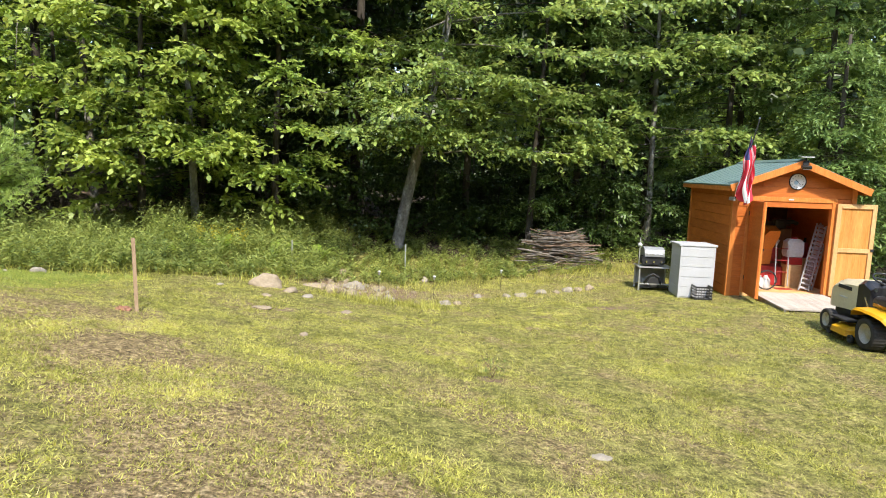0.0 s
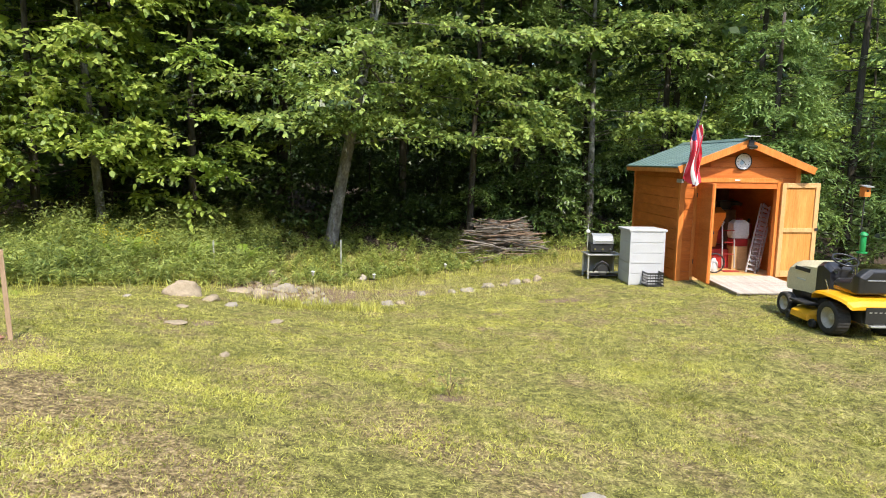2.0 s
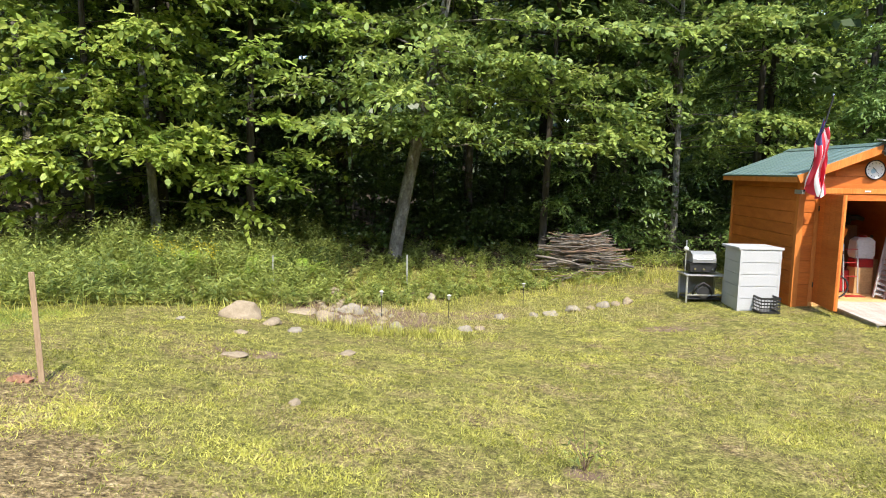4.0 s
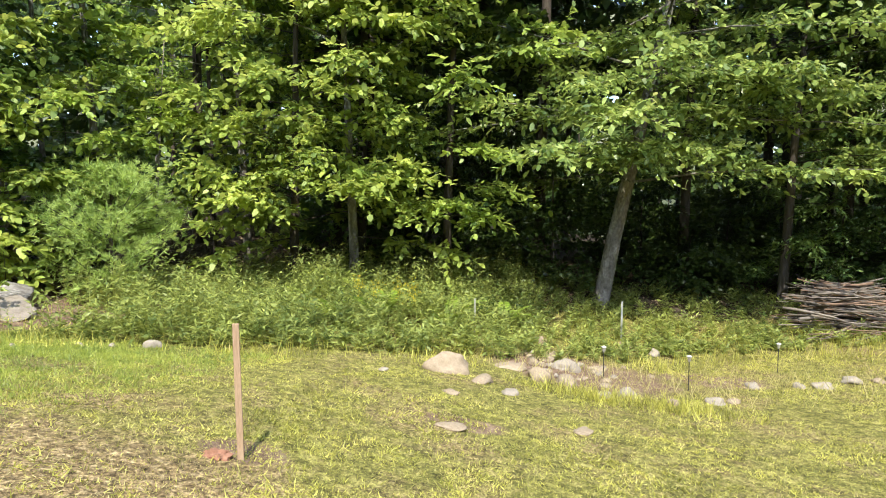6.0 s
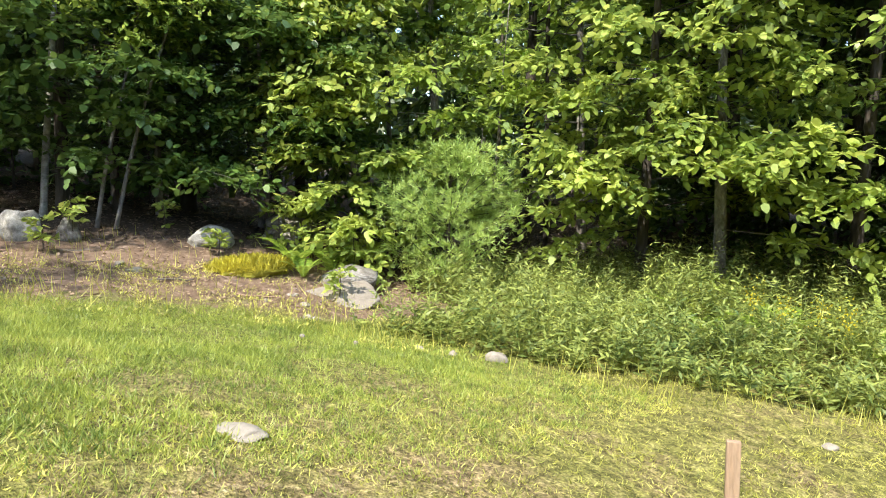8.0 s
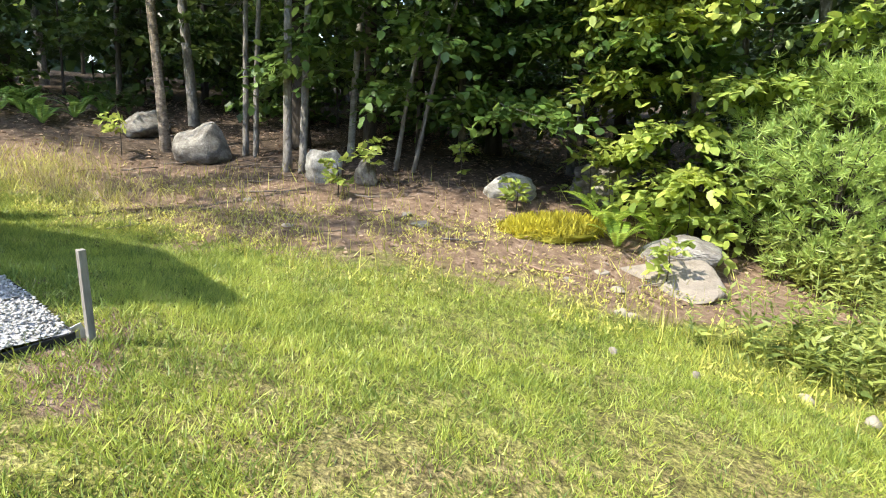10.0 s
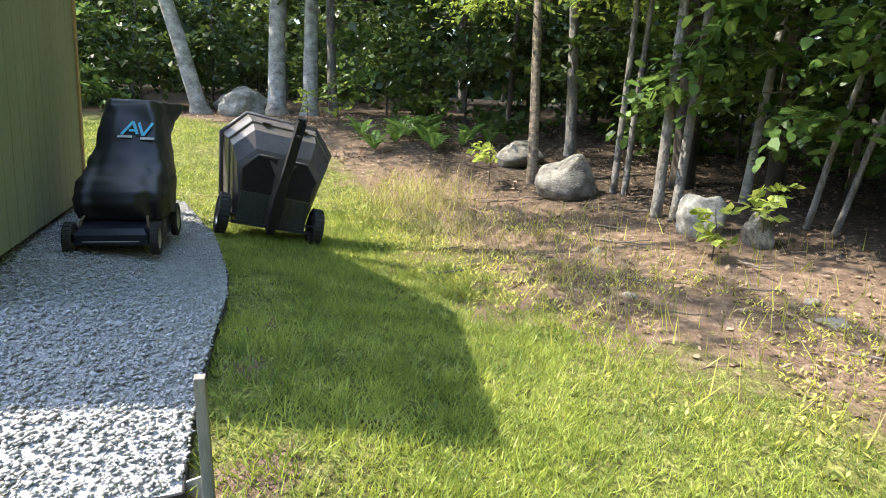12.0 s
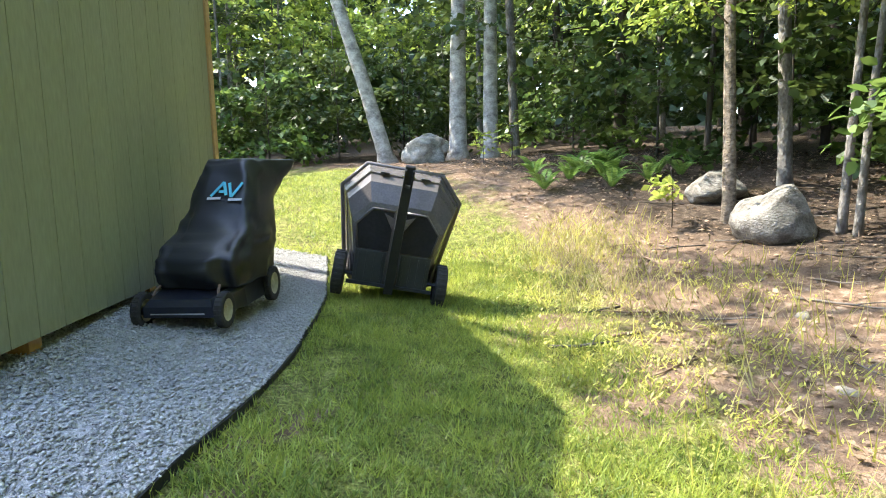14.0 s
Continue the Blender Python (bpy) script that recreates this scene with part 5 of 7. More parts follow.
# ---- beside the shed ----
def build_deck_box():
    t = thing("storage_box", pose(4.80, 12.42, float(height(5.2, 12.6)) - 0.02, 0, 0, -4), "upright grey plastic storage box with overhanging lid", "storage box")
    W, D, H = 0.68, 0.66, 1.06
    part("body", boxed(0.012, W - 0.012, 0.012, D - 0.012, 0, H, 0.01), GREY_RESIN, t)
    for k in range(5):
        z0, z1 = 0.03 + k * 0.205, 0.225 + k * 0.205
        part("front_panel", boxed(0.03, W - 0.03, 0.0, 0.011, z0, z1, 0.005), GREY_RESIN, t)
        part("side_panel", boxed(0.0, 0.011, 0.03, D - 0.03, z0, z1, 0.005), GREY_RESIN, t)
        part("side_panel", boxed(W - 0.011, W, 0.03, D - 0.03, z0, z1, 0.005), GREY_RESIN, t)
    for x in (0.0, W - 0.03):
        part("corner_post", boxed(x - 0.004, x + 0.034, -0.006, 0.03, 0, H, 0.006), GREY_RESIN, t)
    part("lid", boxed(-0.035, W + 0.035, -0.035, D + 0.03, H + 0.001, H + 0.045, 0.012, pose(0, 0, 0, -1.2, 0, 0)), GREY_RESIN, t, "grey overhanging lid")
    c = thing("milk_crate", pose(5.05, 12.13, float(height(5.3, 12.2)), 0, 0, -2), "black plastic milk crate on the grass", "crate")
    w, h = 0.33, 0.27
    part("bottom", boxed(0, w, 0, w, 0.0, 0.012, 0.002), BLACK_RESIN, c)
    for s in range(4):
        m = pose(w / 2, w / 2, 0, 0, 0, 90 * s) @ pose(-w / 2, -w / 2, 0)
        for z in (0.012, 0.075, 0.13, 0.185, 0.235):
            part("slat", boxed(0, w, 0.0, 0.01, z, z + (0.035 if z > 0.2 else 0.022), 0.002, m), BLACK_RESIN, c)
        for k in range(7):
            part("upright", boxed(0.008 + k * 0.0506, 0.02 + k * 0.0506, 0.0105, 0.016, 0.012, h, 0.001, m), BLACK_RESIN, c)


def build_grill():
    t = thing("old_grill", pose(4.22, 13.15, float(height(4.5, 13.3)), 0, 0, -4), "old gas grill and steel cart beside the storage box", "grill")
    W, D = 0.68, 0.45
    for x in (0, W - 0.03):
        for y in (0, D - 0.03):
            part("leg", boxed(x, x + 0.03, y, y + 0.03, 0, 0.49, 0.003), GALV, t)
    part("shelf", boxed(-0.02, W + 0.02, -0.02, D + 0.02, 0.491, 0.515, 0.004), GALV, t, "pale steel shelf")
    part("back_panel", boxed(0.031, W - 0.031, D - 0.02, D - 0.01, 0.1, 0.48, 0.002), LID_RESIN, t)
    part("lower_rail", boxed(0.031, W - 0.031, 0.0, 0.02, 0.13, 0.16, 0.002), GALV, t)
    part("bottom_shelf", boxed(0.031, W - 0.031, 0.021, D - 0.03, 0.06, 0.075, 0.002), BLACK_MATT, t)
    part("hose", tube([(0.12, 0.02, 0.14), (0.18, 0.0, 0.3), (0.3, -0.01, 0.37), (0.42, 0.0, 0.3), (0.47, 0.02, 0.14)], 0.022, 8), BLACK_MATT, t, "black hose loop", True)
    part("wheel_disc", lathe([(0.1, 0), (0.12, 0.01), (0.12, 0.03), (0.1, 0.04)], 20, m=pose(0.32, 0.04, 0.19, 90, 0, 0)), BLACK_MATT, t)
    part("fire_box", lofted([[(0.08, 0.06, 0.56), (0.52, 0.06, 0.56), (0.52, 0.4, 0.56), (0.08, 0.4, 0.56)], [(0.05, 0.03, 0.72), (0.55, 0.03, 0.72), (0.55, 0.42, 0.72), (0.05, 0.42, 0.72)]]), BLACK_MATT, t, "black fire box")
    for x in (0.14, 0.3, 0.46):
        part("knob", lathe([(0.025, 0), (0.022, 0.03)], 12, m=pose(x, 0.035, 0.62, 90, 0, 0)), CHROME, t)
    part("lid", prism([(0.03, 0.73), (0.03, 0.8), (0.07, 0.88), (0.16, 0.92), (0.3, 0.92), (0.39, 0.86), (0.42, 0.73)], 0.0, 0.42), LID_RESIN, t, "dull grey steel lid", m=pose(0.52, 0.0, 0, 0, 0, 90))
    part("lid_handle", tube([(0.14, -0.03, 0.8), (0.46, -0.03, 0.8)], 0.012, 8), CHROME, t)
    part("side_arm", boxed(0.56, 0.74, 0.05, 0.4, 0.7, 0.73, 0.004, pose(0, 0, 0, 0, -18, 0) @ pose(0.0, 0, -0.1)), STEEL, t)
    part("upright_pole", tube([(0.03, 0.2, 0.515), (0.03, 0.2, 1.12)], 0.012, 8), GALV, t)
    part("round_cap", lathe([(0.01, 0), (0.045, 0.02), (0.05, 0.045), (0.03, 0.08), (0.005, 0.09)], 14, m=Matrix.Translation((0.03, 0.2, 0.92))), WHITE, t, smooth=True)


def build_bird_pole():
    x, y = 8.25, 10.80
    t = thing("bird_pole", pose(*on_ground(x, y)), "thin black garden pole carrying a birdhouse and feeder", "pole")
    part("pole", tube([(0, 0, -0.1), (0, 0, 1.76)], 0.011, 8), BLACK_MATT, t)
    b = thing("birdhouse", pose(*on_ground(x, y, 1.76)), "small orange wooden birdhouse with pale roof on a pole", "birdhouse")
    part("box", boxed(-0.055, 0.055, -0.06, 0.06, 0, 0.16, 0.004), CEDAR_TRIM, b)
    part("roof", boxed(-0.075, 0.075, -0.09, 0.08, 0.172, 0.192, 0.003, pose(0, 0, 0, 8, 0, 0)), GALV, b, "pale sloped roof")
    # flat black disc paints the shade inside the entrance hole
    part("entrance", lathe([(0.02, 0), (0.02, 0.002)], 14, m=pose(0, -0.0615, 0.1, 90, 0, 0)), SHADE_BLACK, b)
    f = thing("bird_feeder", pose(*on_ground(x + 0.0, y - 0.07, 0.78)), "green tube bird feeder hanging on the pole", "bird feeder")
    part("tube", lathe([(0.045, 0.03), (0.05, 0.05), (0.05, 0.3), (0.045, 0.32)], 16), GREEN_PLASTIC, f, smooth=True)
    part("tray", lathe([(0.05, 0.0), (0.085, 0.01), (0.085, 0.028), (0.05, 0.029)], 16), GREEN_PLASTIC, f)
    part("cap", lathe([(0.07, 0.321), (0.05, 0.36), (0.012, 0.38)], 16), GREEN_PLASTIC, f)
    part("hook", tube([(0, 0, 0.38), (0, 0.02, 0.44), (0, 0.06, 0.44)], 0.004, 6), BLACK_MATT, f)


build_deck_box()
build_grill()
build_bird_pole()


# ---- inside the shed ----
def build_shed_contents():
    F = 0.101

    def at(x, y, z=F, rz=0, rx=0, ry=0):
        return on_shed(x, y, z, rx, ry, rz)

    # leaning aluminium ramps
    for k, x in enumerate((1.74, 1.92)):
        t = thing("loading_ramp", at(x, 0.42 + 0.22 * k, F, 0, -13, 16), "perforated aluminium loading ramp leaning inside the shed", "ramp", "loading ramps")
        for s in (-0.1, 0.1):
            part("rail", boxed(s - 0.012, s + 0.012, -0.02, 0.02, 0, 1.5, 0.003), GALV, t)
        for q in range(15):
            part("rung", boxed(-0.087, 0.087, -0.012, 0.012, 0.06 + q * 0.098, 0.1 + q * 0.098, 0.003), GALV, t)
    # backpack sprayer
    t = thing("sprayer", at(1.72, 1.0), "white tank garden sprayer with red and black base", "sprayer")
    part("base", boxed(-0.17, 0.17, -0.12, 0.12, 0.5, 0.66, 0.02), RED, t, "red base")
    part("stand", boxed(-0.16, 0.16, -0.14, 0.14, 0.0, 0.498, 0.01), TAN_TRIM, t, "cardboard box under the sprayer")
    part("tank", lofted([[(-0.16, -0.1, 0.67), (0.16, -0.1, 0.67), (0.16, 0.1, 0.67), (-0.16, 0.1, 0.67)], [(-0.18, -0.12, 0.75), (0.18, -0.12, 0.75), (0.18, 0.12, 0.75), (-0.18, 0.12, 0.75)], [(-0.17, -0.11, 1.0), (0.17, -0.11, 1.0), (0.17, 0.11, 1.0), (-0.17, 0.11, 1.0)], [(-0.1, -0.08, 1.06), (0.1, -0.08, 1.06), (0.1, 0.08, 1.06), (-0.1, 0.08, 1.06)]]), WHITE, t, "white plastic tank")
    part("lid", lathe([(0.07, 1.061), (0.07, 1.09), (0.06, 1.1)], 16), RED, t)
    # snow blower
    t = thing("snow_blower", at(1.36, 1.3), "red and orange snow blower parked in the shed", "snow blower")
    part("housing", lofted([[(-0.3, -0.3, 0.02), (0.25, -0.3, 0.02), (0.25, 0.2, 0.02), (-0.3, 0.2, 0.02)], [(-0.3, -0.25, 0.42), (0.25, -0.25, 0.42), (0.2, 0.2, 0.5), (-0.25, 0.2, 0.5)]]), RED, t)
    part("engine", boxed(-0.18, 0.2, 0.0, 0.4, 0.5, 0.82, 0.05), RED, t)
    part("chute", lofted([[(-0.2, -0.12, 0.45), (-0.02, -0.12, 0.45), (-0.02, 0.06, 0.45), (-0.2, 0.06, 0.45)], [(-0.2, -0.14, 0.8), (0.0, -0.14, 0.8), (0.0, 0.04, 0.8), (-0.2, 0.04, 0.8)], [(-0.26, -0.3, 1.1), (0.06, -0.3, 1.1), (0.06, 0.02, 1.15), (-0.26, 0.02, 1.15)], [(-0.2, -0.4, 1.22), (0.02, -0.4, 1.22), (0.02, -0.12, 1.32), (-0.2, -0.12, 1.32)]]), ORANGE, t, "orange discharge chute")
    for x in (-0.2, 0.2):
        part("handle_bar", tube([(x, 0.3, 0.6), (x, 0.6, 1.0), (x * 0.9, 0.75, 1.05)], 0.016, 8), BLACK_MATT, t)
    part("tag", boxed(0.08, 0.16, -0.02, -0.015, 0.86, 0.98, 0.002, pose(0, 0, 0, 0, 25, 0) @ pose(-0.4, 0, 0)), WHITE, t)
    # jugs and hose
    for k, (x, y) in enumerate(((0.86, 0.5), (1.02, 0.56))):
        t = thing("jug", at(x, y), "white plastic jug on the shed floor", "jug", "jugs")
        part("body", lathe([(0.08, 0.0), (0.09, 0.02), (0.09, 0.2), (0.04, 0.27), (0.03, 0.3)], 16), WHITE, t, smooth=True)
        part("cap", lathe([(0.032, 0.301), (0.032, 0.325)], 12), RED, t)
    t = thing("cable_coil", at(0.95, 0.36), "black cable coil leaning by the door", "cable")
    part("coil", tube([(0.2 * math.cos(a * 0.4), 0.02 * math.sin(a * 2.2), 0.22 + 0.2 * math.sin(a * 0.4)) for a in range(33)], 0.013, 6), BLACK_MATT, t, smooth=True)
    t = thing("hand_truck", at(1.42, 0.72), "grey steel hand truck with red frame", "hand truck")
    for x in (-0.13, 0.13):
        part("rail", tube([(x, 0, 0.05), (x, 0.12, 0.95)], 0.014, 8), GALV, t)
    part("toe_plate", boxed(-0.17, 0.17, -0.18, 0.0, 0.0, 0.012, 0.002), RED, t)
    for z in (0.35, 0.6, 0.85):
        part("cross_bar", tube([(-0.13, 0.12 * z, z), (0.13, 0.12 * z, z)], 0.01, 6), RED, t)
    # long-handled tools hung on the back wall, a pipe by the door
    for k, (x, ln, w) in enumerate(((0.55, 1.3, 0.16), (0.8, 1.2, 0.22), (1.05, 1.35, 0.14), (1.6, 1.25, 0.2), (1.85, 1.1, 0.17))):
        t = thing("garden_tool", at(x, SD - 0.13, F + 0.75, 0, 0, 2 - k), "long-handled garden tool hung on the shed's back wall", "tool", "hung tools")
        part("handle", tube([(0, 0, 0), (0, 0, ln - 0.2)], 0.016, 8), STAKE_WOOD if k % 2 else RED, t, smooth=True)
        part("head", lofted([[(-w / 2, -0.012, ln), (w / 2, -0.012, ln), (w / 2, 0.012, ln), (-w / 2, 0.012, ln)], [(-0.03, -0.018, ln - 0.22), (0.03, -0.018, ln - 0.22), (0.03, 0.018, ln - 0.22), (-0.03, 0.018, ln - 0.22)]]), BLACK_MATT, t, "dark steel head")
    t = thing("plastic_pipe", at(0.72, 0.62), "white plastic pipe standing inside the shed", "pipe")
    part("pipe", lathe([(0.045, 0.0), (0.05, 0.01), (0.05, 0.78), (0.045, 0.79)], 14), WHITE, t, smooth=True)
    t = thing("leaf_blower", at(1.62, 1.5, F + 0.0), "black leaf blower and red tank on a low stand", "leaf blower")
    part("stand", boxed(-0.2, 0.2, -0.15, 0.15, 0.0, 1.25, 0.01), SHADED_WOOD, t)
    part("motor", boxed(-0.16, 0.1, -0.12, 0.12, 1.251, 1.45, 0.05), BLACK_RESIN, t)
    part("nozzle", tube([(0.1, 0, 1.38), (0.25, -0.05, 1.4), (0.34, -0.1, 1.36)], [0.06, 0.05, 0.035], 12), BLACK_RESIN, t, smooth=True)
    # shelf with boxes
    t = thing("wall_shelf", at(SW / 2, SD - 0.5), "dark shelf along the shed's back wall", "shelf")
    part("board", boxed(-0.95, 0.95, 0, 0.4, 1.15, 1.175, 0.003), PINE, t)
    part("bracket", boxed(-0.9, -0.87, 0.0, 0.4, 0.0, 1.149, 0.003), PINE, t)
    part("bracket", boxed(0.87, 0.9, 0.0, 0.4, 0.0, 1.149, 0.003), PINE, t)
    rr = random.Random(4)
    x = -0.85
    mats = [BLACK_MATT, RED, LID_RESIN, TAN_TRIM, BLACK_RESIN, ORANGE, GREY_WOOD]
    for k in range(7):
        w = rr.uniform(0.14, 0.28)
        b = thing("storage_tote", at(SW / 2 + x + w / 2, SD - 0.48, F + 1.176), "dark storage tote on the shed shelf", "tote", "shelf totes")
        part("body", boxed(-w / 2 + 0.01, w / 2 - 0.01, 0, 0.3, 0, rr.uniform(0.15, 0.32), 0.01), mats[k], b)
        x += w + 0.01
    b = thing("red_fuel_can", at(2.1, 1.5, F), "red plastic fuel can in the shed", "fuel can")
    part("body", boxed(-0.14, 0.14, -0.1, 0.1, 0.6, 0.95, 0.04), RED, b)
    part("crate", boxed(-0.17, 0.17, -0.14, 0.14, 0.0, 0.598, 0.005), TAN_TRIM, b)
    part("spout", tube([(0.08, 0, 0.95), (0.1, 0, 1.05)], 0.025, 10), BLACK_MATT, b)


build_shed_contents()


# ---- plants ----
RNG = np.random.default_rng(7)


def unit(v):
    return v / np.maximum(np.linalg.norm(v, axis=-1, keepdims=True), 1e-9)


def blades(base, way, face, length, width, fold=0.12, belly=0.45):
    """Leaf blades: four corners each, folded along the midrib."""
    way = unit(way)
    side = unit(np.cross(way, face))
    nrm = np.cross(side, way)
    L, W = np.asarray(length)[..., None], np.asarray(width)[..., None]
    mid = base + way * L * belly + nrm * W * fold
    v = np.stack([base, mid + side * W / 2, base + way * L, mid - side * W / 2], 1)
    n = len(v)
    return v.reshape(-1, 3), np.arange(4 * n).reshape(n, 4)


def full_leaves(base, way, face, length, width, fold=0.1):
    """Leaf blades with a rounder outline: six corners each."""
    way = unit(way)
    side = unit(np.cross(way, face))
    nrm = np.cross(side, way)
    L, W = np.asarray(length)[..., None], np.asarray(width)[..., None]
    a, b = base + way * L * 0.25 + nrm * W * fold, base + way * L * 0.68 + nrm * W * fold * 0.6
    v = np.stack([base, a + side * W * 0.42, b + side * W * 0.38, base + way * L - nrm * W * 0.08, b - side * W * 0.38, a - side * W * 0.42], 1)
    n = len(v)
    return v.reshape(-1, 3), np.arange(6 * n).reshape(n, 6)


def sprays(rng, start, way, length, m, L, W, droop=0.25, flat=0.7, side_turn=0.95, full=False):
    """Leaves set alternately along twigs, in flat layers as beech and maple carry them."""
    n = len(start)
    k = (np.arange(m) + 0.7) / m
    k = np.repeat(k[None], n, 0) + rng.normal(0, 0.03, (n, m))
    way = unit(way)
    up = np.array([0, 0, 1.0])
    lat = unit(np.cross(way, up) + 1e-6)
    p = start[:, None] + way[:, None] * (length[:, None] * k)[..., None]
    p[..., 2] -= droop * length[:, None] * k**2
    sgn = np.where(np.arange(m) % 2, 1, -1)[None, :, None]
    d = way[:, None] * 0.6 + lat[:, None] * sgn * side_turn * (1.05 - k)[..., None] + rng.normal(0, 0.38, (n, m, 3))
    d[..., 2] -= 0.22
    f = np.broadcast_to(up, d.shape) + rng.normal(0, flat, d.shape)
    size = rng.uniform(0.65, 1.15, (n, m))
    return (full_leaves if full else blades)(p.reshape(-1, 3), d.reshape(-1, 3), f.reshape(-1, 3), (L * size).ravel(), (W * size).ravel())


def joined(pieces):
    vs, fs, at = [], [], 0
    for v, f in pieces:
        vs.append(v)
        fs.append(f + at)
        at += len(v)
    return np.concatenate(vs), np.concatenate(fs)


def trunk_line(h, lean, wiggle, rng, n=9):
    """A trunk's axis from the ground up, leaning and slightly crooked."""
    k = np.linspace(0, 1, n)
    x = lean[0] * k + wiggle * np.cumsum(rng.normal(0, 1, n)) * k * 0.4
    y = lean[1] * k + wiggle * np.cumsum(rng.normal(0, 1, n)) * k * 0.4
    z = h * k - 0.25 * (k == 0)
    return np.stack([x, y, z], -1)


def at_height(line, z):
    return np.stack([np.interp(z, line[:, 2], line[:, c]) for c in range(3)], -1)


def crown(rng, line, z0, z1, reach, nbranch, ntwig, m, L, W, twig=(0.45, 0.95), rise=(-0.05, 0.45), shape="round", toward=None, droop=0.25, flat=0.7, full=False):
    """Limbs and leaf layers round a trunk. Returns limbs (list of point rows) and the leaf mesh data."""
    limbs, pieces = [], []
    zs = np.sort(rng.uniform(z0, z1, nbranch))
    for i, z in enumerate(zs):
        a = i * 2.4 + rng.normal(0, 0.5)
        k = (z - z0) / max(z1 - z0, 0.01)
        r = reach * ((1 - 0.75 * k) if shape == "cone" else math.sqrt(max(0.12, 1 - (1.75 * k - 0.65) ** 2 * 0.55)))
        r *= rng.uniform(0.7, 1.12)
        d = np.array([math.cos(a), math.sin(a), rng.uniform(*rise)])
        if toward is not None and rng.random() < 0.55:
            d[:2] = d[:2] * 0.6 + np.array(toward) * 0.9
        d = d / np.linalg.norm(d[:2])
        s = at_height(line, z)
        q = np.linspace(0, 1, 6)
        pts = s + d * (r * q)[:, None] + np.stack([rng.normal(0, 0.05, 6) * q * r, rng.normal(0, 0.05, 6) * q * r, -droop * 0.5 * r * q**2], -1)
        limbs.append((pts, r))
        kk = np.sqrt(rng.uniform(0.06, 1.0, ntwig))
        st = np.stack([np.interp(kk, q, pts[:, c]) for c in range(3)], -1)
        ang = rng.choice([-1, 1], ntwig) * rng.uniform(0.25, 1.25, ntwig)
        dd = d / np.linalg.norm(d)
        w = np.stack([dd[0] * np.cos(ang) - dd[1] * np.sin(ang), dd[0] * np.sin(ang) + dd[1] * np.cos(ang), rng.normal(-0.02, 0.2, ntwig)], -1)
        pieces.append(sprays(rng, st, w, rng.uniform(*twig, ntwig), m, L, W, droop, flat, full=full))
    return limbs, joined(pieces)


def limb_mesh(limbs, thick, mat, name="branchwork"):
    bm = bmesh.new()
    for pts, r in limbs:
        t = thick * (0.4 + 0.6 * min(1, r / 3))
        pts = pts[[0, 2, 4, 5]]
        tube([tuple(p) for p in pts], [t, t * 0.62, t * 0.3, t * 0.15], 4, bm)
    return finish(bm, name, mat, True)


def tree(name, base, label, h, r, bark, leafmat, crown_args, lean=(0, 0), wiggle=0.05, seed=1, category="tree", group="", flare=1.35, leaves=True, low_crown=None):
    rng = np.random.default_rng(seed)
    t = thing(name, pose(*base), label, category, group)
    line = trunk_line(h, lean, wiggle, rng)
    rad = [r * (flare if i == 0 else 1) * (1 - 0.75 * i / (len(line) - 1)) for i in range(len(line))]
    low = at_height(line, 0.25)
    pts = [tuple(line[0]), tuple(low)] + [tuple(p) for p in line[1:]]
    part("trunk", tube(pts, [rad[0], r * 1.02] + rad[1:], 12), bark, t, smooth=True)
    if leaves:
        limbs, data = crown(rng, line, **crown_args)
        if low_crown:
            more, leaves_low = crown(rng, line, **low_crown)
            limbs, data = limbs + more, joined([data, leaves_low])
        part("branchwork", limb_mesh(limbs, r * 0.2, bark), bark, t)
        part("crown", mesh_from("crown", *data, leafmat), leafmat, t)
    return t


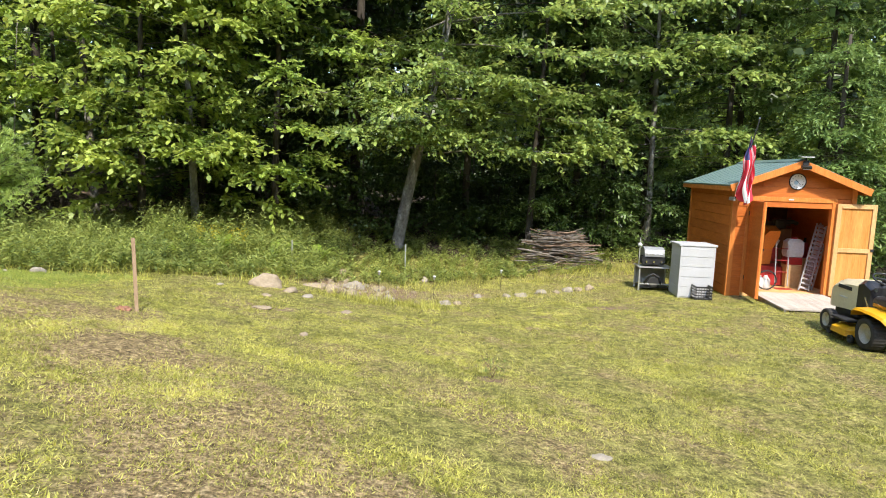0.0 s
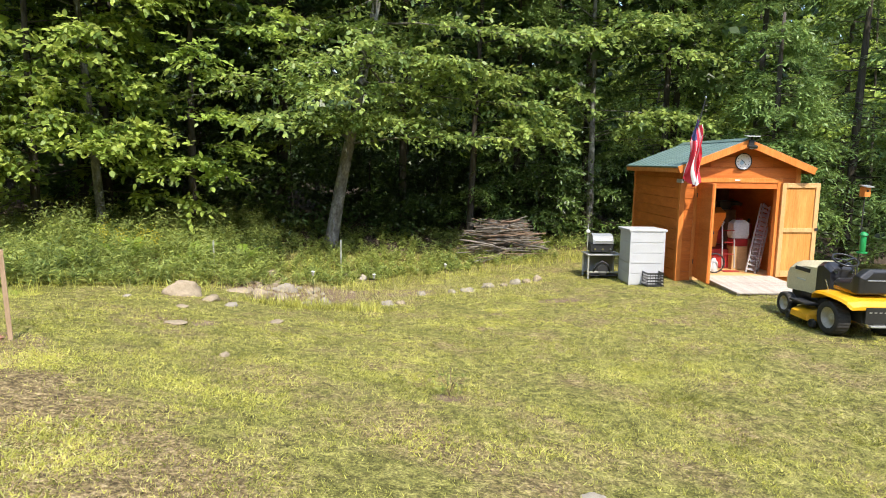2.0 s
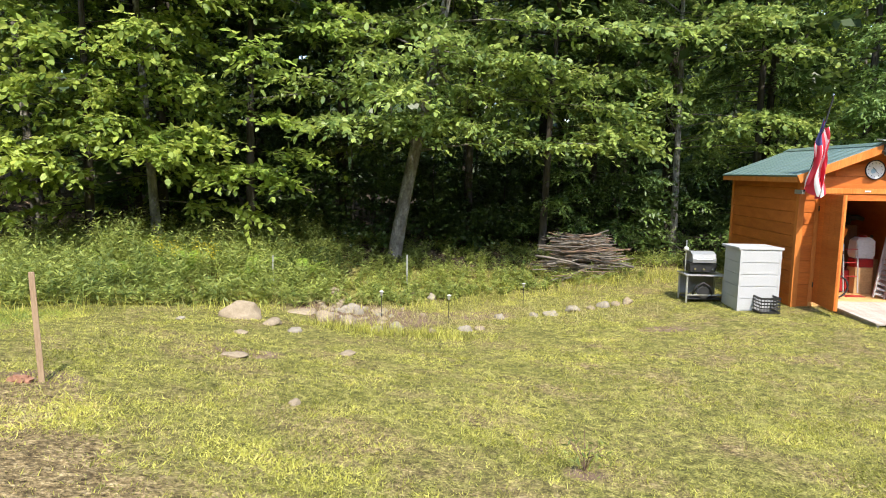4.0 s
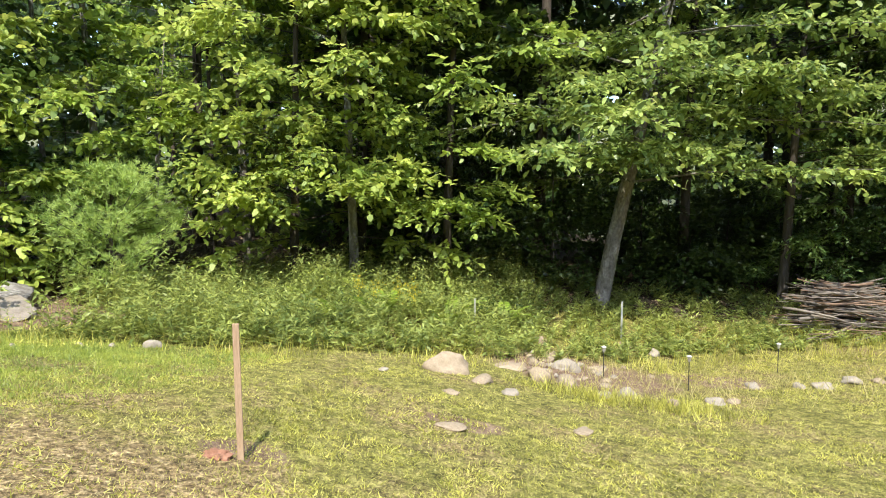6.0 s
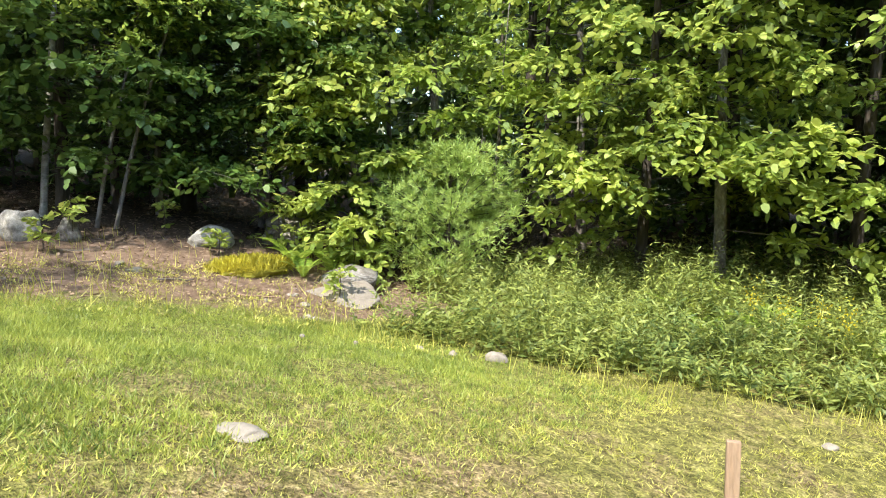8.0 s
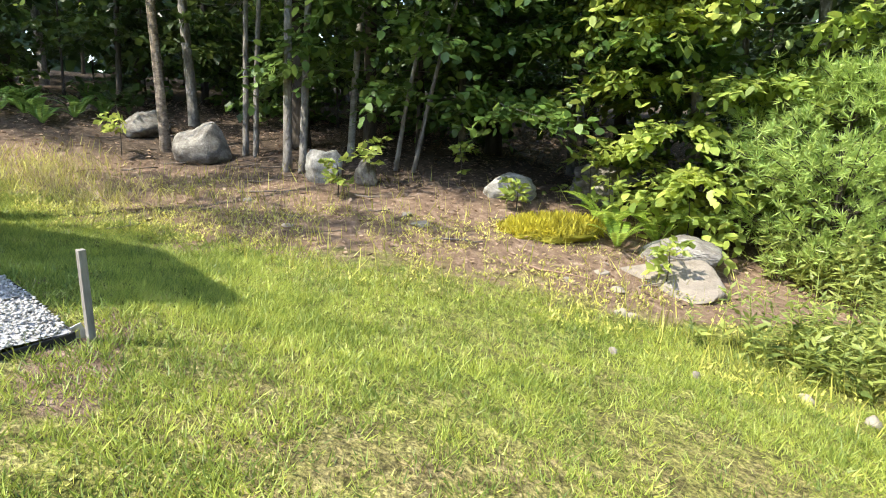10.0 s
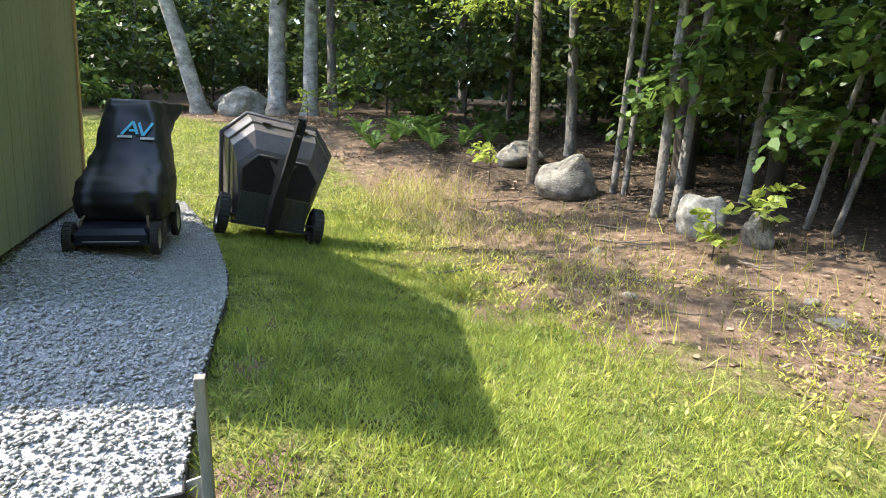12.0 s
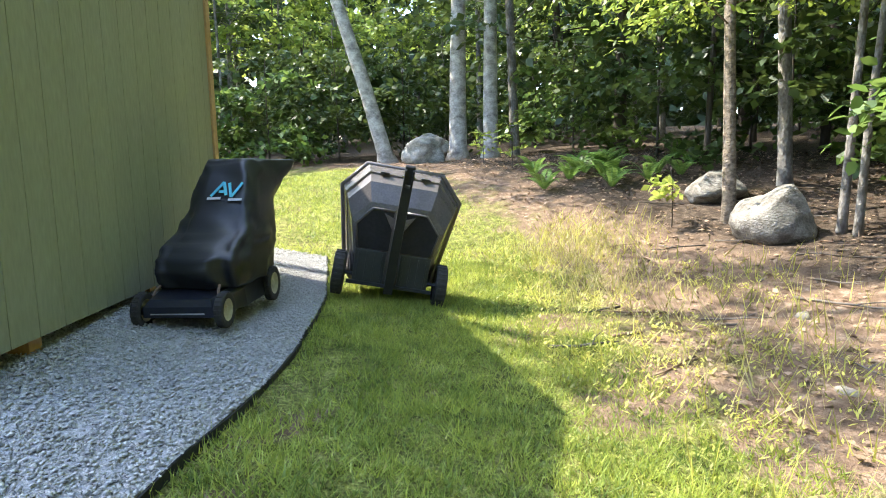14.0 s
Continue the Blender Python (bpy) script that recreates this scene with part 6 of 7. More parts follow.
def build_edge_trees():
    P = 12
    # leaning beech behind the garden bed
    tree("beech_tree", on_ground(-1.3, 16.5), "leaning grey beech with wide layered green crown", 11, 0.165, BARK_GREY, LEAF_BEECH,
         dict(z0=2.5, z1=9.8, reach=4.1, nbranch=52, ntwig=40, m=P, L=0.15, W=0.085, full=True, twig=(0.5, 1.1), rise=(-0.12, 0.2), toward=(0.1, -0.4), droop=0.2, flat=0.4), lean=(2.3, 0.2), wiggle=0.06, seed=3,
         low_crown=dict(z0=2.9, z1=5.4, reach=2.3, nbranch=16, ntwig=26, m=P, L=0.15, W=0.085, full=True, twig=(0.5, 1.0), rise=(0.0, 0.25), toward=(0.0, -1.6), droop=0.3, flat=0.4))
    # sunny broadleaves at the wood's edge, leafy to the ground
    for i, (x, y, h, reach, z0, mat, seed) in enumerate([
        (-7.2, 14.7, 7.5, 2.3, 0.5, LEAF_BRIGHT, 11), (-6.0, 15.0, 8.5, 2.6, 0.9, LEAF_BRIGHT, 12), (-4.4, 16.0, 9.0, 2.6, 1.2, LEAF_EDGE, 13),
        (-10.6, 13.6, 8.0, 2.4, 0.8, LEAF_EDGE, 14), (-12.6, 11.8, 8.0, 2.5, 1.1, LEAF_MAPLE, 15), (-10.9, 11.9, 4.6, 1.4, 0.2, LEAF_BRIGHT, 16),
        (2.4, 17.6, 9.5, 3.2, 2.8, LEAF_BEECH, 18), (6.0, 18.2, 9.5, 3.0, 2.6, LEAF_BEECH, 19), (-7.2, 16.8, 10.0, 3.0, 1.6, LEAF_EDGE, 20), (-9.0, 16.0, 10.0, 3.0, 1.2, LEAF_EDGE, 21)]):
        tree("maple_tree" if mat is not LEAF_BEECH else "beech_tree", on_ground(x, y), "leafy green tree with foliage down to the weeds" if z0 < 2 else "tall tree with layered green crown behind the brush pile",
             h, 0.10, BARK_GREY if i % 2 else BARK_DARK, mat, dict(z0=z0, z1=h - 0.4, reach=reach, nbranch=32, ntwig=22, m=12, L=0.15, W=0.10, full=True, rise=(-0.1, 0.35), toward=(0.25, -0.9), flat=0.42), lean=(0.3 * (-1) ** i, -0.4), seed=seed, group="wood's edge trees")
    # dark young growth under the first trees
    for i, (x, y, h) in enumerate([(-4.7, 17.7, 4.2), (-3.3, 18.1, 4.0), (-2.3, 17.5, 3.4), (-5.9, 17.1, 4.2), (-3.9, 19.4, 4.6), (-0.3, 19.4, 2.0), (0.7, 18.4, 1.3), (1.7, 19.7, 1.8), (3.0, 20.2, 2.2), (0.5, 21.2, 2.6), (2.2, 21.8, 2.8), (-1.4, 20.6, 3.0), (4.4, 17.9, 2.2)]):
        tree("understorey_sapling", on_ground(x, y), "dark leafy sapling in the shade of the wood's edge", h, 0.03, BARK_DARK, LEAF_SHADED, dict(z0=0.25, z1=h - 0.1, reach=1.35 if h > 3 else 0.9, nbranch=26, ntwig=15, m=10, L=0.13, W=0.08, rise=(-0.1, 0.4)), seed=150 + i, group="shade saplings")
    # yellow-green striped sapling
    tree("sapling", on_ground(-9.25, 13.2), "slim yellow-green sapling rising above the pine shrub", 4.7, 0.025, BARK_GREY, FERN_LEAF,
         dict(z0=1.4, z1=4.2, reach=0.75, nbranch=16, ntwig=7, m=9, L=0.13, W=0.05, twig=(0.3, 0.55), rise=(0.3, 0.9), shape="cone"), lean=(0.35, -0.1), seed=31)
    # hemlocks by the shed
    for x, y, h, seed, reach in ((3.9, 18.6, 8, 41, 2.2), (5.2, 19.2, 9.5, 42, 2.6), (8.3, 18.6, 9, 43, 2.6), (10.4, 17.5, 10, 44, 2.8), (12.2, 16.0, 10, 45, 2.9), (9.6, 15.4, 6.0, 46, 1.7), (13.2, 13.2, 9, 47, 2.8)):
        tree("hemlock_tree", on_ground(x, y), "dark green feathery hemlock with drooping branches to the ground", h, 0.13, BARK_DARK, HEMLOCK,
             dict(z0=0.35, z1=h - 0.15, reach=reach, nbranch=80, ntwig=20, m=13, L=0.15, W=0.045, twig=(0.35, 0.75), rise=(-0.15, 0.2), shape="cone", droop=0.4, flat=0.35), seed=seed, group="hemlocks behind the shed")


def build_west_trees():
    spec = [  # x, y, h, radius, bark, lean, z0, name
        (-14.6, 5.42, 9, 0.075, BARK_FLAKY, (-0.9, -0.5), "slim tree with flaky brown bark beside boulders"),
        (-13.15, 6.98, 10, 0.06, BARK_GREY, (0.0, 0.3), "slender grey trunk at the wood's edge"),
        (-13.05, 7.16, 10, 0.052, BARK_GREY, (0.25, 0.7), "slender grey trunk at the wood's edge"),
        (-13.7, 7.95, 9, 0.052, BARK_BIRCH, (0.5, 0.5), "slender grey trunk at the wood's edge"),
        (-14.2, 6.5, 8, 0.045, BARK_GREY, (0.1, 0.4), "thin grey sapling trunk at the wood's edge"),
        (-14.1, 6.64, 8, 0.04, BARK_GREY, (0.6, 0.3), "thin grey sapling trunk at the wood's edge"),
        (-13.9, 8.3, 10, 0.1, BARK_DARK, (-0.2, 0.2), "dark trunk at the wood's edge"),
        (-12.75, 8.35, 6, 0.03, BARK_GREY, (1.0, 1.0), "thin leaning sapling trunk"),
        (-12.6, 8.55, 6, 0.03, BARK_GREY, (0.9, 1.3), "thin leaning sapling trunk"),
        (-16.2, 5.8, 11, 0.09, BARK_GREY, (-0.2, -0.5), "grey trunk inside the wood"),
    ]
    for i, (x, y, h, r, bark, lean, label) in enumerate(spec):
        y -= 0.1
        tree("young_tree", on_ground(x, y), label, h, r, bark, LEAF_EDGE, dict(z0=2.2 if bark is BARK_FLAKY else 2.9 if r > 0.05 else 2.4, z1=h - 0.3, reach=1.8 if r > 0.05 else 0.9, nbranch=24 if r > 0.05 else 9, ntwig=22, m=12, L=0.10, W=0.055, full=True, rise=(-0.1, 0.4), flat=0.45), lean=lean, seed=60 + i, group="slim trunks above the boulders", wiggle=0.11)
    # large-leaved maple spreading low over the slope
    for x, y, h, seed, reach, z0 in ((-13.6, 9.6, 7, 81, 2.7, 0.55), (-13.0, 11.2, 7, 82, 2.6, 0.5), (-15.0, 9.4, 9, 83, 3.0, 1.4)):
        tree("maple_tree", on_ground(x, y), "young maple with broad dark green leaves in low layers", h, 0.06, BARK_GREY, LEAF_MAPLE,
             dict(z0=z0, z1=h - 0.3, reach=reach, nbranch=36, ntwig=22, m=9, L=0.15, W=0.115, full=True, rise=(-0.12, 0.25), toward=(0.7, -0.5), twig=(0.4, 0.9), flat=0.4), seed=seed, group="low maples", lean=(0.5, -0.3))
    # tall tree behind the house, whose crown dapples the bank
    tree("ash_tree", on_ground(-9.6, -1.5), "tall tree behind the house with thin high crown", 11.5, 0.14, BARK_GREY, LEAF_EDGE, dict(z0=7.8, z1=11.3, reach=1.9, nbranch=17, ntwig=12, m=10, L=0.16, W=0.11), lean=(-1.0, 1.3), seed=97)
    # birches at the end of the lawn
    for x, y, r, lean, seed, lab in ((-17.9, -2.35, 0.17, (2.3, -3.2), 91, "leaning white birch trunk at the lawn's end"), (-18.7, -1.05, 0.2, (0.2, 0.3), 92, "thick pale birch trunk with spreading roots"), (-18.85, -0.3, 0.17, (0.7, 0.5), 93, "pale birch trunk beside its twin")):
        tree("birch_tree", on_ground(x, y), lab, 13, r, BARK_BIRCH, LEAF_EDGE, dict(z0=5.0, z1=12.5, reach=3.4, nbranch=30, ntwig=24, m=10, L=0.15, W=0.1), lean=lean, seed=seed, group="birches", wiggle=0.1, flare=1.9)


def build_forest():
    """The wood beyond: tall trunks with high crowns, and leafy undergrowth, thinning out of sight."""
    rng = np.random.default_rng(5)
    protos = []
    for k in range(5):
        h = 12 + 1.2 * k
        args = dict(z0=2.4 if k % 2 else 3.6, z1=h - 0.5, reach=3.2, nbranch=34, ntwig=11, m=7, L=0.27, W=0.18, twig=(0.6, 1.3), rise=(-0.1, 0.5))
        protos.append(tree("forest_tree", (0, 0, -60), "tall forest tree with dark trunk and high crown", h, (0.06, 0.15, 0.08, 0.11, 0.05)[k], BARK_DARK if k % 3 else BARK_GREY, LEAF_SHADED if k % 2 else LEAF_EDGE, args, lean=(rng.normal(0, 0.5), rng.normal(0, 0.5)), seed=100 + k, group="forest trees"))
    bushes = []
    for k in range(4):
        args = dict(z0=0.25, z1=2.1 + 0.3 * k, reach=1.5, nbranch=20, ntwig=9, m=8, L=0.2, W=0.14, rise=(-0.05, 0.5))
        bushes.append(tree("understorey_bush", (0, 0, -60), "leafy green bush in the forest undergrowth", 2.6 + 0.3 * k, 0.025, BARK_DARK, LEAF_MAPLE if k == 0 else LEAF_SHADED, args, seed=120 + k, category="bush", group="forest undergrowth"))
    # dense overhead crowns added to keep sun off the floor here
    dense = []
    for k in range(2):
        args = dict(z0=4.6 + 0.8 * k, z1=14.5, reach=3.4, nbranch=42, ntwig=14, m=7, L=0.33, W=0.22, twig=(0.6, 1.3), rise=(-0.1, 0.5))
        dense.append(tree("forest_tree", on_ground(0.6 - 3.4 * k, 19.0), "tall dark-barked forest tree with dense high crown", 15, 0.12 + 0.05 * k, BARK_DARK, LEAF_SHADED, args, lean=(0.3, 0.2), seed=140 + k, group="forest trees"))
    used = []
    spots = [(0.6, 19.0), (-2.8, 19.0)]
    for _ in range(9000):
        x, y = rng.uniform(-46, 24), rng.uniform(-24, 46)
        d = float(beyond(WOODS_EDGE, x, y))
        if d < 1.6 or d > 21 or (x > 1.5 and y < 19) or (x > -9.5 and y < 8 and not (x < -4 and y < -9)):
            continue
        gap = 1.7 + d * 0.035
        if any((x - a) ** 2 + (y - b) ** 2 < gap * gap for a, b in spots):
            continue
        spots.append((x, y))
    n = 0
    for i, (x, y) in enumerate(spots[2:125]):
        p = protos[i % 5]
        if -7 < x < 9 and 15 < y < 30:
            copy_thing(dense[i % 2], pose(*on_ground(x, y, -0.05), 0, 0, rng.uniform(0, 360)))
            continue
        m = pose(*on_ground(x, y, -0.05), 0, 0, rng.uniform(0, 360))
        if n < 5 and p not in used:
            p.matrix_basis = m
            used.append(p)
            n += 1
        else:
            copy_thing(p, m)
    k = 0
    placed = [(-17.2, -5.6), (-16.2, -6.9), (-18.4, -4.4), (-18.9, -6.0), (-15.0, -8.3), (-20.0, -3.6), (-20.8, 0.8), (-17.6, 5.6), (-16.9, 8.3), (-18.8, 3.3), (-19.6, 6.9), (-18.0, 9.7), (-16.3, 10.6), (-20.6, 4.6)]
    for i, (x, y) in enumerate(placed):
        m = pose(*on_ground(x, y, -0.03), 0, 0, 70 * i)
        if i < 4:
            bushes[i].matrix_basis = m
        else:
            copy_thing(bushes[(i % 2) * 2], m)
    k = 4
    for _ in range(6000):
        x, y = rng.uniform(-42, 22), rng.uniform(-20, 42)
        d = float(beyond(WOODS_EDGE, x, y))
        near_west = x < -10.5 and y < 9.0
        if d < (5.5 if near_west else 3.0) or d > 20 or (x > 1.5 and y < 20) or (x > -9.5 and y < 8 and not (x < -4 and y < -9)):
            continue
        if -5.0 < x < 6 and d < 12 and rng.random() < 0.9:
            continue
        if any((x - a) ** 2 + (y - b) ** 2 < 1.9**2 for a, b in placed):
            continue
        placed.append((x, y))
        m = pose(*on_ground(x, y, -0.03), 0, 0, rng.uniform(0, 360))
        copy_thing(bushes[k % 4], m)
        k += 1
        if k > 75:
            break


def build_pine_shrub(x, y, h, w):
    rng = np.random.default_rng(21)
    t = thing("pine_shrub", pose(*on_ground(x, y)), "bushy young white pine with soft long needles", "shrub")
    part("trunk", tube([(0, 0, -0.05), (0.03, 0, h * 0.5), (0.05, 0.02, h * 0.96)], [0.04, 0.028, 0.008], 8), BARK_DARK, t)
    pts, ways = [], []
    bm = bmesh.new()
    for i in range(120):
        k = rng.uniform(0.03, 0.97)
        z = h * k
        r = w * (0.55 + 0.45 * math.sin(min(1, k * 2.4) * math.pi / 2)) * (1 - k**1.9) ** 0.8 * rng.uniform(0.82, 1.08) + 0.06
        a = i * 2.39996
        d = np.array([math.cos(a), math.sin(a), rng.uniform(0.15, 0.75)])
        s = np.array([0.04 * k, 0, z * 0.92])
        tip = s + d * r
        tube([tuple(s), tuple(s + d * r * 0.6), tuple(tip)], [0.008, 0.006, 0.003], 4, bm)
        for q in np.linspace(0.3, 1.0, 7):
            for _ in range(3):
                off = rng.normal(0, 0.075, 3)
                pts.append(s + d * r * q + off)
                ways.append(d * 0.7 + off * 7 + np.array([0, 0, 0.45]))
    part("branchwork", bm, BARK_DARK, t)
    pts, ways = np.array(pts), unit(np.array(ways))
    n, m = len(pts), 15
    way = ways[:, None] * 0.9 + rng.normal(0, 0.55, (n, m, 3))
    base = np.repeat(pts[:, None], m, 1).reshape(-1, 3)
    face = rng.normal(0, 1, (n * m, 3))
    data = blades(base, way.reshape(-1, 3), face, rng.uniform(0.08, 0.14, n * m), np.full(n * m, 0.011), 0, 0.4)
    part("needles", mesh_from("needles", *data, NEEDLE), NEEDLE, t)


def build_shrub_bed():
    """Waist-high weeds with narrow leaves along the wood's edge."""
    rng = np.random.default_rng(9)
    xs, ys = rng.uniform(-9.4, 8.5, 30000), rng.uniform(8.4, 18, 30000)
    d = beyond(LAWN_EDGE, xs, ys)
    w = beyond(WOODS_EDGE, xs, ys)
    tall = np.clip((-1.6 - xs) / 2.0, 0.12, 1)
    ok = (d > 0.05) & (w < np.where((xs > -4.5) & (xs < 4.5), 2.6, 1.2)) & (rng.random(30000) < 0.13 + 0.21 * tall) & ~((xs > 4.2) & (ys < 16.4)) & (xs > np.where(ys < 11.3, -8.0, -9.6) + 0.5 * rng.random(30000))
    x, y, tall, d = xs[ok], ys[ok], tall[ok], d[ok]
    z = height(x, y)
    clump = np.array([noise.noise((a * 1.15, b * 1.15, 8)) for a, b in zip(x, y)])
    hh = (0.24 + 0.38 * tall + 0.6 * clump * tall) * rng.uniform(0.6, 1.25, len(x)) * np.clip(0.45 + d * 0.8, 0, 1)
    base = np.stack([x, y, z], -1)
    way = np.stack([rng.normal(0, 0.22, len(x)), rng.normal(-0.05, 0.22, len(x)), np.ones(len(x))], -1)
    m = 24
    k = np.linspace(0.12, 1.0, m)[None] + rng.normal(0, 0.02, (len(x), m))
    p = base[:, None] + way[:, None] * (hh[:, None] * k)[..., None]
    a = rng.uniform(0, 6.28, (len(x), 1)) + np.arange(m)[None] * 2.4
    el = rng.normal(0.25, 0.4, (len(x), m))
    dd = np.stack([np.cos(a), np.sin(a), el], -1)
    f = np.broadcast_to([0, 0, 1.0], dd.shape) + rng.normal(0, 0.3, dd.shape)
    L = rng.uniform(0.09, 0.165, (len(x), m)) * (1.15 - 0.45 * k)
    lv = blades(p.reshape(-1, 3), dd.reshape(-1, 3), f.reshape(-1, 3), L.ravel(), L.ravel() * 0.25)
    st = blades(base, way, rng.normal(0, 1, base.shape), hh, np.full(len(x), 0.012), 0, 0.3)
    v, q = joined([lv, st])
    tagged(new("weed_bed", mesh_from("weed_bed", v, q, SHRUB_LEAF)), "dense green narrow-leaved weeds along the wood's edge", "weeds", kind="stuff")


def build_fern(x, y, n, size, mat=None, seed=1, label="green fern with arching feathery fronds"):
    rng = np.random.default_rng(seed)
    mat = mat or FERN_LEAF
    t = thing("fern", pose(*on_ground(x, y)), label, "fern", "ferns")
    for i in range(n):
        a = 6.283 * i / n + rng.normal(0, 0.3)
        ln = size * rng.uniform(0.75, 1.15)
        k = np.linspace(0.08, 1, 26)
        up = rng.uniform(0.9, 1.3)
        r = ln * (k * 0.55 + 0.25 * k**2)
        z = ln * (up * k - 0.62 * k**2.2)
        c = np.stack([np.cos(a) * r, np.sin(a) * r, z], -1)
        d = unit(np.gradient(c, axis=0))
        lat = np.array([-math.sin(a), math.cos(a), 0])
        prof = np.sin(np.clip(k * 1.08, 0, 1) * math.pi) ** 0.7 * 0.17 * ln + 0.01
        pieces = []
        for s in (-1, 1):
            pieces.append(blades(c, lat * s + d * 0.35, np.cross(d, lat) + 0 * c, prof, np.full(26, 0.055 * ln), 0.1, 0.4))
        stem = blades(c[:-1], np.diff(c, axis=0), np.broadcast_to(lat, c[:-1].shape), np.linalg.norm(np.diff(c, axis=0), axis=1), np.full(25, 0.008), 0, 0.5)
        v, f = joined(pieces + [stem])
        part("frond", mesh_from("frond", v, f, mat), mat, t)


def build_small_plants():
    for i, (x, y, n, s) in enumerate([(-10.35, 10.1, 7, 0.75), (-10.0, 10.5, 7, 0.7), (-9.9, 9.9, 6, 0.55), (-4.6, 12.6, 7, 0.85), (-3.6, 12.9, 7, 0.8), (-5.4, 12.3, 6, 0.8), (-2.8, 13.6, 6, 0.7)]):
        build_fern(x, y, n, s, FERN_LEAF, 200 + i, "bright yellow-green fern with upright fronds")
    for i in range(17):
        r = np.random.default_rng(300 + i)
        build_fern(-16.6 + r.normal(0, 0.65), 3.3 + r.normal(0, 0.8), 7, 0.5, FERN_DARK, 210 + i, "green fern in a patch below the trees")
    # yellow flower plumes among the weeds
    for i, (x, y) in enumerate([(-4.4, 11.7), (-4.1, 11.9), (-4.75, 11.95), (-3.85, 11.7)]):
        rng = np.random.default_rng(400 + i)
        g = thing("goldenrod", pose(*on_ground(x, y)), "goldenrod with yellow flower plume among the weeds", "flower", "goldenrods")
        part("stem", tube([(0, 0, 0), (0.02, 0, 0.4), (0.05, -0.02, 0.78)], 0.006, 5), SHRUB_LEAF, g)
        c = np.array([0.05, -0.02, 0.7]) + rng.normal(0, 1, (80, 3)) * [0.05, 0.05, 0.09]
        part("plume", mesh_from("plume", *blades(c, rng.normal(0, 1, c.shape), rng.normal(0, 1, c.shape), np.full(80, 0.03), np.full(80, 0.014)), YELLOW_LEAF), YELLOW_LEAF, g)
        lv = np.array([0.02, 0, 0.0]) + rng.uniform(0.1, 0.6, (26, 1)) * [0, 0, 1]
        a = rng.uniform(0, 6.28, 26)
        part("leaves", mesh_from("leaves", *blades(lv, np.stack([np.cos(a), np.sin(a), 0.3 + 0 * a], -1), np.broadcast_to([0, 0, 1.0], lv.shape), np.full(26, 0.11), np.full(26, 0.025)), SHRUB_LEAF), SHRUB_LEAF, g)
    # moss cushion
    rng = np.random.default_rng(77)
    mo = thing("moss_mound", pose(*on_ground(-10.35, 9.35)), "yellow-green moss and ground cover draped over a low bank", "moss")
    bm = bmesh.new()
    bmesh.ops.create_icosphere(bm, subdivisions=4, radius=1)
    for v in bm.verts:
        k = 1 + 0.3 * noise.noise(v.co * 2.2)
        v.co = Vector((v.co.x * 0.38 * k, v.co.y * 0.56 * k, v.co.z * 0.11 * k - 0.03))
    part("cushion", bm, MOSS, mo, smooth=True)
    th, rr = rng.uniform(0, 6.28, 5200), np.sqrt(rng.uniform(0, 1, 5200))
    c = np.stack([rr * np.cos(th) * 0.42, rr * np.sin(th) * 0.62, -0.03 + 0.15 * np.sqrt(np.clip(1.05 - rr**2, 0.02, 1))], -1)
    part("sprig_layer", mesh_from("sprigs", *blades(c, rng.normal(0, 0.7, c.shape) + [0, 0, 0.6], rng.normal(0, 1, c.shape), rng.uniform(0.04, 0.13, 5200), np.full(5200, 0.014)), MOSS), MOSS, mo)
    # leafy seedlings on the bank
    for i, (x, y, s) in enumerate([(-14.35, 4.75, 0.75), (-12.1, 7.75, 0.6), (-11.75, 7.3, 0.45), (-10.9, 9.2, 0.4), (-10.55, 10.2, 0.6), (-9.8, 10.7, 0.7), (-16.9, 1.3, 0.8), (-11.9, 8.9, 0.5), (-9.0, 9.8, 0.45), (-11.1, 10.3, 0.7), (-17.4, 0.4, 0.7)]):
        rng = np.random.default_rng(500 + i)
        g = thing("seedling", pose(*on_ground(x, y)), "small leafy tree seedling on the bank", "seedling", "seedlings")
        part("stem", tube([(0, 0, -0.02), (0.02, 0.01, s * 0.5), (0.03, -0.02, s)], [0.008, 0.006, 0.003], 5), BARK_DARK, g)
        n = 10
        st = np.stack([rng.uniform(0, 0.03, n), rng.uniform(-0.02, 0.02, n), rng.uniform(0.3, 1.0, n) * s], -1)
        a = rng.uniform(0, 6.28, n)
        part("leaves", mesh_from("leaves", *sprays(rng, st, np.stack([np.cos(a), np.sin(a), 0.3 + 0 * a], -1), np.full(n, s * 0.35), 7, 0.12, 0.07), LEAF_BRIGHT), LEAF_BRIGHT, g)
    # weed in the lawn
    rng = np.random.default_rng(600)
    g = thing("lawn_weed", pose(*on_ground(0.55, 6.15)), "small dry weed standing in the lawn", "weed")
    for i in range(9):
        a = i * 0.7
        part("stalk", tube([(0, 0, 0), (0.05 * math.cos(a), 0.05 * math.sin(a), 0.12), (0.13 * math.cos(a), 0.13 * math.sin(a), rng.uniform(0.14, 0.26))], 0.003, 4), STICK_BROWN, g)
    c = rng.normal(0, 1, (60, 3)) * [0.08, 0.08, 0.04] + [0, 0, 0.13]
    part("leaves", mesh_from("leaves", *blades(c, rng.normal(0, 1, c.shape), rng.normal(0, 1, c.shape), np.full(60, 0.06), np.full(60, 0.015)), SHRUB_LEAF), SHRUB_LEAF, g)


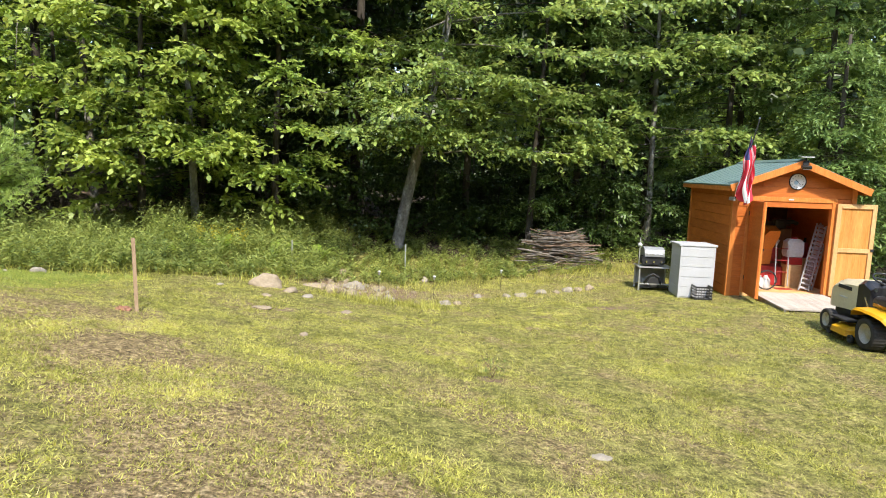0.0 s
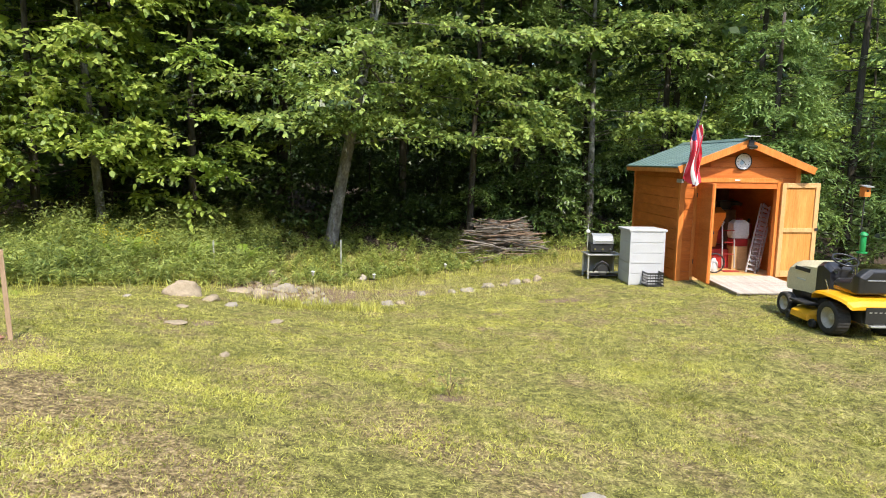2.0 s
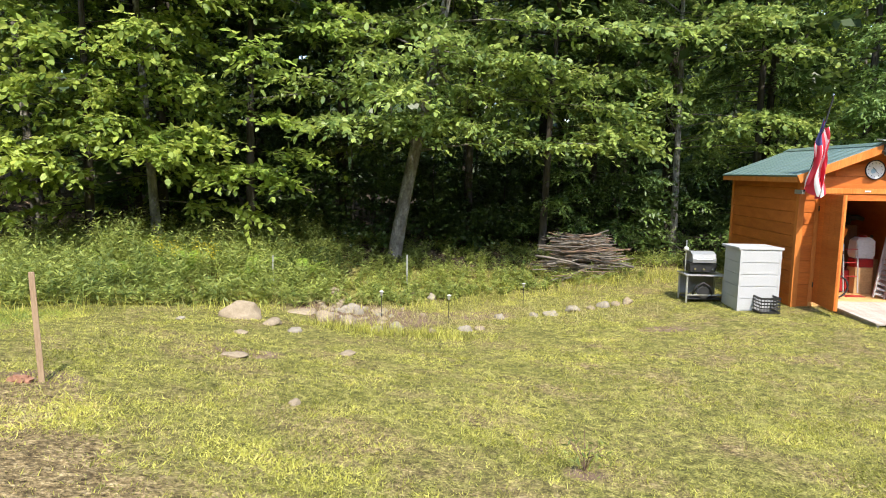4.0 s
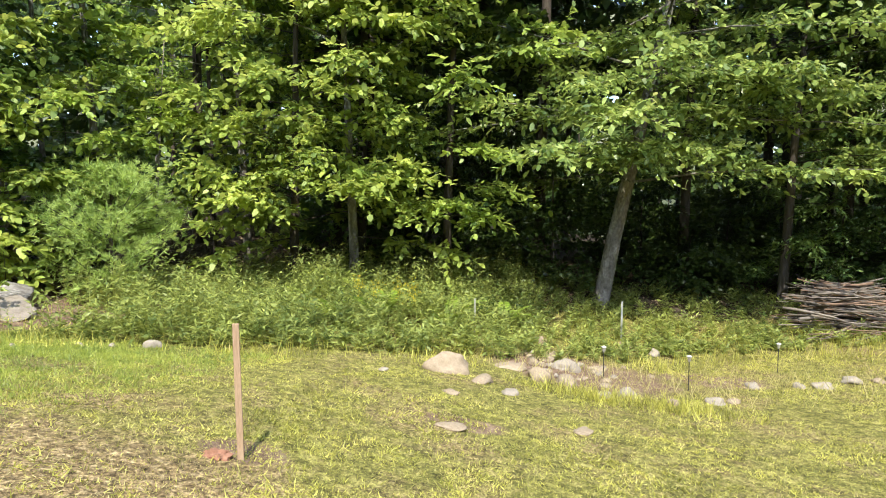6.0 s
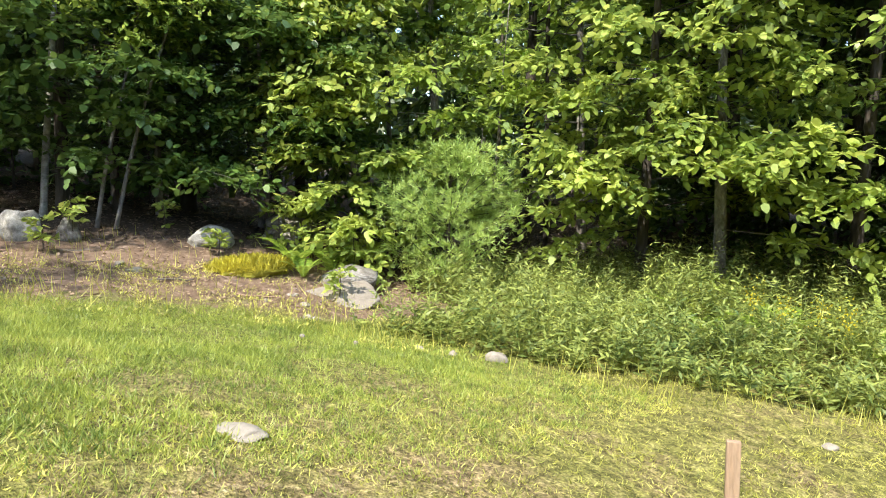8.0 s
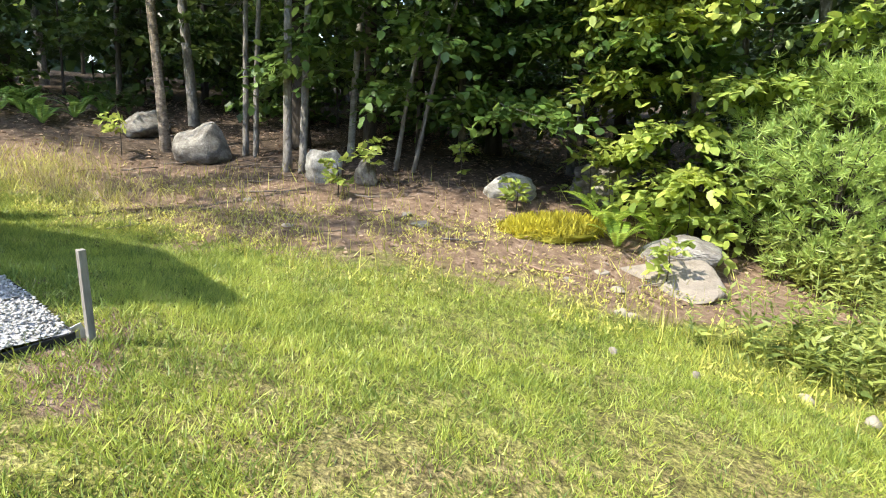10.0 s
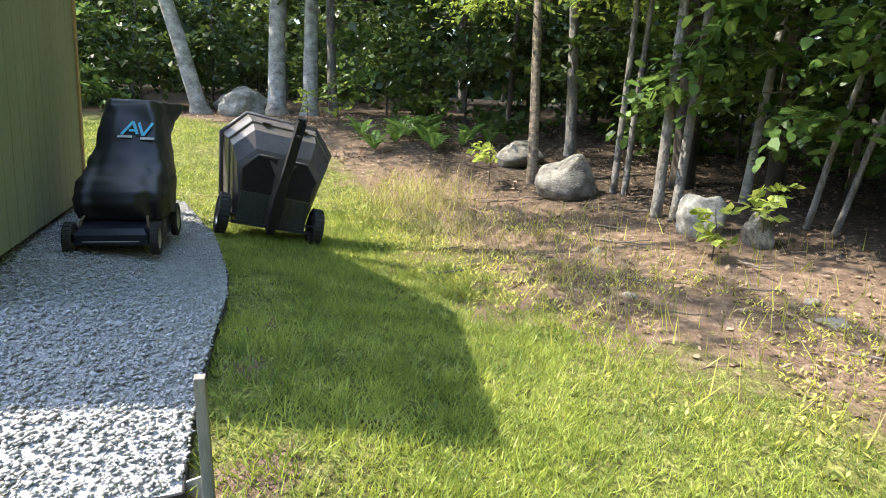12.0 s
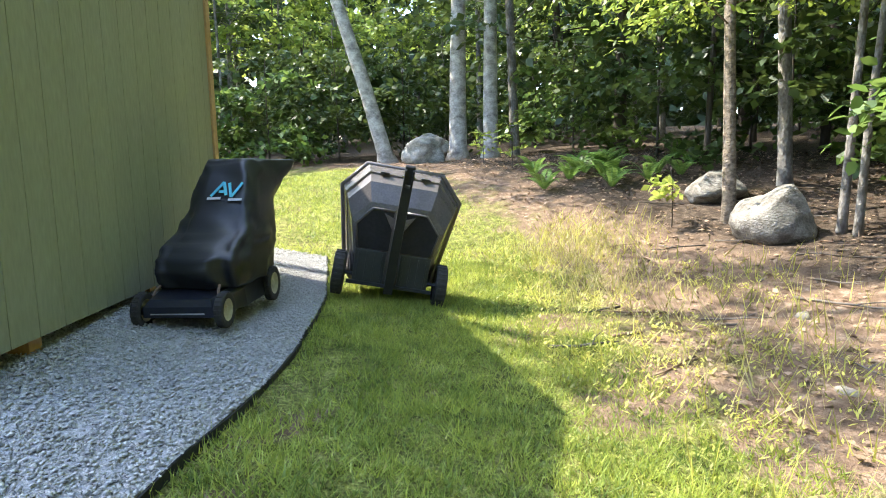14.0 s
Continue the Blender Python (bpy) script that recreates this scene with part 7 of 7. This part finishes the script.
def build_backdrop():
    """Dense far woods that close the view all round."""
    rng = np.random.default_rng(55)
    n = 56000
    a = rng.uniform(0, 2 * math.pi, n)
    r = rng.uniform(43, 47, n)
    base = np.stack([-8 + r * np.cos(a), 6 + r * np.sin(a), -3 + 20 * rng.uniform(0, 1, n) ** 2.1], -1)
    d = rng.normal(0, 1, (n, 3))
    f = np.stack([-np.cos(a), -np.sin(a), np.full(n, 0.5)], -1) + rng.normal(0, 0.4, (n, 3))
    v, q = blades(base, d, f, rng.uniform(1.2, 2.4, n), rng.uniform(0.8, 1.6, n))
    tagged(new("backdrop", mesh_from("backdrop", v, q, LEAF_SHADED)), "distant dense green woods closing the view", "woods", kind="structure")


build_backdrop()
build_edge_trees()
build_west_trees()
build_forest()
build_pine_shrub(-9.2, 12.1, 2.4, 1.38)
build_shrub_bed()
build_small_plants()


# ---- grass and litter ----
def build_grass():
    rng = np.random.default_rng(15)

    def scatter(n, x0, x1, y0, y1, keep, hmin, hmax, wid, lean, tuft=1, spread=0.03):
        """Single blades, or tufts of so many blades that lean out from their middle."""
        x, y = rng.uniform(x0, x1, n), rng.uniform(y0, y1, n)
        k = keep(x, y) > rng.random(n)
        x, y = np.repeat(x[k], tuft), np.repeat(y[k], tuft)
        tall = np.repeat(rng.uniform(0.6, 1.3, k.sum()), tuft) if tuft > 1 else np.ones(len(x))
        ox, oy = (rng.normal(0, spread, (2, len(x))) if tuft > 1 else np.zeros((2, len(x))))
        x, y = x + ox, y + oy
        base = np.stack([x, y, height(x, y) - 0.006], -1)
        d = np.stack([rng.normal(0, lean, len(x)) + ox * 12, rng.normal(0, lean, len(x)) + oy * 12, np.ones(len(x))], -1)
        d = unit(d)
        side = unit(np.cross(d, rng.normal(0, 1, base.shape))) * (wid * rng.uniform(0.35, 0.7, len(x)))[:, None]
        v = np.stack([base - side, base + side, base + d * (tall * rng.uniform(hmin, hmax, len(x)))[:, None]], 1)
        return v.reshape(-1, 3), np.arange(3 * len(x)).reshape(-1, 3)

    def patch(x, y):
        return np.array([noise.noise((a * 0.8, b * 0.8, 3.3)) for a, b in zip(x, y)])

    def lawn(x, y):
        d = beyond(LAWN_EDGE, x, y)
        gravel = in_gravel(x, y)
        return np.where(x < -8.2, np.clip(-d * 1.3 + 0.3, 0.0, 1), np.clip(-d * 0.9 + 0.55, 0.0, 1)) * np.where(gravel, 0, 1) * (1 - 0.93 * np.clip(2 * spot(x, y, -1.5, 11.9, 1.5, 1.1), 0, 1)) * np.clip(0.75 + 1.2 * patch(x, y), 0.3, 1)

    near = scatter(40000, -12.5, -4.6, 3.0, 9.8, lambda x, y: lawn(x, y) * np.clip((-4.6 - x) / 2.2, 0, 1), 0.025, 0.075, 0.0065, 0.6, 11, 0.028)
    mid = joined([scatter(52000, -7.0, 7.5, 2.0, 14.5, lambda x, y: lawn(x, y) * np.clip((x + 7.0) / 2.2, 0, 1), 0.014, 0.05, 0.009, 0.9, 7, 0.032),
                  scatter(26000, -5.5, 4.0, 1.6, 7.5, lambda x, y: lawn(x, y) * np.clip((x + 6.0) / 2.0, 0, 1), 0.012, 0.036, 0.006, 1.2, 9, 0.032)])
    far = scatter(50000, -17, -10.5, -2.5, 4.5, lawn, 0.03, 0.09, 0.013, 0.8)
    v, f = mid
    tagged(new("lawn_grass", mesh_from("lawn_grass", v, f, GRASS_BLADE)), "short mown green and straw-coloured lawn grass", "grass", kind="stuff")
    v, f = joined([near, far])
    tagged(new("lush_grass", mesh_from("lush_grass", v, f, LUSH_BLADE)), "lush green mown grass beside the gravel", "grass", kind="stuff")

    def clipped(x, y):
        a = (x + 2.98) * 0.73 + (y - 6.25) * 0.685
        band = np.clip((a + 1.5) * 3, 0, 1) * np.clip((0.1 - a) * 3, 0, 1) * (y < 6.8)
        return lawn(x, y) * (0.22 + 0.78 * band)

    v, f = scatter(260000, -6.0, 4.5, 1.6, 9.0, clipped, 0.015, 0.045, 0.006, 3.0)
    tagged(new("grass_clippings", mesh_from("grass_clippings", v, f, DRY_GRASS)), "dry mown grass clippings strewn over the lawn", "grass", kind="stuff")
    v, f = scatter(6500, -15.2, -11.2, 2.6, 5.6, lambda x, y: np.maximum(spot(x, y, -13.4, 3.9, 1.2, 0.8), 0.7 * spot(x, y, -12.3, 4.6, 0.8, 0.5)), 0.08, 0.26, 0.008, 0.6)
    tagged(new("rank_grass", mesh_from("rank_grass", v, f, GRASS_BLADE)), "rank yellow-green grass at the foot of the bank", "grass", kind="stuff")

    def verge(x, y):
        d = beyond(LAWN_EDGE, x, y)
        w = beyond(WOODS_EDGE, x, y)
        return np.where((d > -0.5) & (w < 0.4), np.clip(0.5 - 0.1 * d, 0.05, 0.5), 0) * np.where((x > -3.2) & (y > 11), 1.7, np.where(x < -8.2, 0.4, 1.0)) * np.clip(0.55 + 1.3 * patch(x, y), 0, 1) * np.where((x > -8.5) & (x < -3), np.where(d < 0.35, 0.9, 0.1), 1) * (1 - 0.8 * np.clip(2 * spot(x, y, -1.5, 11.9, 1.5, 1.1), 0, 1))

    # low broad-leaved weeds on the bank
    n = 6500
    x, y = rng.uniform(-13.2, -6.6, n), rng.uniform(3.5, 10.2, n)
    d = beyond(LAWN_EDGE, x, y)
    k = (d > -0.6) & (d < 1.7) & (patch(x * 1.6, y * 1.6) + 0.15 > rng.normal(0.12, 0.18, n))
    x, y = np.repeat(x[k], 5), np.repeat(y[k], 5)
    x, y = x + rng.normal(0, 0.035, len(x)), y + rng.normal(0, 0.035, len(x))
    b = np.stack([x, y, height(x, y) + rng.uniform(0, 0.05, len(x))], -1)
    a = rng.uniform(0, 6.28, len(x))
    v, f = blades(b, np.stack([np.cos(a), np.sin(a), rng.uniform(0.1, 1.1, len(x))], -1), np.broadcast_to([0, 0, 1.0], b.shape), rng.uniform(0.025, 0.06, len(x)), rng.uniform(0.008, 0.019, len(x)))
    tagged(new("bank_weeds", mesh_from("bank_weeds", v, f, GRASS_BLADE)), "low yellow-green weeds spreading over the bare bank", "weeds", kind="stuff")
    tall = [scatter(110000, -13.5, 7, 4, 16.2, verge, 0.08, 0.3, 0.009, 0.35)]
    v, f = joined(tall)
    tagged(new("verge_grass", mesh_from("verge_grass", v, f, GRASS_BLADE)), "uncut yellow-green grass along the lawn's edge", "grass", kind="stuff")

    def dry(x, y):
        return np.maximum.reduce([spot(x, y, -13.2, 4.1, 0.9, 0.6), 0.8 * spot(x, y, -12.0, 5.0, 0.8, 0.6), 0.35 * spot(x, y, -11.0, 6.3, 0.9, 0.6), 0.6 * spot(x, y, -0.8, 11.8, 1.8, 0.8), 0.5 * spot(x, y, 1.8, 12.6, 2.0, 0.8)])

    v, f = scatter(52000, -15, 4.5, 3, 13.8, dry, 0.1, 0.42, 0.007, 0.5)
    tagged(new("dry_grass", mesh_from("dry_grass", v, f, DRY_GRASS)), "tufts of tall straw-coloured dry grass", "grass", kind="stuff")
    # grass in front of the garden bed
    v, f = scatter(9000, -2.8, 1.2, 9.6, 11.2, lambda x, y: spot(x, y, -0.9, 10.55, 1.2, 0.25), 0.08, 0.24, 0.009, 0.4)
    tagged(new("garden_grass", mesh_from("garden_grass", v, f, GRASS_BLADE)), "lush green grass clump before the rock bed", "grass", kind="stuff")


def build_litter():
    rng = np.random.default_rng(16)
    n = 60000
    x, y = rng.uniform(-20, 6, n), rng.uniform(-3, 20, n)
    d = beyond(LAWN_EDGE, x, y)
    w = beyond(WOODS_EDGE, x, y)
    k = (((d > 0.2) & (x < -8.6) & (rng.random(n) < 0.8)) | ((w > -0.3) & (w < 7))) & ~((x > 4) & (y < 16.5))
    x, y = x[k], y[k]
    base = np.stack([x, y, height(x, y) + rng.uniform(0.008, 0.03, len(x))], -1)
    dd = np.stack([rng.normal(0, 1, len(x)), rng.normal(0, 1, len(x)), rng.normal(0, 0.25, len(x))], -1)
    v, f = blades(base, dd, np.broadcast_to([0, 0, 1.0], base.shape) + rng.normal(0, 0.3, base.shape), rng.uniform(0.025, 0.085, len(x)), rng.uniform(0.015, 0.05, len(x)))
    tagged(new("leaf_litter", mesh_from("leaf_litter", v, f, LITTER)), "scattered brown fallen leaves on the bank and forest floor", "leaves", kind="stuff")


build_grass()
build_litter()
